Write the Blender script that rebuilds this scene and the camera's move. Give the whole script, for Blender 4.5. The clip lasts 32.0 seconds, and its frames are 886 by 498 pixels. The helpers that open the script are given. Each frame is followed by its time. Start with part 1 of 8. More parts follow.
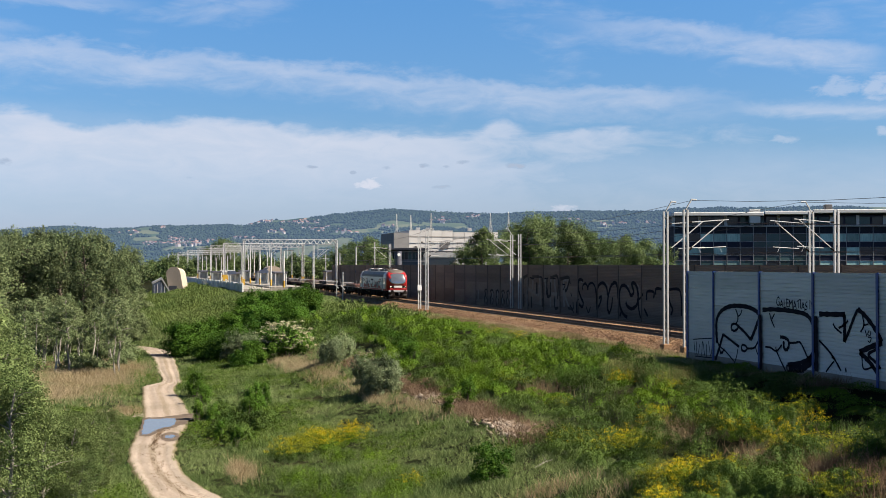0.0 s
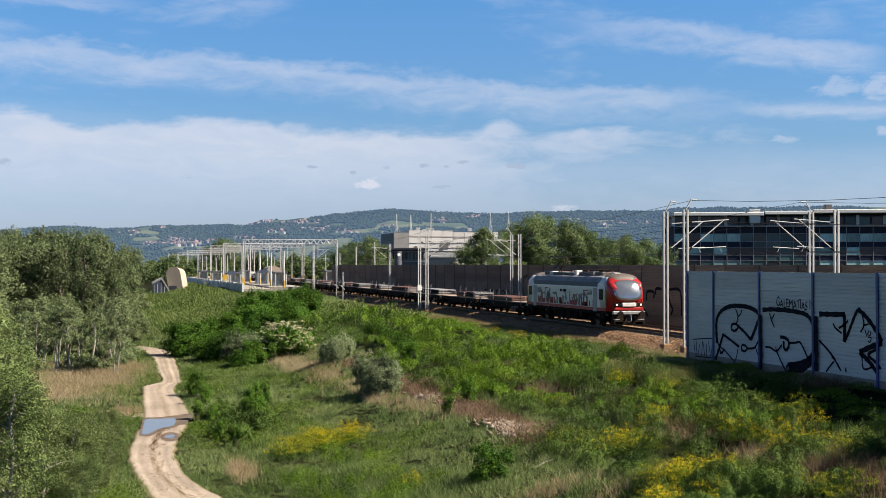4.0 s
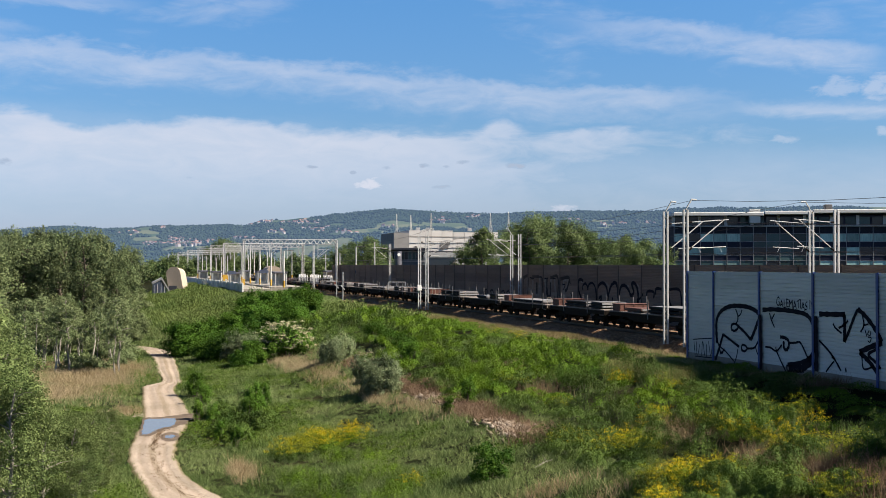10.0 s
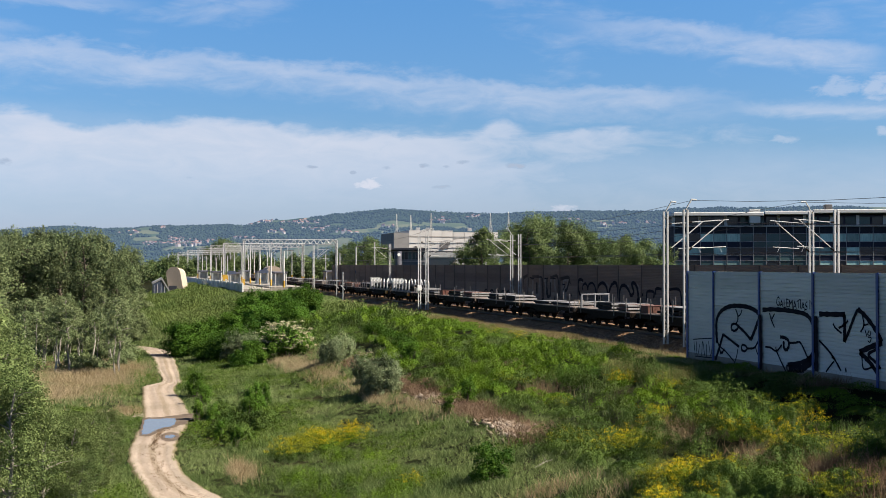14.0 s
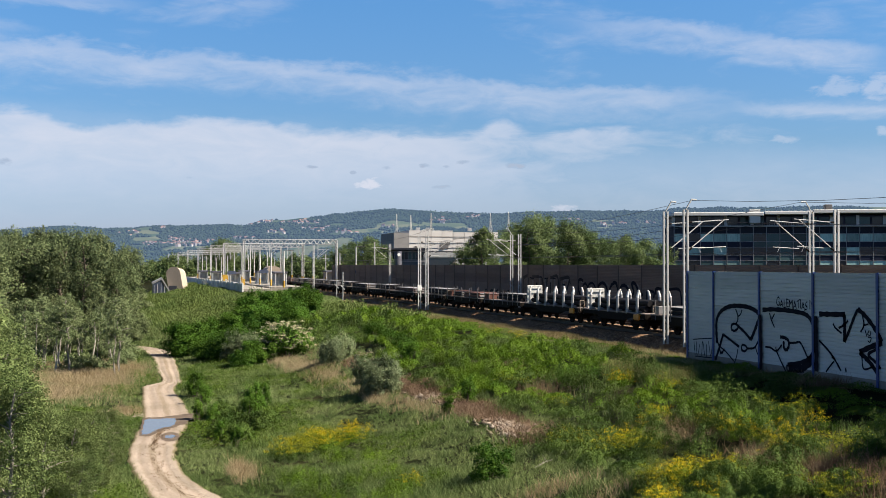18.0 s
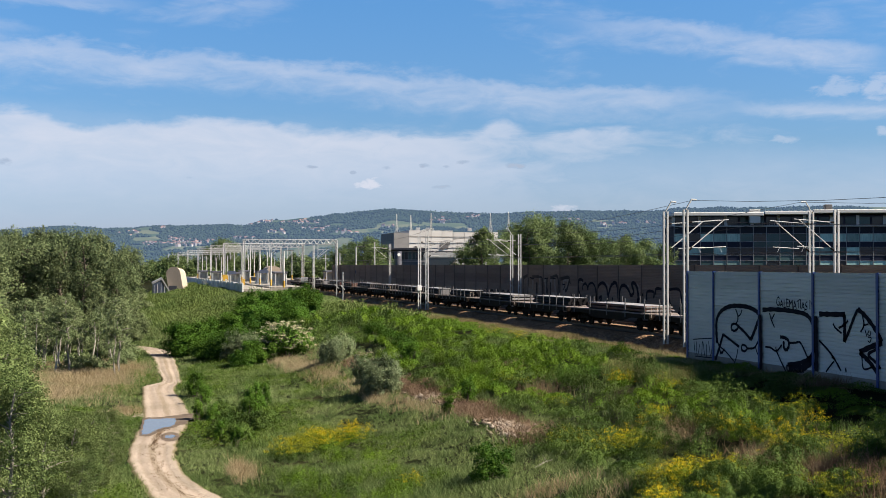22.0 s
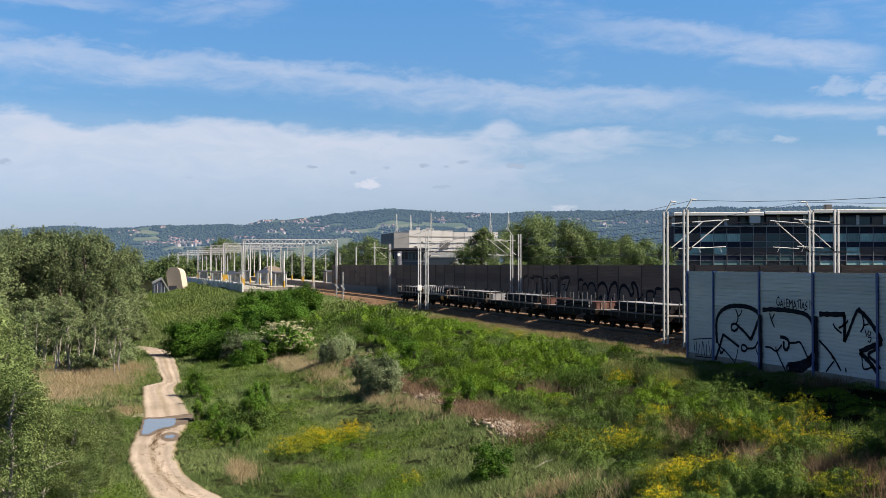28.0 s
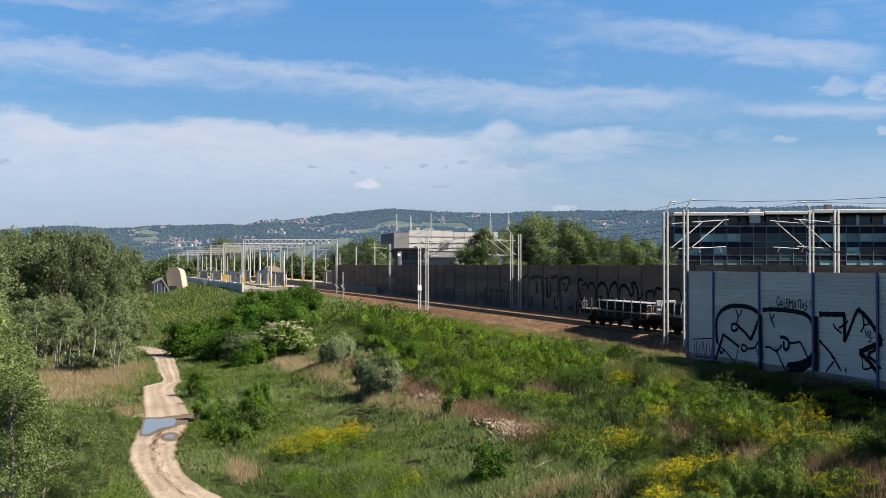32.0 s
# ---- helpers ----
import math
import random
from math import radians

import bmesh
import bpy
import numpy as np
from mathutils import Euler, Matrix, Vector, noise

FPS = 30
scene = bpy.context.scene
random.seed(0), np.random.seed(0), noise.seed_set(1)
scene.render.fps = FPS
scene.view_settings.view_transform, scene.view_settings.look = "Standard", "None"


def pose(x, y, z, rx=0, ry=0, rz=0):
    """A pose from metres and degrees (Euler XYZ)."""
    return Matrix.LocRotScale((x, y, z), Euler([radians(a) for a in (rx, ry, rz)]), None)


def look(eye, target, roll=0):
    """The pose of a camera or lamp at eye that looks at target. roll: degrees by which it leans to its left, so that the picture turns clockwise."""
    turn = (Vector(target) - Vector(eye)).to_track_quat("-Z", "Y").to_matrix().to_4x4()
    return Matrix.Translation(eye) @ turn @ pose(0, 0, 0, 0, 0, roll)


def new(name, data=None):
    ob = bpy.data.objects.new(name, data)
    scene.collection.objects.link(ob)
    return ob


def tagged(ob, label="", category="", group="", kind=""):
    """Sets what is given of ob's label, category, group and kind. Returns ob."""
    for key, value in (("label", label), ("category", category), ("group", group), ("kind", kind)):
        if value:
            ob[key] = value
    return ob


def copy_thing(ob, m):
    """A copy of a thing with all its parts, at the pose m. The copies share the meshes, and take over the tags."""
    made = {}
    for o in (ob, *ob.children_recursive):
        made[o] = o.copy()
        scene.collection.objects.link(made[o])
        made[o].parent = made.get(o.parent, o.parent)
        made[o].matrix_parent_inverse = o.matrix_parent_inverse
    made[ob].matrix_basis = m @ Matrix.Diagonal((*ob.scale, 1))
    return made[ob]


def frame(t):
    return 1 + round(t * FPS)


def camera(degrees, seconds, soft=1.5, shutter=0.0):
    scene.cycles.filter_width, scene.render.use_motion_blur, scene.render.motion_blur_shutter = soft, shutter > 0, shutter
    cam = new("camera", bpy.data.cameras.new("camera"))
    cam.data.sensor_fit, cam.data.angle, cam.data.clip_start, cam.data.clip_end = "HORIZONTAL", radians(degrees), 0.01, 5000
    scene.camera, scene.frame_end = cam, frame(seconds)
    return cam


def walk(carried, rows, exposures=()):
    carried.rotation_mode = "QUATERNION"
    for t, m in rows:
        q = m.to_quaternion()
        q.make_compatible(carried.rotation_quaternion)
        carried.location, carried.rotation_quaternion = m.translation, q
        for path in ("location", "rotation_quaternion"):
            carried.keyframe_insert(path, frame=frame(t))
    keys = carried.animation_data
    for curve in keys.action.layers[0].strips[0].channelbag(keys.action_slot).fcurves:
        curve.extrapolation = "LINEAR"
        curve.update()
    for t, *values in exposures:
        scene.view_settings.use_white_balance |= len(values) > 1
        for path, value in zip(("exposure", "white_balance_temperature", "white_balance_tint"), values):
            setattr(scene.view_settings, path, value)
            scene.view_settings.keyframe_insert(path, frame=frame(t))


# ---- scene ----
# Plan: the railway runs along Y (far end +Y), X is the distance across it, z = 0 is the top of the rails.
EYE = Vector((0.0, 0.0, 4.7))
YAW = math.atan(584 / 2100)
FWD = Vector((math.sin(YAW), math.cos(YAW), 0.0))
SIDE = Vector((math.cos(YAW), -math.sin(YAW), 0.0))
cam = camera(40.95, 32.0, 0.6)
CAM_POSE = look(EYE, EYE + FWD + Vector((0, 0, 28 / 2100)))
walk(cam, [(0.0, CAM_POSE), (32.0, CAM_POSE)])
scene.view_settings.exposure = 1.59

NEAR_TRACK, FAR_TRACK = 37.1, 41.1
BLUE_X, DARK_X, MAST_X, FAR_MAST_X = 32.84, 45.38, 34.5, 43.8


def away(px, py, d):
    """A place d metres ahead, by its bearing numbers."""
    k, h = (px - 784) / 2100, (469 - py) / 2100
    return EYE + FWD * d + SIDE * (k * d) + Vector((0, 0, h * d))


# ---- world and sun ----
SUN_DIR = Vector((0.89, -0.45, 0.0)).normalized()
SUN_EL = radians(43.5)
world = bpy.data.worlds.new("world")
scene.world = world
world.use_nodes = True


def build_world():
    nt = world.node_tree
    nt.nodes.clear()
    N, L = nt.nodes.new, nt.links.new

    def val(x, sock):
        if isinstance(x, (int, float)):
            sock.default_value = x
        else:
            L(x, sock)

    def op(kind, a, b=0.0, c=0.0):
        n = N("ShaderNodeMath")
        n.operation = kind
        for x, s in zip((a, b, c), n.inputs):
            val(x, s)
        return n.outputs[0]

    def step(x, lo, hi):
        n = N("ShaderNodeMapRange")
        n.interpolation_type = "SMOOTHSTEP"
        val(x, n.inputs[0]), val(lo, n.inputs[1]), val(hi, n.inputs[2])
        return n.outputs[0]

    def wisp(u, v, su, sv, scale, detail=6.0, rough=0.55, seed=0.0, warp=0.0):
        comb = N("ShaderNodeCombineXYZ")
        val(op("MULTIPLY", u, su), comb.inputs[0]), val(op("MULTIPLY", v, sv), comb.inputs[1])
        comb.inputs[2].default_value = seed
        n = N("ShaderNodeTexNoise")
        L(comb.outputs[0], n.inputs["Vector"])
        n.inputs["Scale"].default_value, n.inputs["Detail"].default_value = scale, detail
        n.inputs["Roughness"].default_value, n.inputs["Distortion"].default_value = rough, warp
        return n.outputs[0]

    coord = N("ShaderNodeTexCoord").outputs["Generated"]
    xyz = N("ShaderNodeSeparateXYZ")
    L(coord, xyz.inputs[0])
    x, y, z = xyz.outputs
    fwd = op("ADD", op("MULTIPLY", x, FWD.x), op("MULTIPLY", y, FWD.y))
    side = op("ADD", op("MULTIPLY", x, SIDE.x), op("MULTIPLY", y, SIDE.y))
    u = op("ARCTAN2", side, fwd)
    v = op("ARCSINE", z)
    sky = N("ShaderNodeTexSky")
    sky.sky_type, sky.sun_disc = "NISHITA", False
    sky.sun_elevation = SUN_EL
    sky.sun_rotation = math.atan2(SUN_DIR.x, SUN_DIR.y)
    sky.air_density, sky.dust_density, sky.ozone_density = 1.0, 0.6, 2.0
    # clouds: a long streak, a low bank, veils and small heaps
    big = wisp(u, v, 1.0, 3.5, 7.0, 5.0, 0.5, 3.1, 0.3)
    fine = wisp(u, v, 1.0, 3.0, 22.0, 8.0, 0.6, 7.7, 0.5)
    tiny = wisp(u, v, 1.0, 2.0, 70.0, 6.0, 0.6, 2.2, 0.3)
    n_big, n_fine, n_tiny = (op("SUBTRACT", k, 0.5) for k in (big, fine, tiny))
    rag = op("ADD", op("ADD", op("MULTIPLY", n_big, 0.04), op("MULTIPLY", n_fine, 0.03)), op("MULTIPLY", n_tiny, 0.012))

    def inv(x):
        return op("SUBTRACT", 1.0, x)

    def ribbon(v0, slope, up, down, gain=0.9, bend=0.0):
        """A band of thin cloud round a sloping line, soft above and below."""
        h = op("ADD", op("ADD", op("SUBTRACT", v, v0), op("MULTIPLY", u, -slope)), op("MULTIPLY", rag, gain))
        if bend:
            h = op("ADD", h, op("MULTIPLY", op("MULTIPLY", u, u), bend))
        return op("MULTIPLY", inv(step(h, 0.0, up)), step(h, -down, 0.0))

    lit = op("ADD", 0.07, op("MULTIPLY", fine, 0.62))
    # streak, falling to the right, with a sharper upper rim
    s1 = op("MULTIPLY", ribbon(0.149, -0.075, 0.012, 0.030, 0.9), op("MULTIPLY", inv(step(u, 0.16, 0.28)), lit))
    # wisps at the upper right and left
    s2 = op("MULTIPLY", ribbon(0.222, -0.16, 0.012, 0.022, 0.8), op("MULTIPLY", op("MULTIPLY", step(u, 0.05, 0.22), inv(step(u, 0.335, 0.37))), lit))
    s3 = op("MULTIPLY", ribbon(0.136, -0.03, 0.008, 0.012, 0.5), op("MULTIPLY", step(u, 0.2, 0.30), lit))
    s4 = op("MULTIPLY", ribbon(0.212, 0.0, 0.010, 0.012, 0.8), op("MULTIPLY", inv(step(u, -0.30, -0.22)), op("MULTIPLY", lit, 0.6)))
    # bank with a clear upper rim that swells on the left, and a soft foot
    rim = op("ADD", v, op("MULTIPLY", rag, 0.55))
    for px, w, up in ((365, 200, 0.009), (20, 110, 0.012), (890, 60, 0.011), (700, 140, 0.003)):
        swell = inv(step(op("ABSOLUTE", op("SUBTRACT", u, math.atan((px - 784) / 2100))), 0.0, w / 2100))
        rim = op("SUBTRACT", rim, op("MULTIPLY", swell, up))
    bank = op("MULTIPLY", inv(step(rim, 0.105, 0.116)), step(v, 0.012, 0.105))
    bank = op("MULTIPLY", bank, inv(step(op("ADD", u, op("ADD", op("MULTIPLY", n_fine, 0.35), op("MULTIPLY", n_big, 0.35))), -0.02, 0.24)))
    bank = op("MULTIPLY", bank, op("ADD", 0.42, op("MULTIPLY", fine, 0.54)))
    low = op("MULTIPLY", ribbon(0.085, -0.05, 0.035, 0.06, 0.8), op("MULTIPLY", lit, 0.5))
    veil = op("MULTIPLY", step(op("ADD", big, op("MULTIPLY", n_fine, 0.5)), 0.52, 0.85), step(v, 0.05, 0.12))
    # small single clouds: bearing, height, half width, half height, strength
    singles = []
    for k, (px, py, w, h, g) in enumerate(((660, 327, 30, 11, 0.9), (550, 297, 15, 4, 0.7), (625, 306, 7, 4, 0.6), (685, 298, 12, 5, 0.7), (750, 294, 13, 6, 0.8), (790, 295, 8, 4, 0.7), (820, 288, 15, 5, 0.7), (910, 294, 22, 7, 0.7),
                                           (780, 331, 22, 5, 0.6), (335, 318, 9, 3, 0.6), (1390, 256, 22, 7, 0.35), (8, 297, 14, 9, 0.8), (1000, 370, 24, 7, 0.75), (1482, 172, 38, 18, 0.34), (1556, 176, 26, 24, 0.42), (1566, 247, 12, 8, 0.4))):
        w, h = (w, h) if py < 280 or px in (660, 1000) else (w * 0.72, h * 0.72)
        du = op("DIVIDE", op("SUBTRACT", u, math.atan((px - 784) / 2100)), w / 2100)
        dv = op("DIVIDE", op("SUBTRACT", v, (469 - py) / 2100), h / 2100)
        e2 = op("ADD", op("ADD", op("MULTIPLY", du, du), op("MULTIPLY", dv, dv)), op("MULTIPLY", n_tiny, 6.0))
        singles.append((op("MULTIPLY", inv(step(e2, -0.3, 1.7)), g), py > 280 and py < 350 and px != 660))
    grey = 0.0
    for c, low_one in singles:
        if low_one:
            grey = op("MAXIMUM", grey, c) if grey != 0.0 else c
    dens = 0.0
    for c in (s1, s2, s3, s4, bank, low, op("MULTIPLY", veil, 0.3), *[k[0] for k in singles]):
        dens = op("MAXIMUM", dens, c) if dens != 0.0 else c
    dens = op("MINIMUM", dens, 0.93)
    ramp = N("ShaderNodeValToRGB")
    e = ramp.color_ramp.elements
    e[0].position, e[0].color = 0.0, (0.92, 0.99, 1.66, 1)
    e[1].position, e[1].color = 0.6, (0.27, 0.42, 0.64, 1)
    e.new(0.05).color = (0.78, 0.94, 1.36, 1)
    e.new(0.10).color = (0.69, 0.95, 1.28, 1)
    e.new(0.24).color = (0.64, 1.15, 1.58, 1)
    L(v, ramp.inputs[0])
    skyc = N("ShaderNodeMix")
    skyc.data_type, skyc.blend_type = "RGBA", "MULTIPLY"
    skyc.inputs[0].default_value = 1.0
    L(sky.outputs[0], skyc.inputs[6])
    L(ramp.outputs[0], skyc.inputs[7])
    # cloud white, a little greyer in its thick lower parts and in the small heaps
    white = N("ShaderNodeMix")
    white.data_type = "RGBA"
    L(op("MINIMUM", op("MULTIPLY", grey, 1.25), 1.0), white.inputs[0])
    white.inputs[6].default_value, white.inputs[7].default_value = (7.75, 8.0, 9.1, 1), (4.9, 5.2, 6.3, 1)
    mix = N("ShaderNodeMix")
    mix.data_type = "RGBA"
    L(dens, mix.inputs[0])
    L(skyc.outputs[2], mix.inputs[6])
    L(white.outputs[2], mix.inputs[7])
    bg = N("ShaderNodeBackground")
    L(mix.outputs[2], bg.inputs[0])
    bg.inputs[1].default_value = 0.0314
    out = N("ShaderNodeOutputWorld")
    L(bg.outputs[0], out.inputs[0])


build_world()
sun = new("sun", bpy.data.lights.new("sun", "SUN"))
sun.data.energy, sun.data.angle, sun.data.color = 5.0, radians(0.55), (1.0, 0.89, 0.74)
_to = SUN_DIR * math.cos(SUN_EL) + Vector((0, 0, math.sin(SUN_EL)))
sun.matrix_world = look(EYE + _to * 50, EYE)
# ---- tools ----
def part(name, bm, material, parent=None, label="", smooth=False):
    """Links a bmesh as one mesh object, under a thing or part where one is given."""
    me = bpy.data.meshes.new(name)
    bm.to_mesh(me)
    bm.free()
    if smooth:
        me.polygons.foreach_set("use_smooth", [True] * len(me.polygons))
    me.materials.append(material)
    ob = new(name, me)
    if parent is not None:
        ob.parent = parent
    if label:
        ob["label"] = label
    return ob


def again(name, ob, m, parent, label=""):
    """Another object on the mesh of ob."""
    o = new(name, ob.data)
    o.parent = parent
    o.matrix_basis = m
    if label:
        o["label"] = label
    return o


def box(bm, cx, cy, cz, sx, sy, sz, bevel=0.0, m=None):
    r = bmesh.ops.create_cube(bm, size=1.0)
    mm = Matrix.Translation((cx, cy, cz)) @ Matrix.Diagonal((sx, sy, sz, 1))
    if m is not None:
        mm = m @ mm
    bmesh.ops.transform(bm, matrix=mm, verts=r["verts"])
    if bevel:
        es = list({e for v in r["verts"] for e in v.link_edges})
        bmesh.ops.bevel(bm, geom=es, offset=bevel, segments=1, affect="EDGES")
    return r["verts"]


def rod(bm, a, b, r, seg=8, r2=None, caps=True):
    a, b = Vector(a), Vector(b)
    d = b - a
    res = bmesh.ops.create_cone(bm, cap_ends=caps, segments=seg, radius1=r, radius2=r if r2 is None else r2, depth=d.length)
    bmesh.ops.transform(bm, matrix=Matrix.Translation((a + b) / 2) @ d.to_track_quat("Z", "Y").to_matrix().to_4x4(), verts=res["verts"])


def prism(bm, outline, y0, y1):
    """An outline of (x, z) pushed along Y."""
    lo = [bm.verts.new((x, y0, z)) for x, z in outline]
    hi = [bm.verts.new((x, y1, z)) for x, z in outline]
    n = len(outline)
    for i in range(n):
        bm.faces.new((lo[i], lo[(i + 1) % n], hi[(i + 1) % n], hi[i]))
    bm.faces.new(lo[::-1]), bm.faces.new(hi)
    bmesh.ops.recalc_face_normals(bm, faces=bm.faces[:])


def fast_mesh(name, verts, corners, size, material, parent=None):
    """A mesh of many triangles (size 3) or quads (size 4) from number arrays."""
    me = bpy.data.meshes.new(name)
    nv, nl = len(verts), len(corners)
    me.vertices.add(nv), me.loops.add(nl), me.polygons.add(nl // size)
    me.vertices.foreach_set("co", np.ascontiguousarray(verts, dtype=np.float32).ravel())
    me.loops.foreach_set("vertex_index", np.ascontiguousarray(corners, dtype=np.int32))
    me.polygons.foreach_set("loop_start", np.arange(0, nl, size, dtype=np.int32))
    me.update(calc_edges=True)
    me.materials.append(material)
    ob = new(name, me)
    if parent is not None:
        ob.parent = parent
    return ob


def empty(name, m=None):
    ob = new(name)
    if m is not None:
        ob.matrix_basis = m
    return ob


def smooth_line(pts, n=6):
    """A curve through pts."""
    p = [Vector((a, b)) for a, b in pts]
    if len(p) < 3:
        return p
    q = [p[0] * 2 - p[1]] + p + [p[-1] * 2 - p[-2]]
    out = []
    for i in range(1, len(q) - 2):
        a, b, c, d = q[i - 1:i + 3]
        for k in range(n):
            t = k / n
            out.append(0.5 * (2 * b + (c - a) * t + (2 * a - 5 * b + 4 * c - d) * t * t + (3 * b - 3 * c + d - a) * t ** 3))
    return out + [p[-1]]


# ---- materials ----
def nodes_of(name):
    m = bpy.data.materials.new(name)
    m.use_nodes = True
    nt = m.node_tree
    return m, nt, nt.nodes["Principled BSDF"], nt.nodes.new, nt.links.new


def surface(name, col, col2=None, rough=0.7, metal=0.0, scale=3.0, fine=30.0, amount=0.5, bump=0.15, spec=0.4, stretch=(1, 1, 1), by_object=0.12, dirt=None):
    """A painted, stony or metal surface: two tones in large patches, fine grain, slight difference from piece to piece."""
    m, nt, b, N, L = nodes_of(name)
    col2 = col2 or tuple(c * 0.7 for c in col)
    tc = N("ShaderNodeTexCoord")
    mp = N("ShaderNodeMapping")
    mp.inputs["Scale"].default_value = stretch
    L(tc.outputs["Object"], mp.inputs[0])
    n1, n2 = N("ShaderNodeTexNoise"), N("ShaderNodeTexNoise")
    for n, s in ((n1, scale), (n2, fine)):
        L(mp.outputs[0], n.inputs["Vector"])
        n.inputs["Scale"].default_value, n.inputs["Detail"].default_value = s, 5.0
    mid = N("ShaderNodeMath")
    mid.operation = "MULTIPLY_ADD"
    L(n2.outputs[0], mid.inputs[0])
    mid.inputs[1].default_value = 0.5
    L(n1.outputs[0], mid.inputs[2])
    rg = N("ShaderNodeMapRange")
    rg.inputs[1].default_value, rg.inputs[2].default_value = 0.75 - 0.3, 0.75 + 0.3
    L(mid.outputs[0], rg.inputs[0])
    mx = N("ShaderNodeMix")
    mx.data_type = "RGBA"
    L(rg.outputs[0], mx.inputs[0])
    mx.inputs[6].default_value, mx.inputs[7].default_value = (*col, 1), (*[c + (d - c) * min(1, amount * 2) for c, d in zip(col, col2)], 1)
    oi = N("ShaderNodeObjectInfo")
    r2 = N("ShaderNodeMapRange")
    L(oi.outputs["Random"], r2.inputs[0])
    r2.inputs[3].default_value, r2.inputs[4].default_value = 1 - by_object, 1 + by_object
    hs = N("ShaderNodeHueSaturation")
    L(mx.outputs[2], hs.inputs["Color"])
    L(r2.outputs[0], hs.inputs["Value"])
    L(hs.outputs[0], b.inputs["Base Color"])
    b.inputs["Roughness"].default_value, b.inputs["Metallic"].default_value = rough, metal
    b.inputs["Specular IOR Level"].default_value = spec
    if bump:
        bp = N("ShaderNodeBump")
        bp.inputs["Strength"].default_value, bp.inputs["Distance"].default_value = bump, 0.02
        L(n2.outputs[0], bp.inputs["Height"])
        L(bp.outputs[0], b.inputs["Normal"])
    return m


def leafy(name, col, col2, through_light=0.35, rough=0.6, patch=0.25):
    """Leaves or blades: tone by island, by object and by large patches, with light coming through."""
    m, nt, b, N, L = nodes_of(name)
    geo, oi = N("ShaderNodeNewGeometry"), N("ShaderNodeObjectInfo")
    no = N("ShaderNodeTexNoise")
    L(geo.outputs["Position"], no.inputs["Vector"])
    no.inputs["Scale"].default_value, no.inputs["Detail"].default_value = patch, 4.0
    ad = N("ShaderNodeMath")
    ad.operation = "MULTIPLY_ADD"
    L(geo.outputs["Random Per Island"], ad.inputs[0])
    ad.inputs[1].default_value = 0.36
    L(no.outputs[0], ad.inputs[2])
    rg = N("ShaderNodeMapRange")
    rg.inputs[1].default_value, rg.inputs[2].default_value = 0.42, 0.94
    L(ad.outputs[0], rg.inputs[0])
    mx = N("ShaderNodeMix")
    mx.data_type = "RGBA"
    L(rg.outputs[0], mx.inputs[0])
    mx.inputs[6].default_value, mx.inputs[7].default_value = (*col, 1), (*col2, 1)
    hs = N("ShaderNodeHueSaturation")
    r2 = N("ShaderNodeMapRange")
    L(oi.outputs["Random"], r2.inputs[0])
    r2.inputs[3].default_value, r2.inputs[4].default_value = 0.75, 1.25
    L(r2.outputs[0], hs.inputs["Value"])
    L(mx.outputs[2], hs.inputs["Color"])
    L(hs.outputs[0], b.inputs["Base Color"])
    b.inputs["Roughness"].default_value, b.inputs["Specular IOR Level"].default_value = rough, 0.06
    tr = N("ShaderNodeBsdfTranslucent")
    L(hs.outputs[0], tr.inputs[0])
    ms = N("ShaderNodeMixShader")
    ms.inputs[0].default_value = through_light
    L(b.outputs[0], ms.inputs[1]), L(tr.outputs[0], ms.inputs[2])
    L(ms.outputs[0], nt.nodes["Material Output"].inputs[0])
    return m


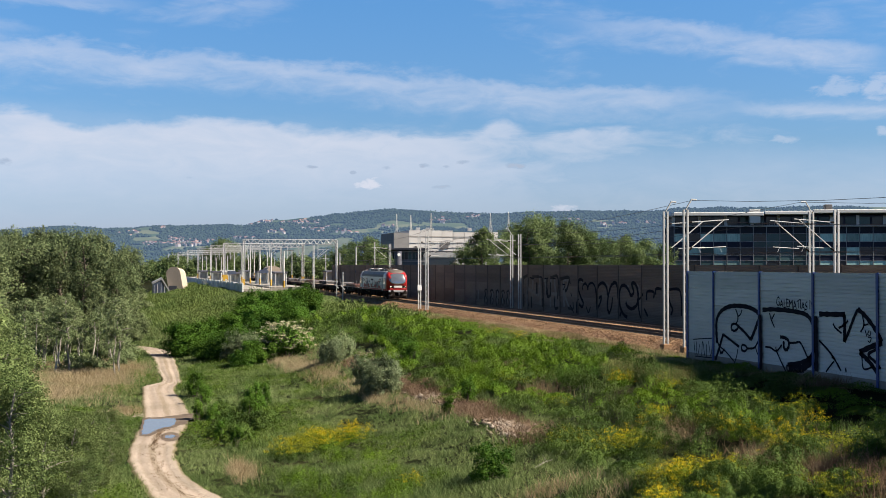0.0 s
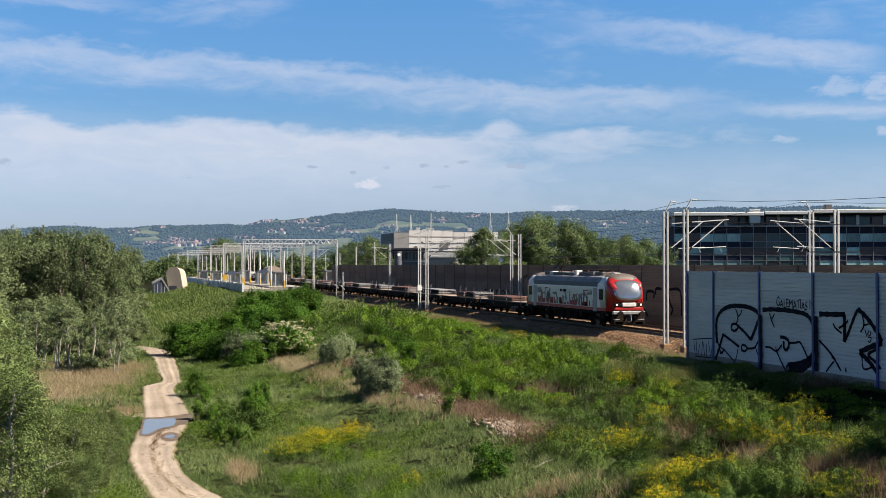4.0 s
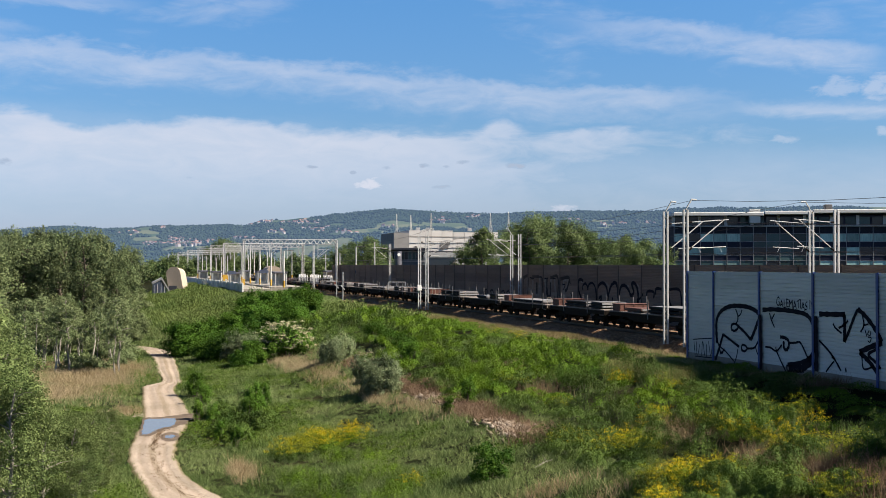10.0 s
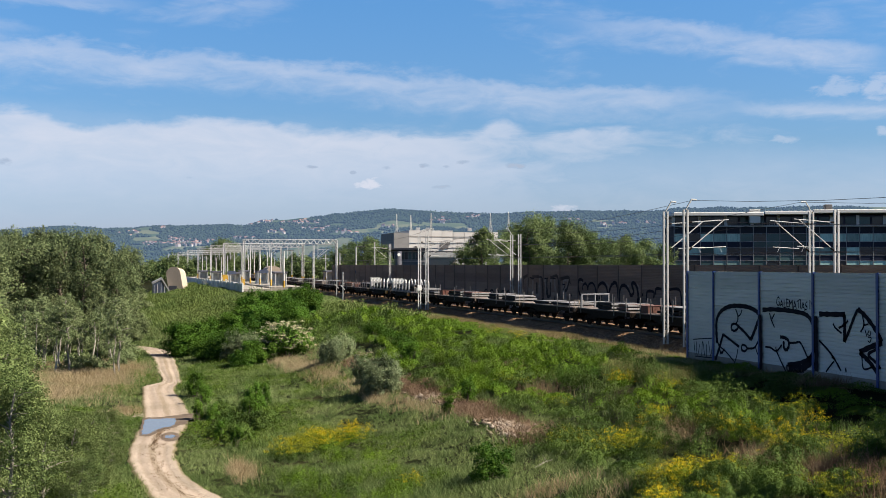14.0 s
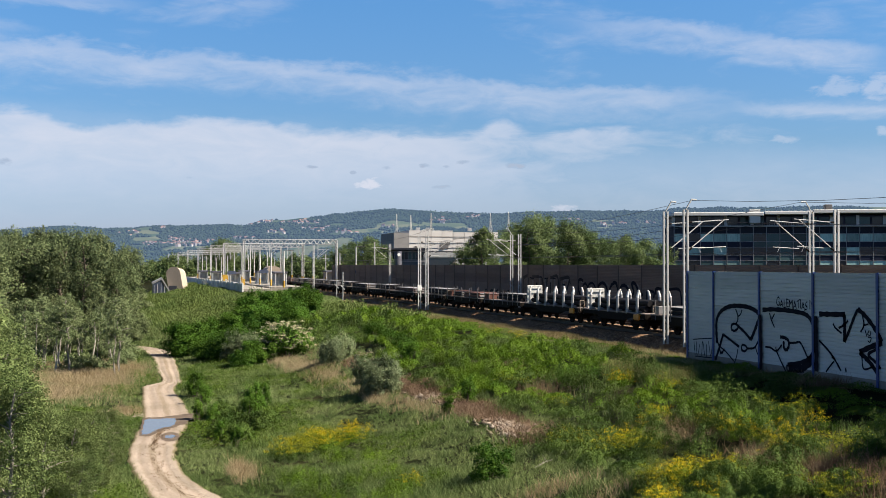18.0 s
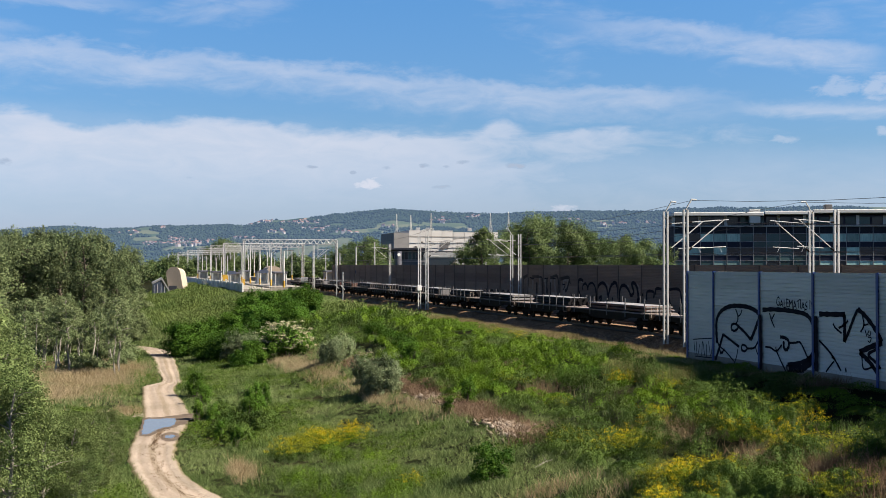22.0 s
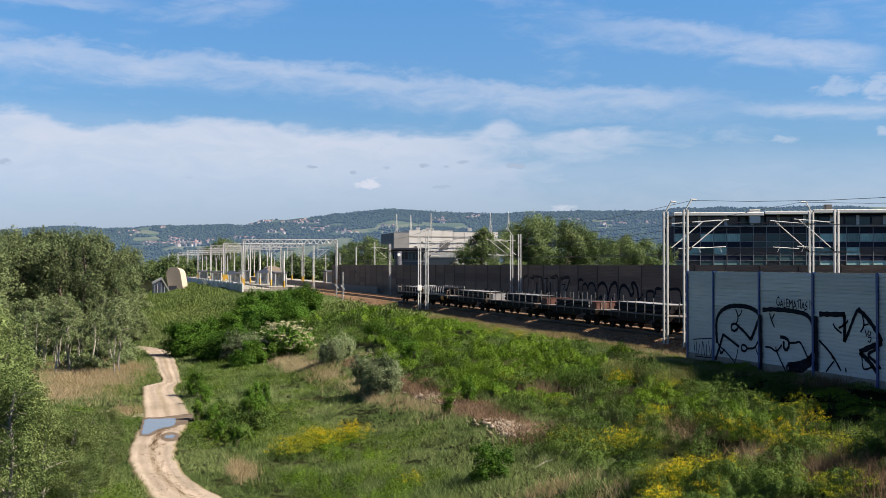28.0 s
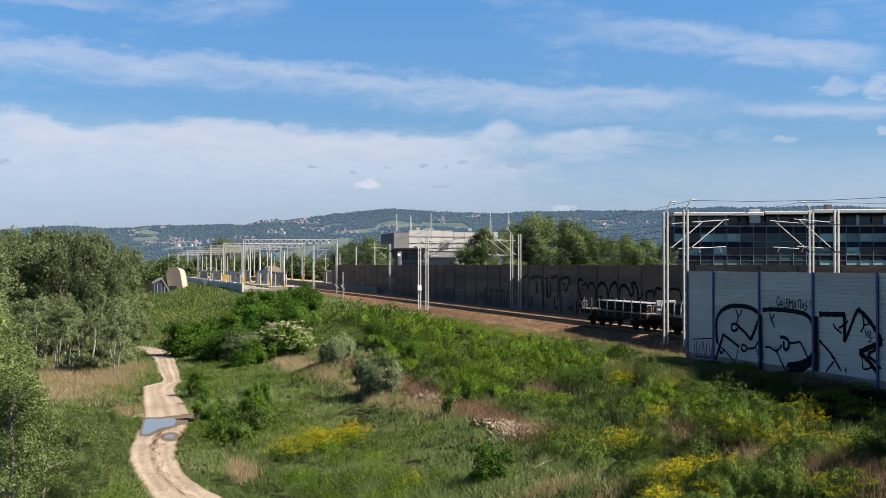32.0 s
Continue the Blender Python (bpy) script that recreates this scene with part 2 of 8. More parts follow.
M = dict(
    rail=surface("rail_steel", (0.07, 0.049, 0.0385), (0.035, 0.0245, 0.021), 0.5, 0.5, 2, 40),
    sleeper=surface("sleeper_concrete", (0.098, 0.0735, 0.056), (0.056, 0.0406, 0.0301), 0.9),
    galv=surface("galvanised_steel", (0.393, 0.393, 0.388), (0.312, 0.312, 0.307), 0.5, 0.0, 2, 25, 0.5, 0.1),
    concrete=surface("concrete", (0.227, 0.211, 0.186), (0.151, 0.136, 0.116), 0.9, 0, 1.5, 25, 0.5, 0.4),
    orange=surface("orange_concrete", (0.211, 0.121, 0.0602), (0.151, 0.0854, 0.0455), 0.9),
    blue_panel=surface("grey_blue_panel", (0.46, 0.475, 0.465), (0.36, 0.375, 0.37), 0.6, 0.0, 0.5, 12, 0.5, 0.1, stretch=(1, 1, 4)),
    blue_post=surface("blue_steel", (0.012, 0.05, 0.22), (0.01, 0.035, 0.15), 0.45),
    dark_panel=surface("brown_panel", (0.165, 0.126, 0.096), (0.078, 0.060, 0.047), 0.85, 0, 0.5, 9, 0.9, 0.6, by_object=0.25, stretch=(1, 0.35, 2.2)),
    dark_post=surface("brown_post", (0.065, 0.05, 0.041), None, 0.8),
    spray=surface("black_spray_paint", (0.006, 0.007, 0.012), (0.012, 0.012, 0.018), 0.9, spec=0.1),
    spray_faint=surface("faded_black_spray", (0.030, 0.027, 0.026), (0.055, 0.047, 0.042), 0.9, 0, 0.8, 9, 0.7, spec=0.1),
    spray_pale=surface("pale_spray_paint", (0.25, 0.23, 0.21), (0.14, 0.12, 0.105), 0.9),
    wire=surface("wire", (0.04, 0.04, 0.045), None, 0.5, 0.6),
    bark=surface("bark", (0.112, 0.091, 0.07), (0.063, 0.049, 0.0385), 0.9, 0, 2, 12, 0.6, 0.8),
    pale_bark=surface("pale_bark", (0.211, 0.197, 0.167), (0.141, 0.126, 0.106), 0.9, 0, 2, 12, 0.6, 0.6),
    bright=surface("bright_white_paint", (0.574, 0.574, 0.56), (0.49, 0.49, 0.476), 0.6, 0, 0.3, 8),
    white=surface("white_paint", (0.378, 0.378, 0.368), (0.328, 0.328, 0.318), 0.6, 0, 0.3, 8),
    roof=surface("pale_roof", (0.302, 0.302, 0.302), (0.252, 0.252, 0.252), 0.7),
    dark_wall=surface("dark_cladding", (0.03, 0.033, 0.045), (0.02, 0.022, 0.03), 0.8, spec=0.1),
    black=surface("black_steel", (0.009, 0.008, 0.0075), (0.018, 0.013, 0.010), 0.9, 0.0, 2, 20, spec=0.08),
    grey_steel=surface("grey_steel", (0.112, 0.112, 0.119), (0.07, 0.063, 0.0595), 0.6, 0.3, 1.5, 20),
    pale_steel=surface("pale_steel", (0.277, 0.282, 0.293), (0.211, 0.211, 0.217), 0.5, 0.3, 1.2, 15),
    navy_roof=surface("dark_grey_roof", (0.045, 0.05, 0.07), (0.07, 0.07, 0.085), 0.6),
    rust=surface("rust_red_paint", (0.119, 0.0434, 0.0294), (0.063, 0.028, 0.021), 0.75, 0.1, 1.2, 15),
    beige=surface("beige_steel", (0.322, 0.269, 0.217), (0.259, 0.21, 0.164), 0.7),
    wood=surface("deck_planks", (0.131, 0.101, 0.0805), (0.0805, 0.0602, 0.0504), 0.85, 0, 2, 20),
    red=surface("red_paint", (0.294, 0.0154, 0.0154), (0.238, 0.014, 0.014), 0.3, 0, 1, 20, 0.4, 0.0),
    loco_grey=surface("silver_paint", (0.56, 0.55, 0.53), (0.45, 0.437, 0.415), 0.35, 0.1, 1, 20, 0.4, 0.0),
    loco_blue=surface("blue_grey_paint", (0.0315, 0.0455, 0.084), (0.035, 0.042, 0.063), 0.5),
    windscreen=surface("windscreen_glass", (0.24, 0.26, 0.28), (0.20, 0.22, 0.24), 0.12, 0.75, 1, 5, 0.2, 0.0, 1.0),
    glass=surface("dark_glass", (0.02, 0.025, 0.03), (0.02, 0.025, 0.03), 0.08, 0, 1, 5, 0.2, 0.0, 0.35),
    yellow=surface("yellow_paint", (0.353, 0.211, 0.0154), (0.302, 0.176, 0.0154), 0.6),
    blind_glass=surface("glass_with_pale_blinds", (0.36, 0.52, 0.48), (0.12, 0.22, 0.20), 0.25, 0, 0.5, 5, 0.6, 0.0, 0.3, by_object=0.45, stretch=(3, 1, 0.4)),
    spandrel=surface("navy_spandrel", (0.014, 0.018, 0.04), (0.01, 0.012, 0.025), 0.5, spec=0.15),
    green_glass=surface("green_glass", (0.055, 0.095, 0.095), (0.026, 0.05, 0.05), 0.2, 0, 0.5, 5, 0.4, 0.0, 0.3, by_object=0.5),
)
L_GRASS = leafy("grass_blades", (0.052, 0.090, 0.024), (0.172, 0.208, 0.084), 0.18, patch=0.3)
L_BANK = leafy("bank_grass", (0.044, 0.082, 0.019), (0.140, 0.180, 0.054), 0.2, patch=0.15)
L_DRY = leafy("dry_reed", (0.266, 0.203, 0.115), (0.42, 0.343, 0.217), 0.45)
L_RIM = leafy("half_dry_grass", (0.105, 0.088, 0.040), (0.235, 0.190, 0.098), 0.25, patch=0.5)
L_LIME = leafy("lime_flowers", (0.14, 0.175, 0.0084), (0.28, 0.266, 0.014), 0.2, patch=0.9)
L_STALK = leafy("dead_stalks", (0.101, 0.0658, 0.0427), (0.202, 0.141, 0.0959), 0.3)
L_WEED = leafy("weed_leaves", (0.030, 0.070, 0.005), (0.104, 0.168, 0.013), 0.10, patch=0.45)
L_BUSH = leafy("bush_leaves", (0.0252, 0.0651, 0.0084), (0.0735, 0.131, 0.0175), 0.24)
L_TREE = leafy("tree_leaves", (0.042, 0.072, 0.026), (0.128, 0.162, 0.066), 0.35, patch=0.1)
L_WOOD = leafy("wood_leaves", (0.066, 0.096, 0.044), (0.156, 0.184, 0.086), 0.4, patch=0.05)
L_SILVER = leafy("silver_leaves", (0.118, 0.160, 0.083), (0.225, 0.262, 0.146), 0.55)
L_POPLAR = leafy("poplar_leaves", (0.046, 0.074, 0.022), (0.150, 0.188, 0.070), 0.35, patch=0.6)
L_FLOWER = leafy("yellow_flowers", (0.28, 0.238, 0.0056), (0.49, 0.35, 0.0084), 0.2, patch=0.9)
L_WHITE = leafy("white_blossom", (0.28, 0.27, 0.17), (0.46, 0.43, 0.29), 0.2)
L_YOUNG = leafy("young_leaves", (0.092, 0.128, 0.056), (0.205, 0.240, 0.118), 0.45, patch=0.1)
L_HERB = leafy("nettle_leaves", (0.020, 0.044, 0.008), (0.074, 0.112, 0.022), 0.08, patch=0.5)
L_SHRUB = leafy("shrub_leaves", (0.0196, 0.0574, 0.0063), (0.0616, 0.12, 0.014), 0.25)
L_SAPLING = leafy("sapling_leaves", (0.0315, 0.077, 0.0084), (0.0805, 0.15, 0.0182), 0.35)


def gravel(name):
    """Crushed stone: each cell its own tone."""
    m, nt, b, N, L = nodes_of(name)
    geo = N("ShaderNodeNewGeometry")
    vo = N("ShaderNodeTexVoronoi")
    vo.inputs["Scale"].default_value = 8.5
    L(geo.outputs["Position"], vo.inputs["Vector"])
    sp = N("ShaderNodeSeparateColor")
    L(vo.outputs["Color"], sp.inputs[0])
    no = N("ShaderNodeTexNoise")
    no.inputs["Scale"].default_value, no.inputs["Detail"].default_value = 0.35, 4.0
    L(geo.outputs["Position"], no.inputs["Vector"])
    rp = N("ShaderNodeValToRGB")
    e = rp.color_ramp.elements
    e[0].position, e[0].color = 0.0, (0.045, 0.025, 0.0135, 1)
    e[1].position, e[1].color = 1.0, (0.33, 0.215, 0.132, 1)
    e.new(0.55).color = (0.165, 0.098, 0.056, 1)
    ad = N("ShaderNodeMath")
    ad.operation = "MULTIPLY_ADD"
    L(no.outputs[0], ad.inputs[0])
    ad.inputs[1].default_value = 0.5
    sb = N("ShaderNodeMath")
    sb.operation = "SUBTRACT"
    L(sp.outputs[0], sb.inputs[0])
    sb.inputs[1].default_value = 0.25
    L(sb.outputs[0], ad.inputs[2])
    L(ad.outputs[0], rp.inputs[0])
    L(rp.outputs[0], b.inputs["Base Color"])
    b.inputs["Roughness"].default_value, b.inputs["Specular IOR Level"].default_value = 0.95, 0.1
    bp = N("ShaderNodeBump")
    bp.inputs["Strength"].default_value, bp.inputs["Distance"].default_value = 0.9, 0.05
    L(vo.outputs["Distance"], bp.inputs["Height"])
    L(bp.outputs[0], b.inputs["Normal"])
    return m


M["ballast"] = gravel("ballast_stone")
# ---- ground ----
def fbm(x, y, size, seed=0, octaves=4):
    """Soft random heights from 0 to 1, with bumps about size metres across and finer ones on them."""
    x, y = np.asarray(x, float) / size, np.asarray(y, float) / size
    out, amp, total = 0.0, 1.0, 0.0
    for k in range(octaves):
        i, j = np.floor(x).astype(np.int64), np.floor(y).astype(np.int64)
        fx, fy = x - i, y - j
        fx, fy = fx * fx * (3 - 2 * fx), fy * fy * (3 - 2 * fy)

        def corner(p, q):
            n = (p * 374761393 + q * 668265263 + (seed * 31 + k) * 974634777) & 0xFFFFFFFF
            n = ((n ^ (n >> 13)) * 1274126177) & 0xFFFFFFFF
            return ((n ^ (n >> 16)) & 0xFFFF) / 65535.0

        low = corner(i, j) * (1 - fx) + corner(i + 1, j) * fx
        high = corner(i, j + 1) * (1 - fx) + corner(i + 1, j + 1) * fx
        out, total = out + amp * (low * (1 - fy) + high * fy), total + amp
        x, y, amp = x * 2.03 + 17.1, y * 2.03 + 5.7, amp * 0.5
    return out / total


PROFILE_O = np.array([-400.0, -2.0, 0.0, 5.5, 11.0, 12.3, 14.6, 19.0, 25.0, 600.0])
PROFILE_Z = np.array([-0.85, -0.86, -0.92, -1.65, -2.75, -3.0, -3.15, -4.3, -4.8, -4.8])


def shoulder(y):
    s = np.clip((np.asarray(y, float) - 140.0) / 75.0, 0, 1)
    return 32.2 - 14.0 * s * s * (3 - 2 * s)


def lumps(x, y):
    return 0.14 * np.sin(x * 0.73 + 1.3 * np.sin(y * 0.31)) * np.sin(y * 0.52 + 0.7) + 0.07 * np.sin(x * 1.9 + 2.0) * np.sin(y * 1.43 + x * 0.4)


def ground_z(x, y):
    x, y = np.asarray(x, float), np.asarray(y, float)
    o = shoulder(y) - x
    z = np.interp(o, PROFILE_O, PROFILE_Z)
    soft = np.clip(o / 3.0, 0, 1) * np.where((x < 6.5) & (x > -0.5), 0.08, np.where((x < 9) & (x > -6), 0.4, 1.0))
    top = np.clip((y - 165) / 45, 0, 1) * np.clip(1 - o / 8.0, 0, 1)
    return z + lumps(x, y) * soft + 0.75 * top * (o > -14)


def axis(a, b, step, far):
    mid = list(np.arange(a, b + 0.01, step))
    d = step
    lo, hi = a, b
    left, right = [], []
    while hi < far or lo > -far:
        d *= 1.35
        lo, hi = lo - d, hi + d
        left.append(lo), right.append(hi)
    return np.array(left[::-1] + mid + right)


def build_ground():
    xs, ys = axis(-30.0, 47.0, 1.0, 4600.0), axis(20.0, 230.0, 1.5, 4600.0)
    gx, gy = np.meshgrid(xs, ys)
    gz = ground_z(gx, gy)
    v = np.stack([gx.ravel(), gy.ravel(), gz.ravel()], 1)
    w, h = len(xs), len(ys)
    i = np.arange(w * h).reshape(h, w)
    q = np.stack([i[:-1, :-1], i[:-1, 1:], i[1:, 1:], i[1:, :-1]], -1).ravel()
    m, nt, b, N, L = nodes_of("meadow_soil")
    geo = N("ShaderNodeNewGeometry")
    n1, n2 = N("ShaderNodeTexNoise"), N("ShaderNodeTexNoise")
    for n, s in ((n1, 0.14), (n2, 4.0)):
        L(geo.outputs["Position"], n.inputs["Vector"])
        n.inputs["Scale"].default_value, n.inputs["Detail"].default_value = s, 6.0
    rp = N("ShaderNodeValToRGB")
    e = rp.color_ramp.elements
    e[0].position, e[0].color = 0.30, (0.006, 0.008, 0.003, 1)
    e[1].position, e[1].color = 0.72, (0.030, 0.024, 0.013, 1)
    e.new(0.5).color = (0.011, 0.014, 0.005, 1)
    ad = N("ShaderNodeMath")
    ad.operation = "MULTIPLY_ADD"
    L(n2.outputs[0], ad.inputs[0])
    ad.inputs[1].default_value = 0.4
    sb = N("ShaderNodeMath")
    sb.operation = "SUBTRACT"
    L(n1.outputs[0], sb.inputs[0])
    sb.inputs[1].default_value = 0.2
    L(sb.outputs[0], ad.inputs[2])
    L(ad.outputs[0], rp.inputs[0])
    # worn bare strip along the foot of the slope
    sep = N("ShaderNodeSeparateXYZ")
    L(geo.outputs["Position"], sep.inputs[0])

    def calc(kind, p, q=0.0, r=0.0):
        n = N("ShaderNodeMath")
        n.operation = kind
        for val, sock in zip((p, q, r), n.inputs):
            if isinstance(val, (int, float)):
                sock.default_value = val
            else:
                L(val, sock)
        return n.outputs[0]

    off = calc("ABSOLUTE", calc("SUBTRACT", sep.outputs[0], 18.7))
    off = calc("MULTIPLY_ADD", calc("SUBTRACT", n2.outputs[0], 0.5), 2.4, off)
    worn = N("ShaderNodeMapRange")
    worn.inputs[1].default_value, worn.inputs[2].default_value = 1.7, 0.6
    L(off, worn.inputs[0])
    near = N("ShaderNodeMapRange")
    near.inputs[1].default_value, near.inputs[2].default_value = 112.0, 96.0
    L(sep.outputs[1], near.inputs[0])
    mxs = N("ShaderNodeMix")
    mxs.data_type = "RGBA"
    fore = N("ShaderNodeMapRange")
    fore.inputs[1].default_value, fore.inputs[2].default_value = 46.0, 52.0
    L(sep.outputs[1], fore.inputs[0])
    L(calc("MULTIPLY", calc("MULTIPLY", worn.outputs[0], near.outputs[0]), fore.outputs[0]), mxs.inputs[0])
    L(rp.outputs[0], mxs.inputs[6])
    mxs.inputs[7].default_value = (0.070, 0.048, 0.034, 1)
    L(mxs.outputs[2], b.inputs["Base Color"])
    b.inputs["Roughness"].default_value, b.inputs["Specular IOR Level"].default_value = 0.95, 0.02
    bp = N("ShaderNodeBump")
    bp.inputs["Strength"].default_value, bp.inputs["Distance"].default_value = 0.7, 0.1
    L(n2.outputs[0], bp.inputs["Height"])
    L(bp.outputs[0], b.inputs["Normal"])
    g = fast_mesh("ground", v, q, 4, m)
    g.data.polygons.foreach_set("use_smooth", [True] * len(g.data.polygons))
    tagged(g, "green meadow and embankment with bare soil patches", "ground", kind="structure")


build_ground()

# dirt track: centre line and width
PATH = [(3.4, 44.0, 3.2), (3.35, 47.2, 3.0), (2.9, 49.2, 2.76), (2.47, 51.4, 2.44), (2.03, 55.1, 2.24), (1.85, 59.4, 2.33), (1.99, 63.3, 2.51), (2.4, 67.6, 2.57), (2.96, 71.6, 2.72), (3.32, 76.1, 2.96),
        (3.35, 81.4, 2.84), (3.32, 85.5, 2.67), (3.27, 90.6, 2.43), (3.45, 94.6, 2.6), (3.7, 95.8, 2.5), (4.55, 97.2, 1.6), (4.71, 101.7, 1.59), (4.75, 109.4, 1.86), (4.93, 118.4, 1.91), (5.03, 125.9, 2.4), (4.6, 134.0, 2.9),
        (2.4, 141.0, 2.8), (-1.5, 147.0, 2.4)]


def path_at(y):
    ys = [p[1] for p in PATH]
    return np.interp(y, ys, [p[0] for p in PATH]), np.interp(y, ys, [p[2] for p in PATH])


def track_soil():
    """Pale trodden sand with darker damp patches, pebbles and grassy crumbs."""
    m, nt, b, N, L = nodes_of("track_soil")
    geo = N("ShaderNodeNewGeometry")
    mp = N("ShaderNodeMapping")
    mp.inputs["Scale"].default_value = (1.0, 0.05, 1.0)
    L(geo.outputs["Position"], mp.inputs[0])
    n1, n2, n3 = N("ShaderNodeTexNoise"), N("ShaderNodeTexNoise"), N("ShaderNodeTexNoise")
    L(mp.outputs[0], n1.inputs["Vector"]), L(geo.outputs["Position"], n2.inputs["Vector"]), L(geo.outputs["Position"], n3.inputs["Vector"])
    for n, s, d in ((n1, 1.9, 5.0), (n2, 0.35, 4.0), (n3, 9.0, 6.0)):
        n.inputs["Scale"].default_value, n.inputs["Detail"].default_value = s, d
    r1, r2 = N("ShaderNodeValToRGB"), N("ShaderNodeValToRGB")
    e = r1.color_ramp.elements
    e[0].position, e[0].color = 0.3, (0.235, 0.202, 0.172, 1)
    e[1].position, e[1].color = 0.60, (0.290, 0.252, 0.216, 1)
    L(n1.outputs[0], r1.inputs[0])
    e = r2.color_ramp.elements
    e[0].position, e[0].color = 0.36, (0.86, 0.84, 0.80, 1)
    e[1].position, e[1].color = 0.6, (1.05, 1.02, 1.0, 1)
    L(n2.outputs[0], r2.inputs[0])
    mx, my = N("ShaderNodeMix"), N("ShaderNodeMix")
    for k in (mx, my):
        k.data_type, k.blend_type = "RGBA", "MULTIPLY"
    mx.inputs[0].default_value, my.inputs[0].default_value = 1.0, 0.55
    L(r1.outputs[0], mx.inputs[6]), L(r2.outputs[0], mx.inputs[7])
    r3 = N("ShaderNodeValToRGB")
    r3.color_ramp.elements[0].position, r3.color_ramp.elements[1].position = 0.35, 0.6
    r3.color_ramp.elements[0].color = (0.62, 0.59, 0.55, 1)
    L(n3.outputs[0], r3.inputs[0])
    L(mx.outputs[2], my.inputs[6]), L(r3.outputs[0], my.inputs[7])
    # wheel ruts, crown and ragged turf edges
    at = N("ShaderNodeAttribute")
    at.attribute_name = "across"
    jit = N("ShaderNodeMath")
    jit.operation = "MULTIPLY_ADD"
    L(n3.outputs[0], jit.inputs[0])
    jit.inputs[1].default_value = 0.34
    L(at.outputs["Fac"], jit.inputs[2])
    rr = N("ShaderNodeValToRGB")
    e = rr.color_ramp.elements
    e[0].position, e[0].color = 0.12, (0.80, 0.77, 0.70, 1)
    e[1].position, e[1].color = 1.0, (0.42, 0.43, 0.28, 1)
    for p, c in ((0.30, (1.04, 1.03, 1.02, 1)), (0.52, (0.90, 0.88, 0.86, 1)), (0.62, (0.84, 0.82, 0.79, 1)), (0.72, (1.0, 1.0, 1.0, 1)), (0.92, (0.93, 0.92, 0.88, 1))):
        e.new(p).color = c
    off = N("ShaderNodeMath")
    off.operation = "SUBTRACT"
    L(jit.outputs[0], off.inputs[0])
    off.inputs[1].default_value = 0.1
    L(off.outputs[0], rr.inputs[0])
    mz = N("ShaderNodeMix")
    mz.data_type, mz.blend_type = "RGBA", "MULTIPLY"
    mz.inputs[0].default_value = 1.0
    L(my.outputs[2], mz.inputs[6]), L(rr.outputs[0], mz.inputs[7])
    L(mz.outputs[2], b.inputs["Base Color"])
    b.inputs["Roughness"].default_value, b.inputs["Specular IOR Level"].default_value = 0.95, 0.1
    bp = N("ShaderNodeBump")
    bp.inputs["Strength"].default_value, bp.inputs["Distance"].default_value = 0.6, 0.05
    L(n3.outputs[0], bp.inputs["Height"])
    L(bp.outputs[0], b.inputs["Normal"])
    return m


WATER_Z = -4.8
WATER = [(1.54, 67.87), (1.7, 70.92), (1.96, 74.51), (2.66, 74.59), (3.34, 74.68), (3.7, 74.3), (3.55, 71.93), (3.17, 70.76), (2.74, 70.38), (2.21, 68.84), (1.88, 68)]
SMALL_WATER = [(2.76, 66.85), (2.91, 67.35), (3.17, 67.43), (3.35, 67.11), (3.27, 66.46), (3.08, 66.11), (2.85, 66.16)]
MUD = [(1.38, 67.46), (1.58, 70.95), (1.84, 75.09), (2.69, 75.42), (3.39, 75.79), (4.19, 76.45), (4.91, 76.84), (4.76, 74), (4.27, 73.05), (4.4, 71.95), (3.78, 71.35), (3.55, 70.65), (3.13, 70.03), (2.8, 69.63), (2.31, 68.11), (1.85, 67.11)]
SMALL_MUD = [(2.5, 66.7), (2.77, 68.22), (3.25, 68.43), (3.57, 67.53), (3.42, 65.79), (3.09, 65.02), (2.68, 65.14)]


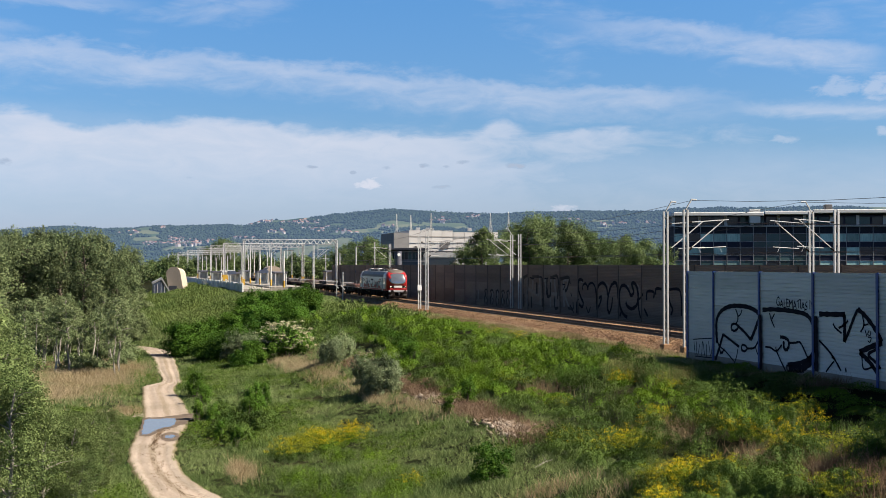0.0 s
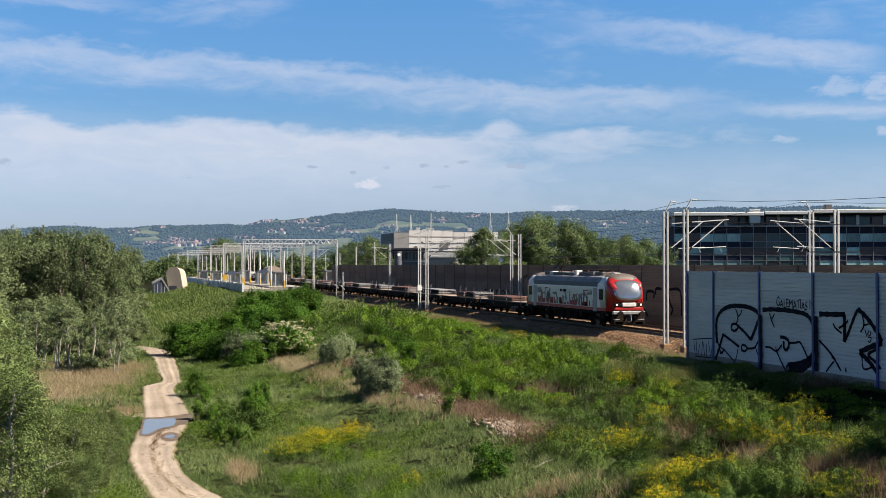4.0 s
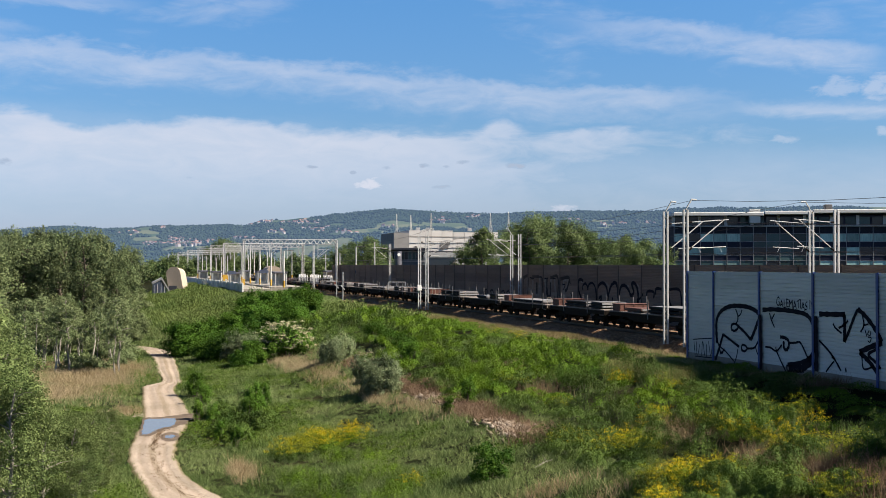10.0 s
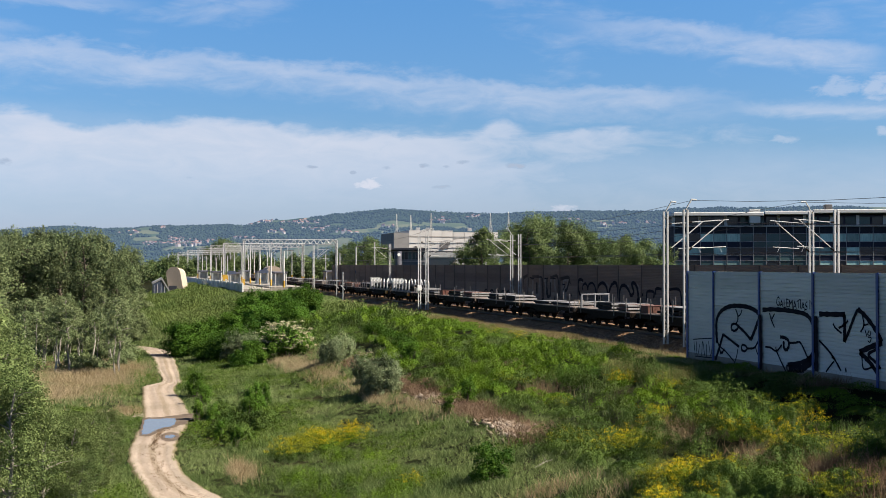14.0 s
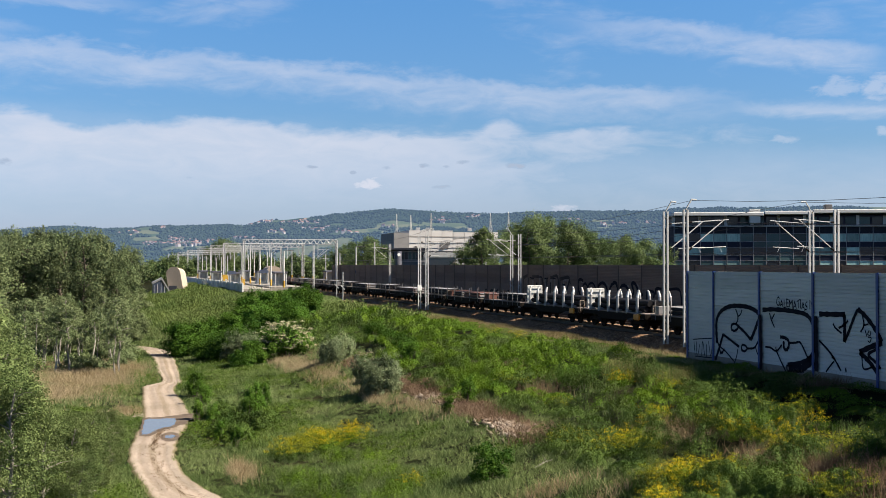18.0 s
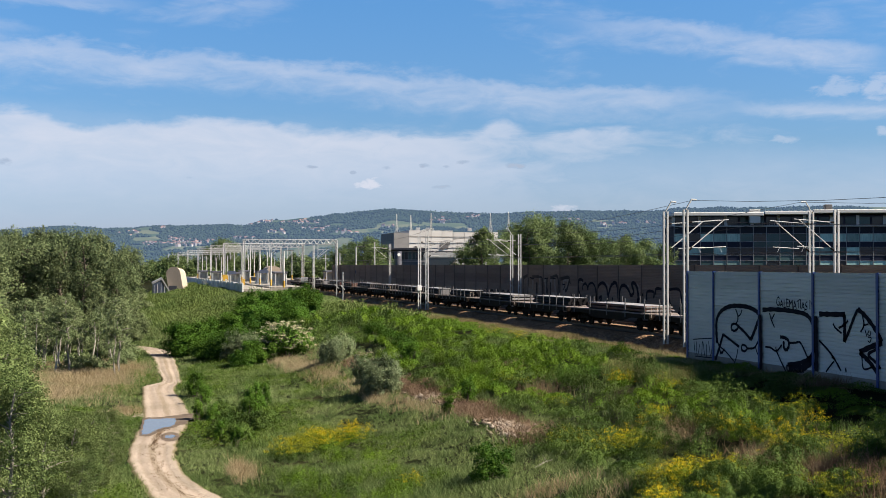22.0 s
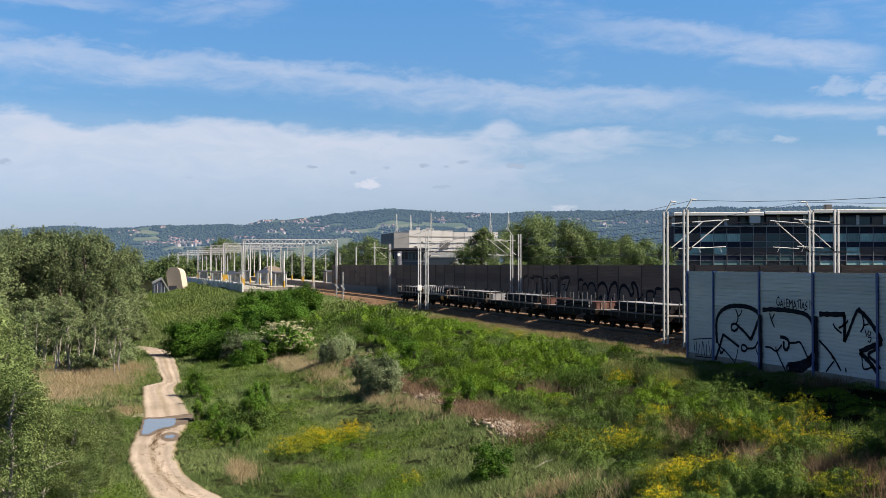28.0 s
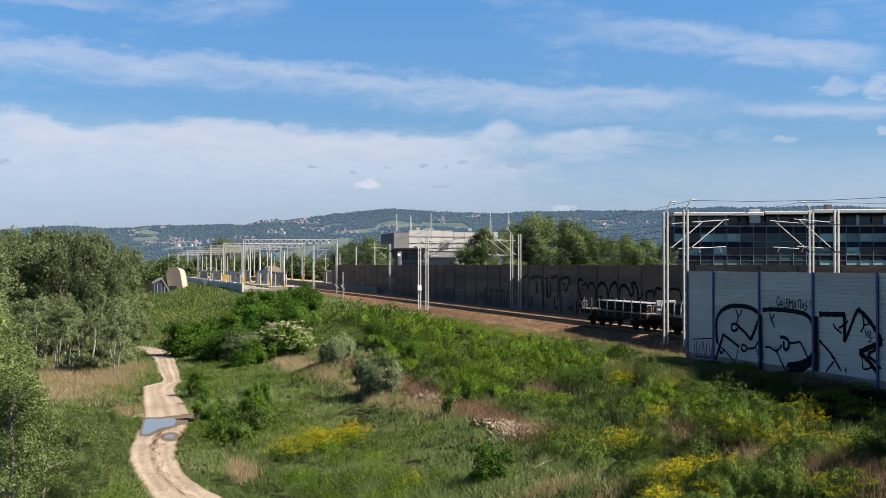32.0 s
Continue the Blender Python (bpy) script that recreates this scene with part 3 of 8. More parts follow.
def build_path():
    ys = np.arange(44, 147, 0.5)
    cx, wd = path_at(ys)
    k = np.ones(5) / 5
    cx = np.convolve(np.pad(cx, 2, mode="edge"), k, "valid")
    wd = np.convolve(np.pad(wd, 2, mode="edge"), k, "valid")
    wd += (fbm(ys, ys * 0, 2.5, 5, 3) - 0.5) * 0.5
    rng = np.random.default_rng(4)
    cols = np.linspace(-1, 1, 21)
    verts = []
    for x, y, w in zip(cx, ys, wd):
        j = rng.normal(0, 0.035, 2)
        for c in cols:
            px = x + c * (w / 2 + j[0 if c < 0 else 1] * abs(c))
            rut = -0.05 * math.exp(-((abs(c) - 0.5) / 0.18) ** 2) - (0.06 if abs(c) > 0.95 else 0)
            flat = min(1.0, max(0.0, (y - 63.0) / 2.0)) * min(1.0, max(0.0, (81.5 - y) / 2.0))
            verts.append((px, y, (float(ground_z(px, y)) + 0.11 + rut) * (1 - flat) + flat * (WATER_Z + 0.085 - (0.06 if abs(c) > 0.95 else 0))))
    n, w = len(ys), len(cols)
    i = np.arange(n * w).reshape(n, w)
    q = np.stack([i[:-1, :-1], i[:-1, 1:], i[1:, 1:], i[1:, :-1]], -1).ravel()
    ob = fast_mesh("road", np.array(verts), q, 4, track_soil(), None)
    ob.data.polygons.foreach_set("use_smooth", [True] * len(ob.data.polygons))
    across = ob.data.attributes.new("across", "FLOAT", "POINT")
    across.data.foreach_set("value", np.tile(np.abs(cols), n).astype(np.float32))
    tagged(ob, "pale winding sandy dirt track through the meadow", "road", kind="structure")
    # a short sandy spur that leaves the track beside the water
    spur = [Vector(p) for p in ((2.3, 76.9), (1.5, 77.6), (0.7, 78.4), (-0.1, 79.4), (-0.8, 80.8))]
    line = smooth_line([(p.x, p.y) for p in spur], 6)
    rows, tones = [], []
    for k, p in enumerate(line):
        d = (line[min(k + 1, len(line) - 1)] - line[max(k - 1, 0)]).normalized()
        half = 1.25 * (1 - 0.75 * k / (len(line) - 1)) + 0.12 * math.sin(k * 1.7)
        for c in np.linspace(-1, 1, 9):
            x, y = p.x - d.y * half * c, p.y + d.x * half * c
            rows.append((x, y, max(float(ground_z(x, y)), WATER_Z) + 0.05 - 0.06 * abs(c) ** 3))
            tones.append(abs(c))
    i = np.arange(len(rows)).reshape(len(line), 9)
    q = np.stack([i[:-1, :-1], i[1:, :-1], i[1:, 1:], i[:-1, 1:]], -1).ravel()
    sp = fast_mesh("road_spur", np.array(rows), q, 4, ob.data.materials[0])
    across = sp.data.attributes.new("across", "FLOAT", "POINT")
    across.data.foreach_set("value", np.array(tones, dtype=np.float32))
    tagged(sp, "short sandy spur leaving the dirt track", "road", kind="structure")
    # still water in two hollows, with dark wet mud round it
    shapes = ((WATER, "puddle", 0.098, "water"), (SMALL_WATER, "puddle", 0.098, "water"), (MUD, "wet_mud", 0.092, "mud"), (SMALL_MUD, "wet_mud", 0.092, "mud"))
    water, nt, bs, N, L = nodes_of("puddle_water")
    bs.inputs["Base Color"].default_value = (0.14, 0.125, 0.105, 1)
    bs.inputs["Roughness"].default_value, bs.inputs["Specular IOR Level"].default_value = 0.03, 1.0
    mud = surface("wet_mud", (0.135, 0.105, 0.082), (0.05, 0.038, 0.029), 0.8, 0, 2.0, 14, 0.7, 0.5, 0.1)
    for outline, name, lift, what in shapes:
        line = smooth_line(outline + outline[:1], 5)[:-1]
        bm = bmesh.new()
        vs = [bm.verts.new((p.x + 0.05 * math.sin(k * 1.9), p.y + 0.12 * math.sin(k * 2.7), WATER_Z + lift)) for k, p in enumerate(line)]
        bm.faces.new(vs)
        bmesh.ops.triangulate(bm, faces=bm.faces[:])
        bmesh.ops.recalc_face_normals(bm, faces=bm.faces[:])
        if what == "water":
            tagged(part(name, bm, water), "still rain puddle on the dirt track mirroring the sky", "puddle", "puddles", kind="structure")
        else:
            tagged(part(name, bm, mud), "dark wet mud round a puddle on the track", "mud", "wet mud", kind="structure")


build_path()


M["stone"] = leafy("loose_stone", (0.085, 0.046, 0.026), (0.230, 0.142, 0.082), 0.0, 0.95, 1.5)


def build_track():
    y0, y1 = -60.0, 420.0
    bm = bmesh.new()
    n = 240
    rows = []
    full = [(33.4, -0.98), (33.9, -0.88), (34.5, -0.68), (35.1, -0.38), (35.6, -0.2), (37.1, -0.22), (38.2, -0.2), (39.1, -0.24), (40.0, -0.2), (41.1, -0.22), (42.4, -0.2), (43.2, -0.3), (44.4, -0.92)]
    rng = random.Random(3)
    for k in range(n + 1):
        y = y0 + (y1 - y0) * k / n
        rows.append([bm.verts.new((x + rng.uniform(-0.05, 0.05), y, z + rng.uniform(-0.03, 0.03))) for x, z in full])
    for a, b in zip(rows, rows[1:]):
        for i in range(len(full) - 1):
            bm.faces.new((a[i], a[i + 1], b[i + 1], b[i]))
    bed = part("ballast_bed", bm, M["ballast"])
    tagged(bed, "reddish-brown crushed stone ballast under two tracks", "ballast", kind="structure")
    for c in (NEAR_TRACK, FAR_TRACK):
        for s in (-0.75, 0.75):
            x = c + s
            bm = bmesh.new()
            prism(bm, [(x - 0.07, -0.17), (x + 0.07, -0.17), (x + 0.07, -0.15), (x + 0.012, -0.12), (x + 0.012, -0.045), (x + 0.036, -0.035), (x + 0.036, 0), (x - 0.036, 0),
                       (x - 0.036, -0.035), (x - 0.012, -0.045), (x - 0.012, -0.12), (x - 0.07, -0.15)], y0, y1)
            tagged(part("rail", bm, M["rail"]), "brown rusty steel rail on concrete sleepers", "rail", "rails", kind="structure")
    # loose stones on the near shoulder
    r3 = np.random.default_rng(12)
    n = 14000
    y = 44 + 120 * r3.uniform(0, 1, n) ** 1.4
    x = r3.uniform(33.5, 35.9, n)
    z = np.interp(x, [33.4, 33.9, 34.5, 35.1, 35.6], [-0.98, -0.88, -0.68, -0.38, -0.2])
    c = np.stack([x, y, z + 0.01], 1)
    base = np.array([(1, 0, 0), (0, 1, 0), (-1, 0, 0), (0, -1, 0), (0, 0, 0.8), (0, 0, -0.5)], float)
    v = c[:, None] + base[None] * r3.uniform(0.02, 0.058, (n, 1, 3)) * r3.uniform(0.7, 1.3, (n, 6, 1))
    tri = np.array([0, 1, 4, 1, 2, 4, 2, 3, 4, 3, 0, 4, 1, 0, 5, 2, 1, 5, 3, 2, 5, 0, 3, 5])
    idx = (np.arange(n)[:, None] * 6 + tri[None]).ravel()
    tagged(fast_mesh("ballast_stones", v.reshape(-1, 3), idx, 3, M["stone"]), "loose brown crushed stones beside the rails", "stones", kind="stuff")
    bm = bmesh.new()
    box(bm, 0, 0, -0.235, 2.5, 0.26, 0.14, 0.03)
    base = part("sleeper", bm, M["sleeper"])
    for c in (NEAR_TRACK, FAR_TRACK):
        for k in range(140):
            y = 46 + k * 0.8
            if base.parent is None:
                base.matrix_basis = pose(c, y, 0)
                base.parent = bed
            else:
                again("sleeper", base, pose(c, y, 0), bed)


build_track()
# ---- noise barriers ----
def spray_line(bm, pts, width, x, curve=True):
    """A painted line on a wall: (along, up) points, as a thin slab."""
    p = smooth_line(pts) if curve else [Vector(a) for a in pts]
    rows = []
    for i, c in enumerate(p):
        d = (p[min(i + 1, len(p) - 1)] - p[max(i - 1, 0)]).normalized()
        nrm = Vector((-d.y, d.x)) * width * (0.5 + 0.06 * math.sin(i * 1.7))
        a, b = c + nrm, c - nrm
        rows.append([bm.verts.new((x, a.x, a.y)), bm.verts.new((x, b.x, b.y))])
    for r, s in zip(rows, rows[1:]):
        bm.faces.new((r[0], r[1], s[1], s[0]))


def ribbed(bm, y0, y1, z0, z1, x, pitch=0.18, depth=0.03, thick=0.1):
    """A panel of trapezoid ribs that run along Y."""
    ol = [(x + thick, z0)]
    z = z0
    while z < z1 - 0.01:
        h = min(pitch, z1 - z)
        ol += [(x, z), (x, z + h * 0.62), (x + depth, z + h * 0.72), (x + depth, z + h * 0.93)]
        z += pitch
    ol += [(x, z1), (x + thick, z1)]
    # front and back sheets, strip by strip
    lo = [bm.verts.new((a, y0, b)) for a, b in ol]
    hi = [bm.verts.new((a, y1, b)) for a, b in ol]
    for i in range(len(ol)):
        j = (i + 1) % len(ol)
        bm.faces.new((lo[i], hi[i], hi[j], lo[j]))
    for ring in (lo, hi):
        bl, bh = ring[0], ring[-1]
        for i in range(1, len(ring) - 2):
            bm.faces.new((ring[i], ring[i + 1], bl))
        bm.faces.new((ring[-2], bh, bl))
    bmesh.ops.recalc_face_normals(bm, faces=bm.faces[:])


def build_blue_wall():
    w = empty("noise_barrier")
    tagged(w, "grey-blue ribbed metal noise barrier with blue posts and black graffiti", "noise barrier", kind="structure")
    posts = [63.9, 60.76, 55.8, 50.8, 45.75, 40.7, 35.65, 30.6, 25.55, 20.5]
    post = None
    for y in posts:
        if post is None:
            bm = bmesh.new()
            box(bm, 0, 0, 1.745, 0.02, 0.17, 5.19)
            box(bm, 0.22, 0, 1.745, 0.02, 0.17, 5.19)
            box(bm, 0.11, 0, 1.745, 0.2, 0.02, 5.19)
            post = part("post", bm, M["blue_post"], w, "dark blue steel post")
            post.matrix_basis = pose(BLUE_X - 0.06, y, 0)
        else:
            again("post", post, pose(BLUE_X - 0.06, y, 0), w, "dark blue steel post")
    for a, b in zip(posts, posts[1:]):
        n = a - b
        for k in range(5):
            bm = bmesh.new()
            ribbed(bm, b + 0.03, a - 0.03, -0.45 + k * 0.956, -0.45 + k * 0.956 + 0.95, BLUE_X, 0.19, 0.024)
            part("panel", bm, M["blue_panel"], w)
        bm = bmesh.new()
        box(bm, BLUE_X + 0.06, (a + b) / 2, -0.85, 0.14, n - 0.06, 0.78, 0.01)
        part("plinth", bm, M["concrete"], w)
    return w


def graffiti(name, wall, lines, x, material, label):
    bm = bmesh.new()
    for width, pts in lines:
        spray_line(bm, pts, width * 1.15, x)
    ob = part(name, bm, material, wall, label)
    return ob


blue_wall = build_blue_wall()
BLUE_LINES_A = [
    (0.21, [(60.36, 0.31), (60.44, 0.94), (60.4, 1.59), (60.01, 2.03), (59.33, 2.32), (58.5, 2.45), (57.49, 2.46), (56.7, 2.39), (56.08, 2.22), (55.78, 1.99)]),
    (0.2, [(55.78, 1.99), (56.08, 1.53), (56.41, 1.06), (56.7, 0.7)]),
    (0.15, [(56.7, 0.7), (57.33, 1.06), (58.01, 1.36)]),
    (0.12, [(58.01, 1.36), (58.34, 1.47), (58.71, 1.39), (58.75, 1.16), (58.42, 1.08), (58.09, 1.22), (58.01, 1.36)]),
    (0.17, [(60.58, -0.68), (60.14, 0.01), (59.67, 0.82)]),
    (0.13, [(59.67, 0.82), (58.91, 0.57), (57.93, 0.24)])]
BLUE_LINES_A += [
    (0.11, [(57.65, 0.36), (57.29, 0.36), (57.09, 0.21), (57.33, 0.04), (57.65, 0.1), (57.65, 0.36)]),
    (0.1, [(57.09, 0.21), (56.54, 0.25), (56.24, 0.35), (55.89, 0.74)]),
    (0.12, [(60.36, 0.42), (60.14, 0.14), (59.97, -0.23), (59.71, -0.13)]),
    (0.08, [(60.01, 0.1), (59.46, -0.09), (58.91, -0.37), (58.46, -0.65), (58.25, -1.18)]),
    (0.07, [(58.05, 0.11), (58.21, -0.32), (58.42, -0.65)]),
    (0.07, [(56.2, 0.3), (56.01, -0.01), (55.74, -0.29)]),
    (0.09, [(58.29, 2.28), (58.09, 2), (58.05, 1.73), (58.21, 1.5)]),
    (0.07, [(57.61, 2.26), (57.77, 2.01), (58.01, 1.9)]),
    (0.08, [(59.54, 0.05), (59.8, -0.28)])]
BLUE_LINES_B = [
    (0.24, [(55.66, 2.09), (55.63, 1.01), (55.55, 0.02), (55.59, -0.87)]),
    (0.2, [(55.51, 2.34), (54.44, 2.4), (53.02, 2.39), (51.83, 2.32), (51.27, 2.18), (50.94, 1.9), (50.78, 1.47), (50.75, 0.83), (50.91, 0.36), (51.37, 0.03), (52.17, -0.2), (53.13, -0.34)]),
    (0.3, [(53.02, -0.51), (52.34, -0.5), (51.6, -0.34), (50.91, 0.03)]),
    (0.1, [(53.2, -0.34), (53.02, -0.67), (51.66, -0.57)]),
    (0.15, [(53.8, 1.02), (53.44, 1.01), (53.06, 0.89), (52.99, 0.63), (53.2, 0.4), (53.44, 0.48), (53.48, 0.84)])]
BLUE_LINES_B += [
    (0.1, [(52.95, 0.76), (52.4, 0.81), (51.96, 0.84), (51.53, 0.41), (51.27, 0.15), (50.88, 0.38)]),
    (0.09, [(53.65, 0.62), (54.17, 0.28), (54.73, 0.41), (55.25, 0.42)]),
    (0.09, [(54.17, 0.28), (53.72, -0.23), (53.27, -0.69)]),
    (0.08, [(54.81, 2.21), (54.63, 1.84), (54.33, 1.47)]),
    (0.07, [(54.33, 2.19), (54.59, 1.88)]),
    (0.07, [(54.17, 0.28), (54.23, 0.49)])]
BLUE_LINES_C = [
    (0.26, [(50.52, 2.21), (50.49, 1.3), (50.46, 0.39), (50.49, -0.45)]),
    (0.21, [(50.33, 2.33), (49.43, 2.35), (48.22, 2.39)]),
    (0.2, [(48.28, 2.37), (48.25, 1.78), (48.28, 1.11)]),
    (0.16, [(48.28, 1.11), (47.92, 1.62), (47.58, 2.19), (47.23, 2.68)]),
    (0.2, [(47.23, 2.68), (46.64, 2.36), (45.97, 1.83), (45.46, 1.29)]),
    (0.22, [(45.46, 1.25), (46.25, 1.02), (47.12, 0.72)]),
    (0.2, [(47.12, 0.72), (46.41, 0.34), (45.87, -0.08)]),
    (0.13, [(45.68, 0.99), (46.47, 0.66), (46, 0.38), (45.57, 0.08)])]
BLUE_LINES_C += [
    (0.09, [(49.18, 1.93), (48.97, 1.72), (48.49, 1.5)]),
    (0.1, [(48.73, 1.72), (48.31, 1.9), (47.98, 2.11)]),
    (0.08, [(46.89, 2.4), (46.78, 1.97), (47.03, 1.63)]),
    (0.07, [(46.86, 1.95), (46.44, 2.02)]),
    (0.1, [(50.33, 1.05), (49.58, 0.63), (49.12, 0.29), (48.55, -0.26)]),
    (0.08, [(49.09, 0.15), (49.46, -0.13), (49.77, -0.41)]),
    (0.09, [(48.16, -0.3), (48.19, -0.08)]),
    (0.08, [(46.95, 0.61), (46.81, -0.01), (46.08, 0.13)]),
    (0.1, [(49.3, 0.37), (49.06, 0.24)]),
    (0.05, [(46.69, 1.74), (46.55, 1.44)]),
    (0.05, [(46.39, 1.75), (46.5, 1.56), (46.3, 1.54), (46.33, 1.74)]),
    (0.05, [(46.47, 1.44), (46.25, 1.42), (46.36, 1.21), (46.5, 1.29)])]
BLUE_LINES_D = [(0.05, [(63.13, 0.22), (62.99, -0.56)]), (0.05, [(62.86, 0.23), (62.73, -0.62), (62.4, 0.1)]), (0.05, [(62.2, -0.58), (62.07, 0.28), (61.82, -0.55)]), (0.05, [(61.62, 0.15), (61.62, -0.58)]),
                (0.05, [(61.37, 0.32), (61.11, -0.5), (60.9, 0.36)]), (0.05, [(63.23, 0.33), (60.96, 0.53)]), (0.05, [(62.99, -0.64), (60.9, -0.59)])]
for lines in (BLUE_LINES_A, BLUE_LINES_B[1:], BLUE_LINES_C[1:], BLUE_LINES_D):
    graffiti("graffiti", blue_wall, lines, BLUE_X - 0.012, M["spray"], "black sprayed graffiti lines")
graffiti("graffiti", blue_wall, [BLUE_LINES_B[0], BLUE_LINES_C[0]], BLUE_X - 0.078, M["spray"], "black paint over two posts")


def sprayed_word(text, wall, y, z, length, height, x):
    """One word in thin capitals along the wall, read from the west."""
    cu = bpy.data.curves.new("sprayed_word", "FONT")
    cu.body, cu.size, cu.extrude, cu.resolution_u = text, 1.0, 0.004, 3
    tmp = new("sprayed_word", cu)
    bpy.context.view_layer.update()
    me = bpy.data.meshes.new_from_object(tmp)
    bpy.data.objects.remove(tmp)
    co = np.empty(len(me.vertices) * 3)
    me.vertices.foreach_get("co", co)
    co = co.reshape(-1, 3)
    u, h, t = (co[:, 0] - co[:, 0].min()) / np.ptp(co[:, 0]), (co[:, 1] - co[:, 1].min()) / np.ptp(co[:, 1]), co[:, 2]
    wave = 0.05 * np.sin(u * 23.0)
    v = np.stack([x - t, y - u * length, z + wave + h * height * (1 + 0.12 * np.sin(u * 31.0)) - 0.1 * u], 1)
    me.vertices.foreach_set("co", np.ascontiguousarray(v, dtype=np.float32).ravel())
    me.materials.append(M["spray"])
    ob = new("graffiti", me)
    ob.parent = wall
    ob["label"] = "thin black sprayed capitals"
    return ob


sprayed_word("GALEMATIAS IV", blue_wall, 54.15, 2.56, 3.4, 0.43, BLUE_X - 0.010)


def build_dark_wall():
    w = empty("dark_noise_barrier")
    tagged(w, "long dark brown slatted noise barrier behind the tracks", "noise barrier", kind="structure")
    y_end = 252.0
    post = None
    y = 12.0
    while y < y_end:
        if post is None:
            bm = bmesh.new()
            box(bm, 0, 0, 1.95, 0.2, 0.16, 5.5)
            post = part("post", bm, M["dark_post"], w)
            post.matrix_basis = pose(DARK_X, y, 0)
            for k in range(5):
                bm = bmesh.new()
                ribbed(bm, 0.09, 4.91, -0.75 + 1.088 * k, -0.75 + 1.088 * (k + 1) - 0.001, -0.06, 0.136, 0.022, 0.12)
                o = part("panel", bm, M["dark_panel"], w)
                o.matrix_basis = pose(DARK_X, y, 0)
                if k == 0:
                    panel = []
                panel.append(o)
        else:
            again("post", post, pose(DARK_X, y, 0), w)
            for o in panel:
                again("panel", o, pose(DARK_X, y, 0), w)
        y += 5.0
    return w


dark_wall = build_dark_wall()
DARK_LINES = [
    (0.26, [(112.3, -0.23), (112.3, 0.73), (111.89, 1.31)]),
    (0.26, [(110.6, 3.1), (111.39, 3.24), (111.89, 2.93), (111.79, 2.17), (111.19, 1.42), (110.6, 0.91), (110.89, 0.49), (111.69, 0.73)]),
    (0.2, [(110.79, 2.19), (110.6, 2.67), (110.01, 2.84), (109.52, 2.59), (109.42, 2.22)]),
    (0.2, [(109.42, 2.22), (109.13, 2.75), (108.27, 2.91), (107.61, 2.59), (107.33, 1.89), (107.14, 1.07)]),
    (0.16, [(109.81, 0.53), (109.23, -0.01), (108.75, 0.56)]),
    (0.28, [(107.05, 0.35), (107.24, 1.25), (107.05, 2.27), (106.4, 2.83), (105.49, 2.95), (104.77, 2.56), (104.5, 1.78)]),
    (0.24, [(107.05, 0.4), (106.31, 1.01), (106.03, 1.63), (106.68, 1.45)])]
DARK_LOOPS = [
    (0.28, [(104.14, 0.09), (104.59, 0.7), (104.32, 1.79), (103.7, 2.69), (102.91, 3.02), (102.4, 2.85), (102.14, 2.02), (101.97, 0.97), (102.05, 0.18)]),
    (0.22, [(104.14, 0.04), (103.61, 0.74), (103.35, 1.63)]),
    (0.28, [(99.63, 2.33), (100.37, 2.75), (101.2, 2.77), (101.71, 2.29), (101.8, 1.5), (101.54, 0.72), (100.87, 0.14), (100.04, -0.09)]),
    (0.28, [(99.63, 2.33), (99.22, 1.91), (98.65, 2.27), (99.05, 2.94), (98.49, 3.05), (97.93, 2.62), (97.69, 1.78), (98.01, 1.1), (99.05, 0.72), (100.04, 0.94), (100.37, 1.28)])]
DARK_LOOPS += [
    (0.22, [(101.71, -0.07), (101.29, 0.47)]),
    (0.2, [(97.69, 1.36), (97.54, 0.61), (97.22, -0.05)]),
    (0.2, [(96.44, 0.81), (95.75, 0.18)]),
    (0.22, [(95.98, 1.58), (95.83, 2.33), (94.54, 2.32), (94.54, 1.78)]),
    (0.22, [(94.17, 2.12), (94.02, 2.63), (93, 2.62)]),
    (0.2, [(91.88, 2.59), (89.59, 2.54), (89.29, 0.45)]),
    (0.2, [(91.88, 2.59), (91.46, 1.55), (90.93, 0.95), (91.25, 0.46)]),
    (0.17, [(97.97, 1.55), (97.26, 1.73), (96.67, 2.14)])]
DARK_BLOCKS = [
    (0.3, [(128.58, 3.21), (127.04, 3.35), (127.04, 1.43)]),
    (0.26, [(125.54, 3.37), (123.16, 3.39)]),
    (0.3, [(122.27, 3.28), (121.91, 0.32)]),
    (0.3, [(120.86, 3.29), (120.86, 1.45), (119.83, 1.48), (119.83, 2.82)]),
    (0.26, [(119.83, 3.3), (117.64, 3.39), (117.64, 1.06)]),
    (0.3, [(116.82, 3.22), (114.41, 3.36), (114.89, 2.3), (115.52, 1.94)]),
    (0.34, [(128.39, 1.4), (128.39, -0.09)]),
    (0.3, [(125.91, 1.14), (125.73, -0.12)]),
    (0.26, [(118.47, 1.33), (118.47, 0.13), (117.47, 0.16)]),
    (0.22, [(114.73, 0.26), (113.32, 0.19), (113.32, 0.89)]),
    (0.4, [(124.07, 2.76), (124.07, 1.5)])]
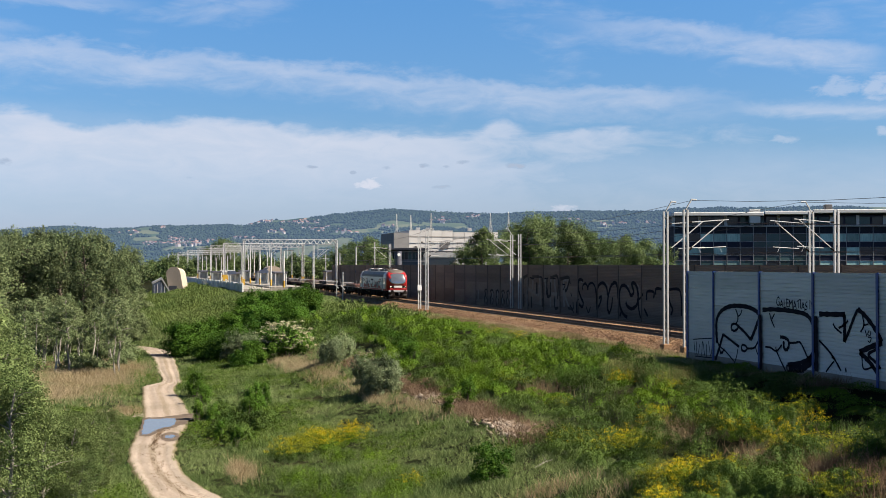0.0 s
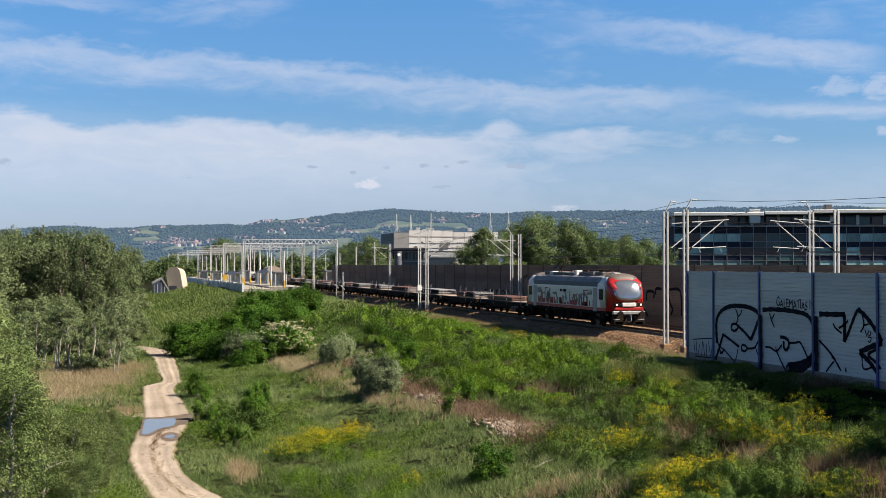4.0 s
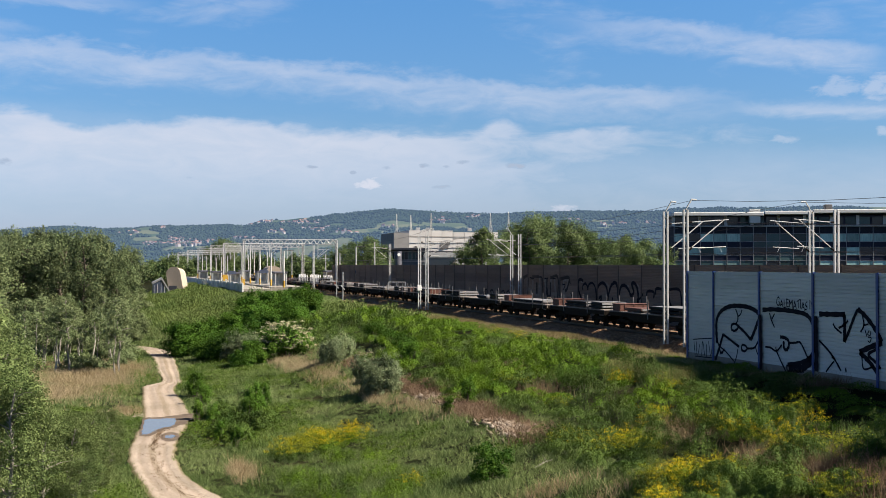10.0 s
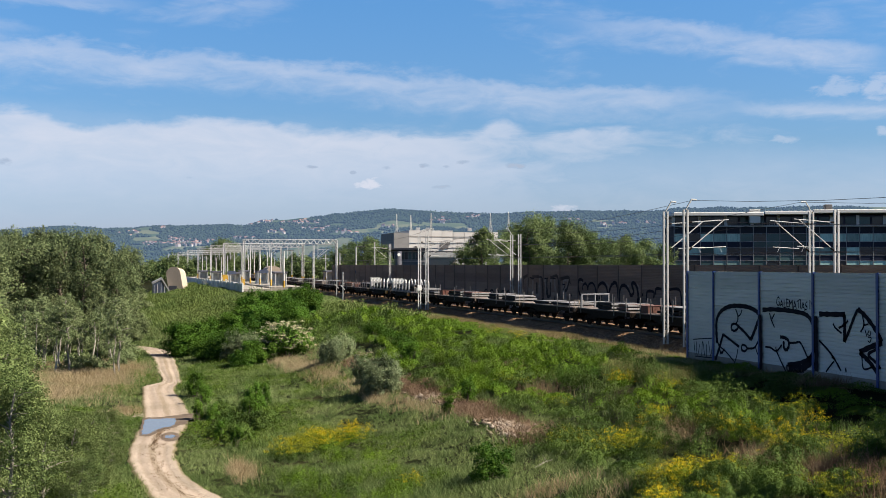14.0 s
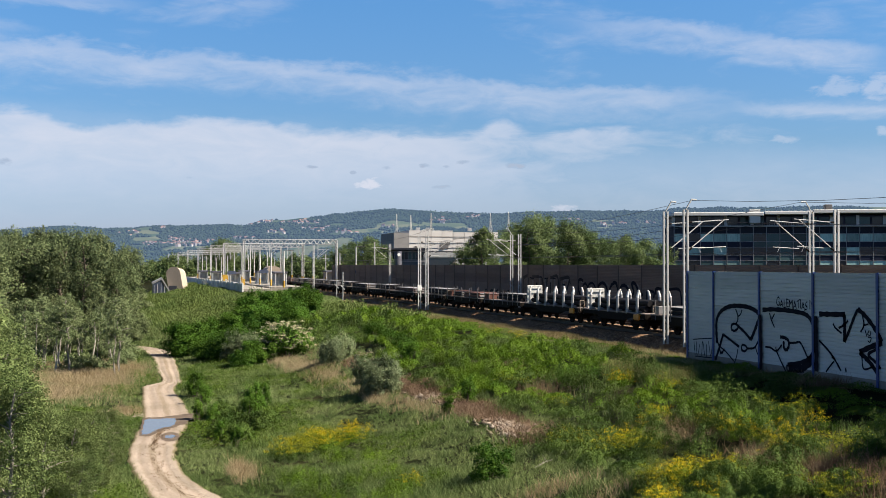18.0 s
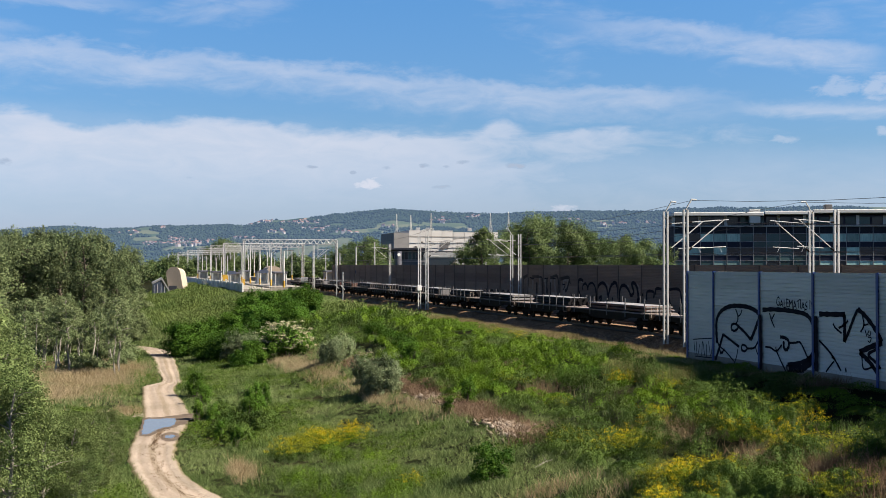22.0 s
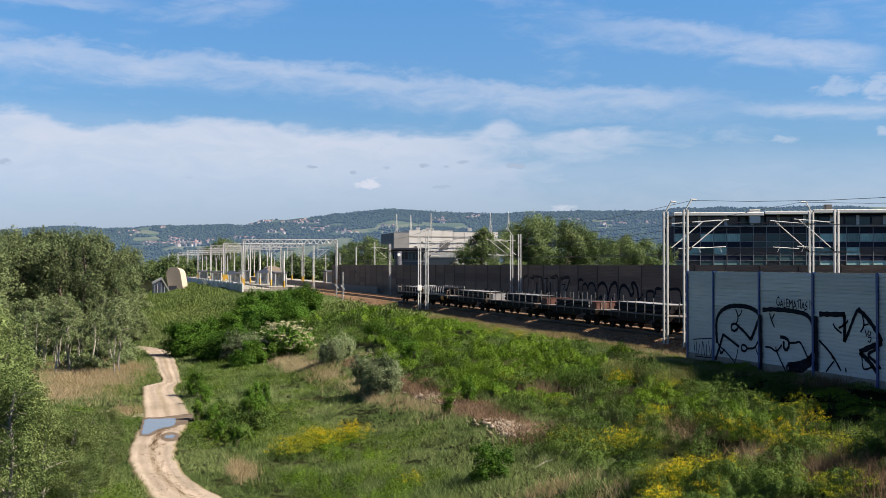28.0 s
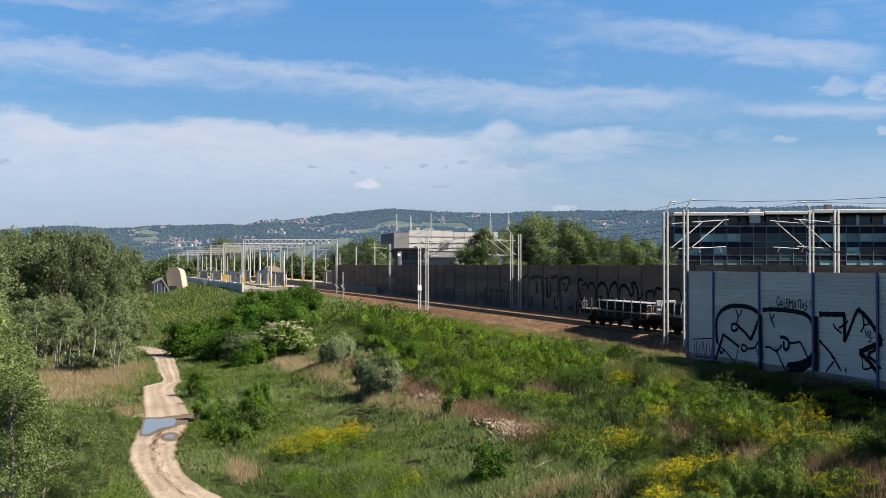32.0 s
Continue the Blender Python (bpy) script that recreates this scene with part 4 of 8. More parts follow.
# a row of tag letters close to the rails
for y in (143.2, 140.8, 138.6, 136.4, 134.5):
    DARK_BLOCKS += [(0.22, [(y, 1.5), (y - 0.35, 0.9), (y + 0.1, 0.5), (y - 0.2, -0.3)]), (0.18, [(y + 0.1, 1.45), (y - 0.7, 1.6), (y - 1.2, 1.2)]), (0.16, [(y - 0.6, 0.6), (y - 1.1, 0.3), (y - 0.7, -0.2)])]
DARK_THIN = [
    (0.12, [(128.45, 3.13), (128.32, 0.11)]),
    (0.12, [(126.41, 3.25), (124.98, 3.16)]),
    (0.12, [(123.94, 3.38), (122.5, 3.36)]),
    (0.12, [(122.5, 3.36), (122.27, 0.1)]),
    (0.12, [(120.8, 2.19), (120.52, 1.38), (119.83, 1.4)]),
    (0.12, [(119.83, 3.26), (118.25, 3.24)]),
    (0.12, [(117.26, 3.35), (117.04, 0.28)]),
    (0.12, [(116.33, 2.67), (115.52, 2.58), (116.06, 2.08)]),
    (0.12, [(114.2, 3.19), (114.05, 2.71)]),
    (0.12, [(118.81, 1.22), (118.47, 0.23)]),
    (0.12, [(127.17, 0.9), (126.79, 0.05)]),
    (0.12, [(114.15, 0.57), (113.17, -0.17)]),
    (0.12, [(113.94, 1.84), (113.63, 1.46)]),
    (0.12, [(121.68, 3.2), (120.52, 3.25)])]
graffiti("graffiti", dark_wall, DARK_THIN, DARK_X - 0.075, M["spray"], "thin black sprayed lines")
graffiti("graffiti", dark_wall, DARK_BLOCKS, DARK_X - 0.078, M["spray_faint"], "blocky faded black sprayed letters")
graffiti("graffiti", dark_wall, DARK_LINES + DARK_LOOPS, DARK_X - 0.075, M["spray"], "black sprayed graffiti lines")
PALE_LINES = [
    (0.3, [(127.17, 3.25), (127.3, 0.14)]),
    (0.3, [(127.17, 2.07), (123.46, 1.31)]),
    (0.3, [(123.16, 3.6), (122.98, 0.28)]),
    (0.28, [(125.91, 0.19), (125.29, 2.95)]),
    (0.3, [(121.39, 3.1), (121.09, 1.47)]),
    (0.3, [(122.27, 2.99), (121.09, 3.04)]),
    (0.28, [(118.53, 3.34), (118.25, 0.24)]),
    (0.28, [(119.66, 1.61), (117.7, 1.61)]),
    (0.3, [(119.66, 3.22), (119.83, 0.18)]),
    (0.3, [(116.06, 3.17), (114.46, 3.13)]),
    (0.3, [(115.95, 3.07), (115.84, 0.32)]),
    (0.3, [(114.57, 3.09), (115.52, 1.7), (114.46, 0.27)]),
    (0.16, [(111.19, 3.02), (110.6, 2.91), (110.4, 2.39)]),
    (0.16, [(105.67, 3.09), (104.32, 2.68), (104.05, 1.79)]),
    (0.14, [(101.29, 2.91), (99.63, 2.76)]),
    (0.14, [(99.01, 3.15), (97.61, 2.8), (97.46, 1.79)])]
PALE_LINES += [(0.3, [(y, 1.5), (y + 0.2, 0.05)]) for y in (145.9, 142, 140, 138, 136, 134.2)]
graffiti("graffiti", dark_wall, PALE_LINES, DARK_X - 0.072, M["spray_pale"], "faded grey sprayed letters")


# ---- overhead line ----
def lattice_mast(bm, h, w0=0.32, w1=0.26, steps=14):
    for dx in (-1, 1):
        box(bm, 0, 0, h / 2, 0.1, 0.14, h, 0.0, Matrix.Translation((dx * w0 * 0.42, 0, 0)))
    for k in range(steps):
        z0, z1 = h * k / steps, h * (k + 1) / steps
        wa, wb = w0 + (w1 - w0) * k / steps, w0 + (w1 - w0) * (k + 1) / steps
        s = 1 if k % 2 else -1
        rod(bm, (-s * wa / 2, 0, z0), (s * wb / 2, 0, z1), 0.016, 4)


def cantilever(mast, sgn, reach=2.7):
    """Bracket tubes toward the track; sgn is the way to the track."""
    bm = bmesh.new()
    rod(bm, (0.1 * sgn, 0, 6.0), (reach * sgn, 0, 8.0), 0.035, 6)
    part("bracket_tube", bm, M["galv"], mast)
    bm = bmesh.new()
    rod(bm, (0.1 * sgn, 0, 7.8), ((reach + 0.3) * sgn, 0, 8.0), 0.028, 6)
    part("top_tie", bm, M["galv"], mast)
    bm = bmesh.new()
    rod(bm, (0.9 * sgn, 0, 6.2), ((reach + 0.1) * sgn, 0, 6.3), 0.025, 6)
    rod(bm, ((reach - 0.4) * sgn, 0, 6.3), ((reach - 0.2) * sgn, 0, 5.95), 0.02, 6)
    part("steady_arm", bm, M["galv"], mast)
    for z in (6.0, 7.8):
        bm = bmesh.new()
        rod(bm, (0.12 * sgn, 0, z), (0.42 * sgn, 0, z + (0.22 if z < 7 else 0.02)), 0.06, 8)
        part("insulator", bm, M["black"], mast)


def make_mast(x, y, sgn, h=8.6, arm=False, sign=False):
    mast = empty("catenary_mast", pose(x, y, -0.45))
    tagged(mast, "white galvanised lattice catenary mast on a concrete footing", "mast", "catenary masts along the tracks")
    bm = bmesh.new()
    lattice_mast(bm, h)
    part("lattice", bm, M["galv"], mast)
    bm = bmesh.new()
    box(bm, 0, 0, -0.28, 0.62, 0.6, 0.6, 0.04)
    part("footing", bm, M["orange"], mast, "ochre concrete footing")
    cantilever(mast, sgn)
    if arm:
        bm = bmesh.new()
        rod(bm, (0, 0, h), (0.4 * sgn, 0, h + 0.65), 0.05, 6)
        rod(bm, (0.4 * sgn, 0, h + 0.65), (0.75 * sgn, 0, h + 0.62), 0.045, 6)
        part("feeder_arm", bm, M["galv"], mast)
    if sign:
        bm = bmesh.new()
        box(bm, -0.05, -0.2, 2.45, 0.5, 0.04, 0.62, 0.02)
        part("sign_plate", bm, M["bright"], mast, "small white number plate")
    return mast


for x, sgn, rows in ((MAST_X, 1, ((70.2, 1, 0), (67.4, 1, 0), (134.3, 1, 1), (130.9, 1, 0), (210, 0, 0), (12.0, 0, 0), (9.0, 0, 0), (-45.0, 0, 0))),
                     (FAR_MAST_X, -1, ((68.0, 1, 0), (65.2, 0, 0), (128.3, 1, 0), (125.5, 0, 0), (190, 0, 0), (10.0, 0, 0), (-45.0, 0, 0)))):
    for y, arm, sign in rows:
        make_mast(x, y, sgn, 8.6, bool(arm), bool(sign))


def build_wires():
    for x0, name in ((NEAR_TRACK, "contact_wire"), (FAR_TRACK, "contact_wire")):
        spans = [(-45, 10), (10, 68), (68, 132), (132, 192), (192, 245), (245, 330)]
        for dz, r, sag in ((5.45, 0.014, 0.05), (7.45, 0.015, 0.9)):
            bm = bmesh.new()
            prev = None
            for a, b in spans:
                for k in range(9):
                    t = k / 8
                    y = a + (b - a) * t
                    z = dz - sag * 4 * t * (1 - t)
                    p = Vector((x0 + 0.2 * math.sin(y * 0.05), y, z))
                    if prev is not None and (p - prev).length > 0.01:
                        rod(bm, prev, p, r, 4, caps=False)
                    prev = p
            tagged(part(name if dz < 6 else "messenger_wire", bm, M["wire"]), "thin dark overhead wire above the track", "wire", "overhead wires", kind="structure")
        bm = bmesh.new()
        for a, b in spans:
            for k in range(7):
                t = (k + 0.5) / 7
                y = a + (b - a) * t
                x = x0 + 0.2 * math.sin(y * 0.05)
                rod(bm, (x, y, 5.45 - 0.2 * t * (1 - t)), (x, y, 7.45 - 3.6 * t * (1 - t)), 0.006, 3, caps=False)
        tagged(part("dropper", bm, M["wire"]), "row of thin droppers between the wires", "wire", kind="stuff")
    for x0 in (MAST_X + 0.75, FAR_MAST_X - 0.75):
        bm = bmesh.new()
        prev = None
        for a, b in ((-45, 10), (10, 68), (68, 132), (132, 200), (200, 245)):
            for k in range(9):
                t = k / 8
                p = Vector((x0, a + (b - a) * t, 8.77 - 4.0 * t * (1 - t)))
                if prev is not None and (p - prev).length > 0.01:
                    rod(bm, prev, p, 0.013, 4, caps=False)
                prev = p
        tagged(part("feeder_wire", bm, M["wire"]), "thin dark feeder wire on the mast tops", "wire", "overhead wires", kind="structure")


build_wires()
# ---- station ----
def gantry(y, x0=25.8, x1=45.0, top=9.9, base=0.3):
    g = empty("overhead_gantry", pose(0, y, 0))
    tagged(g, "white steel lattice gantry spanning the station tracks", "gantry", "gantries over the station")
    for x in (x0, x1):
        bm = bmesh.new()
        for dx in (-0.17, 0.17):
            for dy in (-0.17, 0.17):
                rod(bm, (x + dx, dy, base), (x + dx, dy, top), 0.085, 5)
        for k in range(12):
            z = base + (top - base) * k / 12
            rod(bm, (x - 0.17, -0.17, z), (x + 0.17, -0.17, z + 0.8), 0.03, 4)
        part("leg", bm, M["galv"], g)
        bm = bmesh.new()
        box(bm, x, 0, base + 0.7, 0.5, 0.5, 1.6, 0.02)
        part("foot_guard", bm, M["yellow"], g, "yellow-painted foot of the leg")
    bm = bmesh.new()
    for dy in (-0.3, 0.3):
        for z in (top - 0.9, top):
            rod(bm, (x0, dy, z), (x1, dy, z), 0.08, 5)
    n = 14
    for k in range(n):
        a, b = x0 + (x1 - x0) * k / n, x0 + (x1 - x0) * (k + 1) / n
        mid = (a + b) / 2
        for dy in (-0.3, 0.3):
            rod(bm, (a, dy, top - 0.9), (mid, dy, top), 0.05, 4)
            rod(bm, (mid, dy, top), (b, dy, top - 0.9), 0.05, 4)
    part("truss", bm, M["galv"], g)
    for x in (31, 37.1, 41.1):
        bm = bmesh.new()
        rod(bm, (x, 0, top - 0.9), (x, 0, top - 3.6), 0.07, 6)
        rod(bm, (x, 0, top - 3.4), (x + 1.2, 0, top - 2.2), 0.04, 5)
        part("drop_post", bm, M["galv"], g)
    return g


for y in (245, 290, 330, 380, 435, 500, 590):
    gantry(y)


def arch_shell(name, label, x, y, z, w, h, length, turn, lean=0.0, door=True, spring=0.45, roll=0.0):
    """Half-round roofed stair housing."""
    s = empty(name, pose(x, y, z, lean, roll, turn))
    tagged(s, label, "stair housing")
    bm = bmesh.new()
    n = 14
    rows = []
    for yy in (0, length):
        rows.append([bm.verts.new((-w / 2 * math.cos(math.pi * k / n), yy, h * spring + h * (1 - spring) * math.sin(math.pi * k / n))) for k in range(n + 1)])
    base = [[bm.verts.new((sx * w / 2, yy, 0)) for sx in (-1, 1)] for yy in (0, length)]
    for k in range(n):
        bm.faces.new((rows[0][k], rows[0][k + 1], rows[1][k + 1], rows[1][k]))
    for j, i in ((0, 0), (1, n)):
        bm.faces.new((base[0][j], rows[0][i], rows[1][i], base[1][j]))
    for j in (0, 1):
        bm.faces.new([base[j][0]] + rows[j] + [base[j][1]])
    bmesh.ops.recalc_face_normals(bm, faces=bm.faces[:])
    part("shell", bm, M["beige"], s, smooth=False)
    if not door:
        return s
    bm = bmesh.new()
    box(bm, -w * 0.1, -0.05, h * 0.33, w * 0.28, 0.08, h * 0.62, 0.02)
    part("door", bm, M["white"], s, "white door")
    return s


def build_station():
    # platforms
    for x, w, y0, y1, z in ((30.3, 6.5, 212, 420, 0.75), (47.2, 4.6, 205, 420, 0.75), (24.0, 5.0, 206, 420, 0.55)):
        bm = bmesh.new()
        box(bm, x, (y0 + y1) / 2, z - 0.75, w, y1 - y0, 1.5, 0.03)
        tagged(part("platform", bm, M["concrete"]), "pale concrete station platform", "platform", kind="structure")
    # parapet blocks along the near edge
    base = None
    for k in range(22):
        y = 206 + k * 6
        if base is None:
            bm = bmesh.new()
            box(bm, 0, 0, 0.6, 0.25, 5.92, 1.5, 0.03)
            base = part("parapet_panel", bm, M["bright"])
            wall = empty("parapet")
            tagged(wall, "row of white concrete parapet panels along the platform", "parapet", kind="structure")
            base.parent = wall
            base.matrix_basis = pose(21.2 - k * 0.13, y, 0.2)
        else:
            again("parapet_panel", base, pose(21.2 - k * 0.13, y, 0.2), wall)
    # lamp and signal posts with yellow feet
    rng = random.Random(8)
    for k in range(26):
        row, j = k % 2, k // 2
        x = (28.6, 46.0)[row] - j * 0.05
        y = 206 + j * 17 + row * 6
        p = empty("platform_post", pose(x, y, 0.75))
        tagged(p, "grey steel platform post with a yellow foot", "post", "posts on the platform")
        h = rng.uniform(5.8, 8.2)
        bm = bmesh.new()
        rod(bm, (0, 0, 0), (0, 0, h), 0.15, 8, 0.11)
        part("pole", bm, M["white"], p)
        bm = bmesh.new()
        rod(bm, (0, 0, 0), (0, 0, 1.2), 0.19, 8)
        part("foot_guard", bm, M["yellow"], p, "yellow foot guard")
        if k % 3 == 0:
            bm = bmesh.new()
            rod(bm, (0, 0, h), (1.3, 0, h + 0.15), 0.05, 6)
            box(bm, 1.5, 0, h + 0.12, 0.6, 0.25, 0.1, 0.02)
            part("lamp_head", bm, M["grey_steel"], p)
    # waiting shelters
    for x, y in ((30.5, 226), (30.3, 252), (30.0, 284), (46.6, 232), (46.6, 262), (24.0, 246), (23.5, 285), (23.0, 320)):
        s = empty("waiting_shelter", pose(x, y, 0.75 if x > 26 else 0.55))
        tagged(s, "platform shelter with a dark roof and pale sides", "shelter", "shelters on the platform")
        bm = bmesh.new()
        box(bm, 0, 0, 2.5, 2.5, 4.0, 0.36, 0.05)
        part("roof", bm, M["navy_roof"], s, "dark grey roof")
        bm = bmesh.new()
        box(bm, 0, 1.9, 1.15, 2.2, 0.1, 2.3, 0.01)
        box(bm, 1.1, 0, 1.15, 0.08, 3.7, 2.3, 0.01)
        part("side_panel", bm, M["bright"], s)
        bm = bmesh.new()
        box(bm, -1.0, -1.9, 1.15, 0.14, 0.14, 2.3)
        box(bm, -1.0, 1.9, 1.15, 0.14, 0.14, 2.3)
        part("post", bm, M["galv"], s)
    arch_shell("stair_housing", "beige arched stair housing with a white door", 34.2, 262, 0.75, 3.9, 3.7, 8, 0)
    arch_shell("stair_housing", "large pale arched stair entrance on the embankment side", 13.4, 268, -0.9, 3.3, 5.3, 3.2, -24, -7, False, 0.72, -13)
    # side roof of the underpass stairs
    r = empty("underpass_roof", pose(10.6, 268, -2.6))
    tagged(r, "grey sloping metal roof over the underpass entrance", "roof")
    bm = bmesh.new()
    prism(bm, [(-2.3, 3.4), (-0.2, 4.5), (1.9, 0.9), (1.7, 0.7), (-0.3, 4.1), (-2.2, 3.1)], 0, 6)
    part("roof_sheet", bm, M["pale_steel"], r)
    bm = bmesh.new()
    prism(bm, [(-2.1, 0.6), (1.3, 0.6), (-0.4, 3.9), (-2.1, 3.0)], 0.2, 5.8)
    part("stair_side", bm, M["loco_blue"], r, "dark blue glazed side of the stair well")
    bm = bmesh.new()
    box(bm, 0.9, -0.4, 0.0, 3.4, 0.6, 1.3, 0.05)
    part("wall", bm, M["bright"], r)
    for k in range(5):
        bm = bmesh.new()
        box(bm, -1.9 + k * 0.75, 0.12, 1.7 + 0.25 * k * (1 if k < 3 else -0.4), 0.09, 0.1, 2.3)
        part("glazing_bar", bm, M["galv"], r)
    bm = bmesh.new()
    box(bm, 2.6, 3.0, 1.2, 2.6, 6.0, 3.0, 0.05)
    part("stair_wall", bm, M["dark_wall"], r, "dark side of the stair well")
    # name boards and a yellow cabinet
    for x, y, z, w, h, mat, lab in ((22.5, 236, 2.6, 1.6, 0.7, "loco_blue", "blue station name board on two posts"), (29.0, 238, 2.6, 1.7, 0.7, "loco_blue", "blue station name board on two posts"),
                                    (46.0, 226, 2.6, 1.6, 0.7, "loco_blue", "blue station name board on two posts"), (21.9, 244, 1.7, 0.9, 0.9, "yellow", "yellow information cabinet on two posts")):
        b = empty("information_board", pose(x, y, 0.55 if x < 26 else 0.75))
        tagged(b, lab, "sign", "boards on the platform")
        bm = bmesh.new()
        box(bm, 0, 0, z, w, 0.12, h, 0.03)
        part("board", bm, M[mat], b)
        for s in (-1, 1):
            bm = bmesh.new()
            rod(bm, (s * w * 0.4, 0.02, 0), (s * w * 0.4, 0.02, z), 0.05, 6)
            part("post", bm, M["galv"], b)
    # fence rail along the platform end
    f = empty("platform_railing", pose(0, 0, 0.75))
    tagged(f, "white tubular railing at the platform end", "railing")
    bm = bmesh.new()
    for z in (0.55, 1.05):
        rod(bm, (22.4, 200, z), (27.2, 199.4, z), 0.04, 5)
    part("rail", bm, M["white"], f)
    for x in np.linspace(22.4, 27.2, 6):
        bm = bmesh.new()
        rod(bm, (x, 200 - (x - 22.4) * 0.12, 0), (x, 200 - (x - 22.4) * 0.12, 1.08), 0.04, 5)
        part("post", bm, M["white"], f)
    # signal posts at the platform end
    for x, y, h in ((33.3, 176, 4.2), (34.2, 186, 7.5)):
        p = empty("signal_post", pose(x, y, -0.6))
        tagged(p, "slender grey signal post with a white marker cross", "signal")
        bm = bmesh.new()
        rod(bm, (0, 0, 0), (0, 0, h), 0.09, 8)
        part("pole", bm, M["galv"], p)
        bm = bmesh.new()
        box(bm, 0, -0.1, 1.9, 0.9, 0.04, 0.12, 0, Matrix.Translation((0, 0, 0)))
        r = bmesh.ops.rotate(bm, verts=bm.verts, cent=(0, -0.1, 1.9), matrix=Matrix.Rotation(0.8, 3, "Y"))
        part("marker", bm, M["white"], p)


build_station()
# ---- distance ----
def hill_top(px):
    xs = [-900, -400, 0, 60, 120, 180, 300, 430, 470, 560, 640, 690, 760, 850, 960, 1050, 1150, 1200, 1300, 1568, 2100, 2600]
    hs = [30, 45, 64, 68, 70, 67, 71, 73, 81, 87, 97, 102, 98, 93, 97, 98, 98, 103, 104, 106, 80, 50]
    return np.interp(px, xs, hs)


HILL_NEAR, HILL_FAR = 2700.0, 4300.0
# clearings on the hills: bearing, height, half width, half height
CLEARINGS = ((598, 398, 26, 5), (545, 396, 40, 4), (560, 404, 34, 4), (475, 394, 30, 3), (268, 421, 14, 2), (255, 436, 45, 4), (330, 430, 40, 6), (620, 412, 30, 3), (425, 424, 26, 3), (788, 391, 14, 3),
             (838, 385, 14, 3), (690, 402, 16, 2), (930, 398, 24, 3), (1080, 399, 30, 3), (1135, 396, 24, 3), (1020, 393, 16, 2), (195, 410, 18, 2), (870, 400, 18, 2), (490, 411, 26, 3), (385, 408, 18, 2), (285, 404, 12, 3))


def hill_z(px, d):
    """Height of the hills by bearing and distance."""
    f = np.clip((d - HILL_NEAR) / (HILL_FAR - HILL_NEAR), 0, 1)
    across = (px - 784) / 2100 * 3600
    top = hill_top(px) / 2100 * HILL_FAR + 7
    folds = (fbm(across, d * 0.5, 260.0, 3, 4) - 0.5) * 46 * np.sin(np.pi * np.clip(f, 0, 1)) ** 0.8
    return -8 + top * f ** 1.1 + folds * (1 - f ** 4) + (fbm(across, d * 0, 60.0, 8, 2) - 0.5) * 8 * f ** 8


def hill_bearing(px, py):
    """The distance at which the hills are met at a bearing and height."""
    ds = np.linspace(HILL_NEAR, HILL_FAR - 20, 300)
    seen = 469 - (hill_z(np.full(300, float(px)), ds) - EYE.z) / ds * 2100
    hit = np.nonzero(seen <= py)[0]
    return ds[hit[0]] if len(hit) else HILL_FAR - 60


def clearing(px, d, z):
    """How far a place lies in open fields, 0 to 1."""
    py = 469 - (z - EYE.z) / d * 2100
    open_ = np.clip((fbm((px - 784) * 1.7, d * 0.6, 150.0, 21, 3) - 0.655) * 14, 0, 1)
    for cx, cy, w, h in CLEARINGS:
        open_ = np.maximum(open_, np.clip(1.6 - 2.0 * (((px - cx) / (0.75 * w)) ** 2 + ((py - cy) / (0.7 * h)) ** 2) + (fbm(px, py * 3, 9.0, 23, 2) - 0.5) * 1.6, 0, 1))
    return open_


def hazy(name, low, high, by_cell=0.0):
    """Distant ground, leaves or houses with haze painted in as blue emission."""
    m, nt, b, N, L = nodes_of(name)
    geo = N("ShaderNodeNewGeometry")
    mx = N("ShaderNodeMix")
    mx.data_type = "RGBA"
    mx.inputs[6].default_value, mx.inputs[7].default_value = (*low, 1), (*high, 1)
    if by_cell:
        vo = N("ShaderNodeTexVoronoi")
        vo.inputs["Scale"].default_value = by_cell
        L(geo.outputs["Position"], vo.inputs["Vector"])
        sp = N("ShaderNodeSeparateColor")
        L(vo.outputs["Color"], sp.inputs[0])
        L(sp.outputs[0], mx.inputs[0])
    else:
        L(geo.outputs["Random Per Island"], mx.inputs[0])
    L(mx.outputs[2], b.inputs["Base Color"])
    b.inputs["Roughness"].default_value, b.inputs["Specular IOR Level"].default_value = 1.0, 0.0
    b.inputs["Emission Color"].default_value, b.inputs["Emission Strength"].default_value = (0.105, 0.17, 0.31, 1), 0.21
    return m


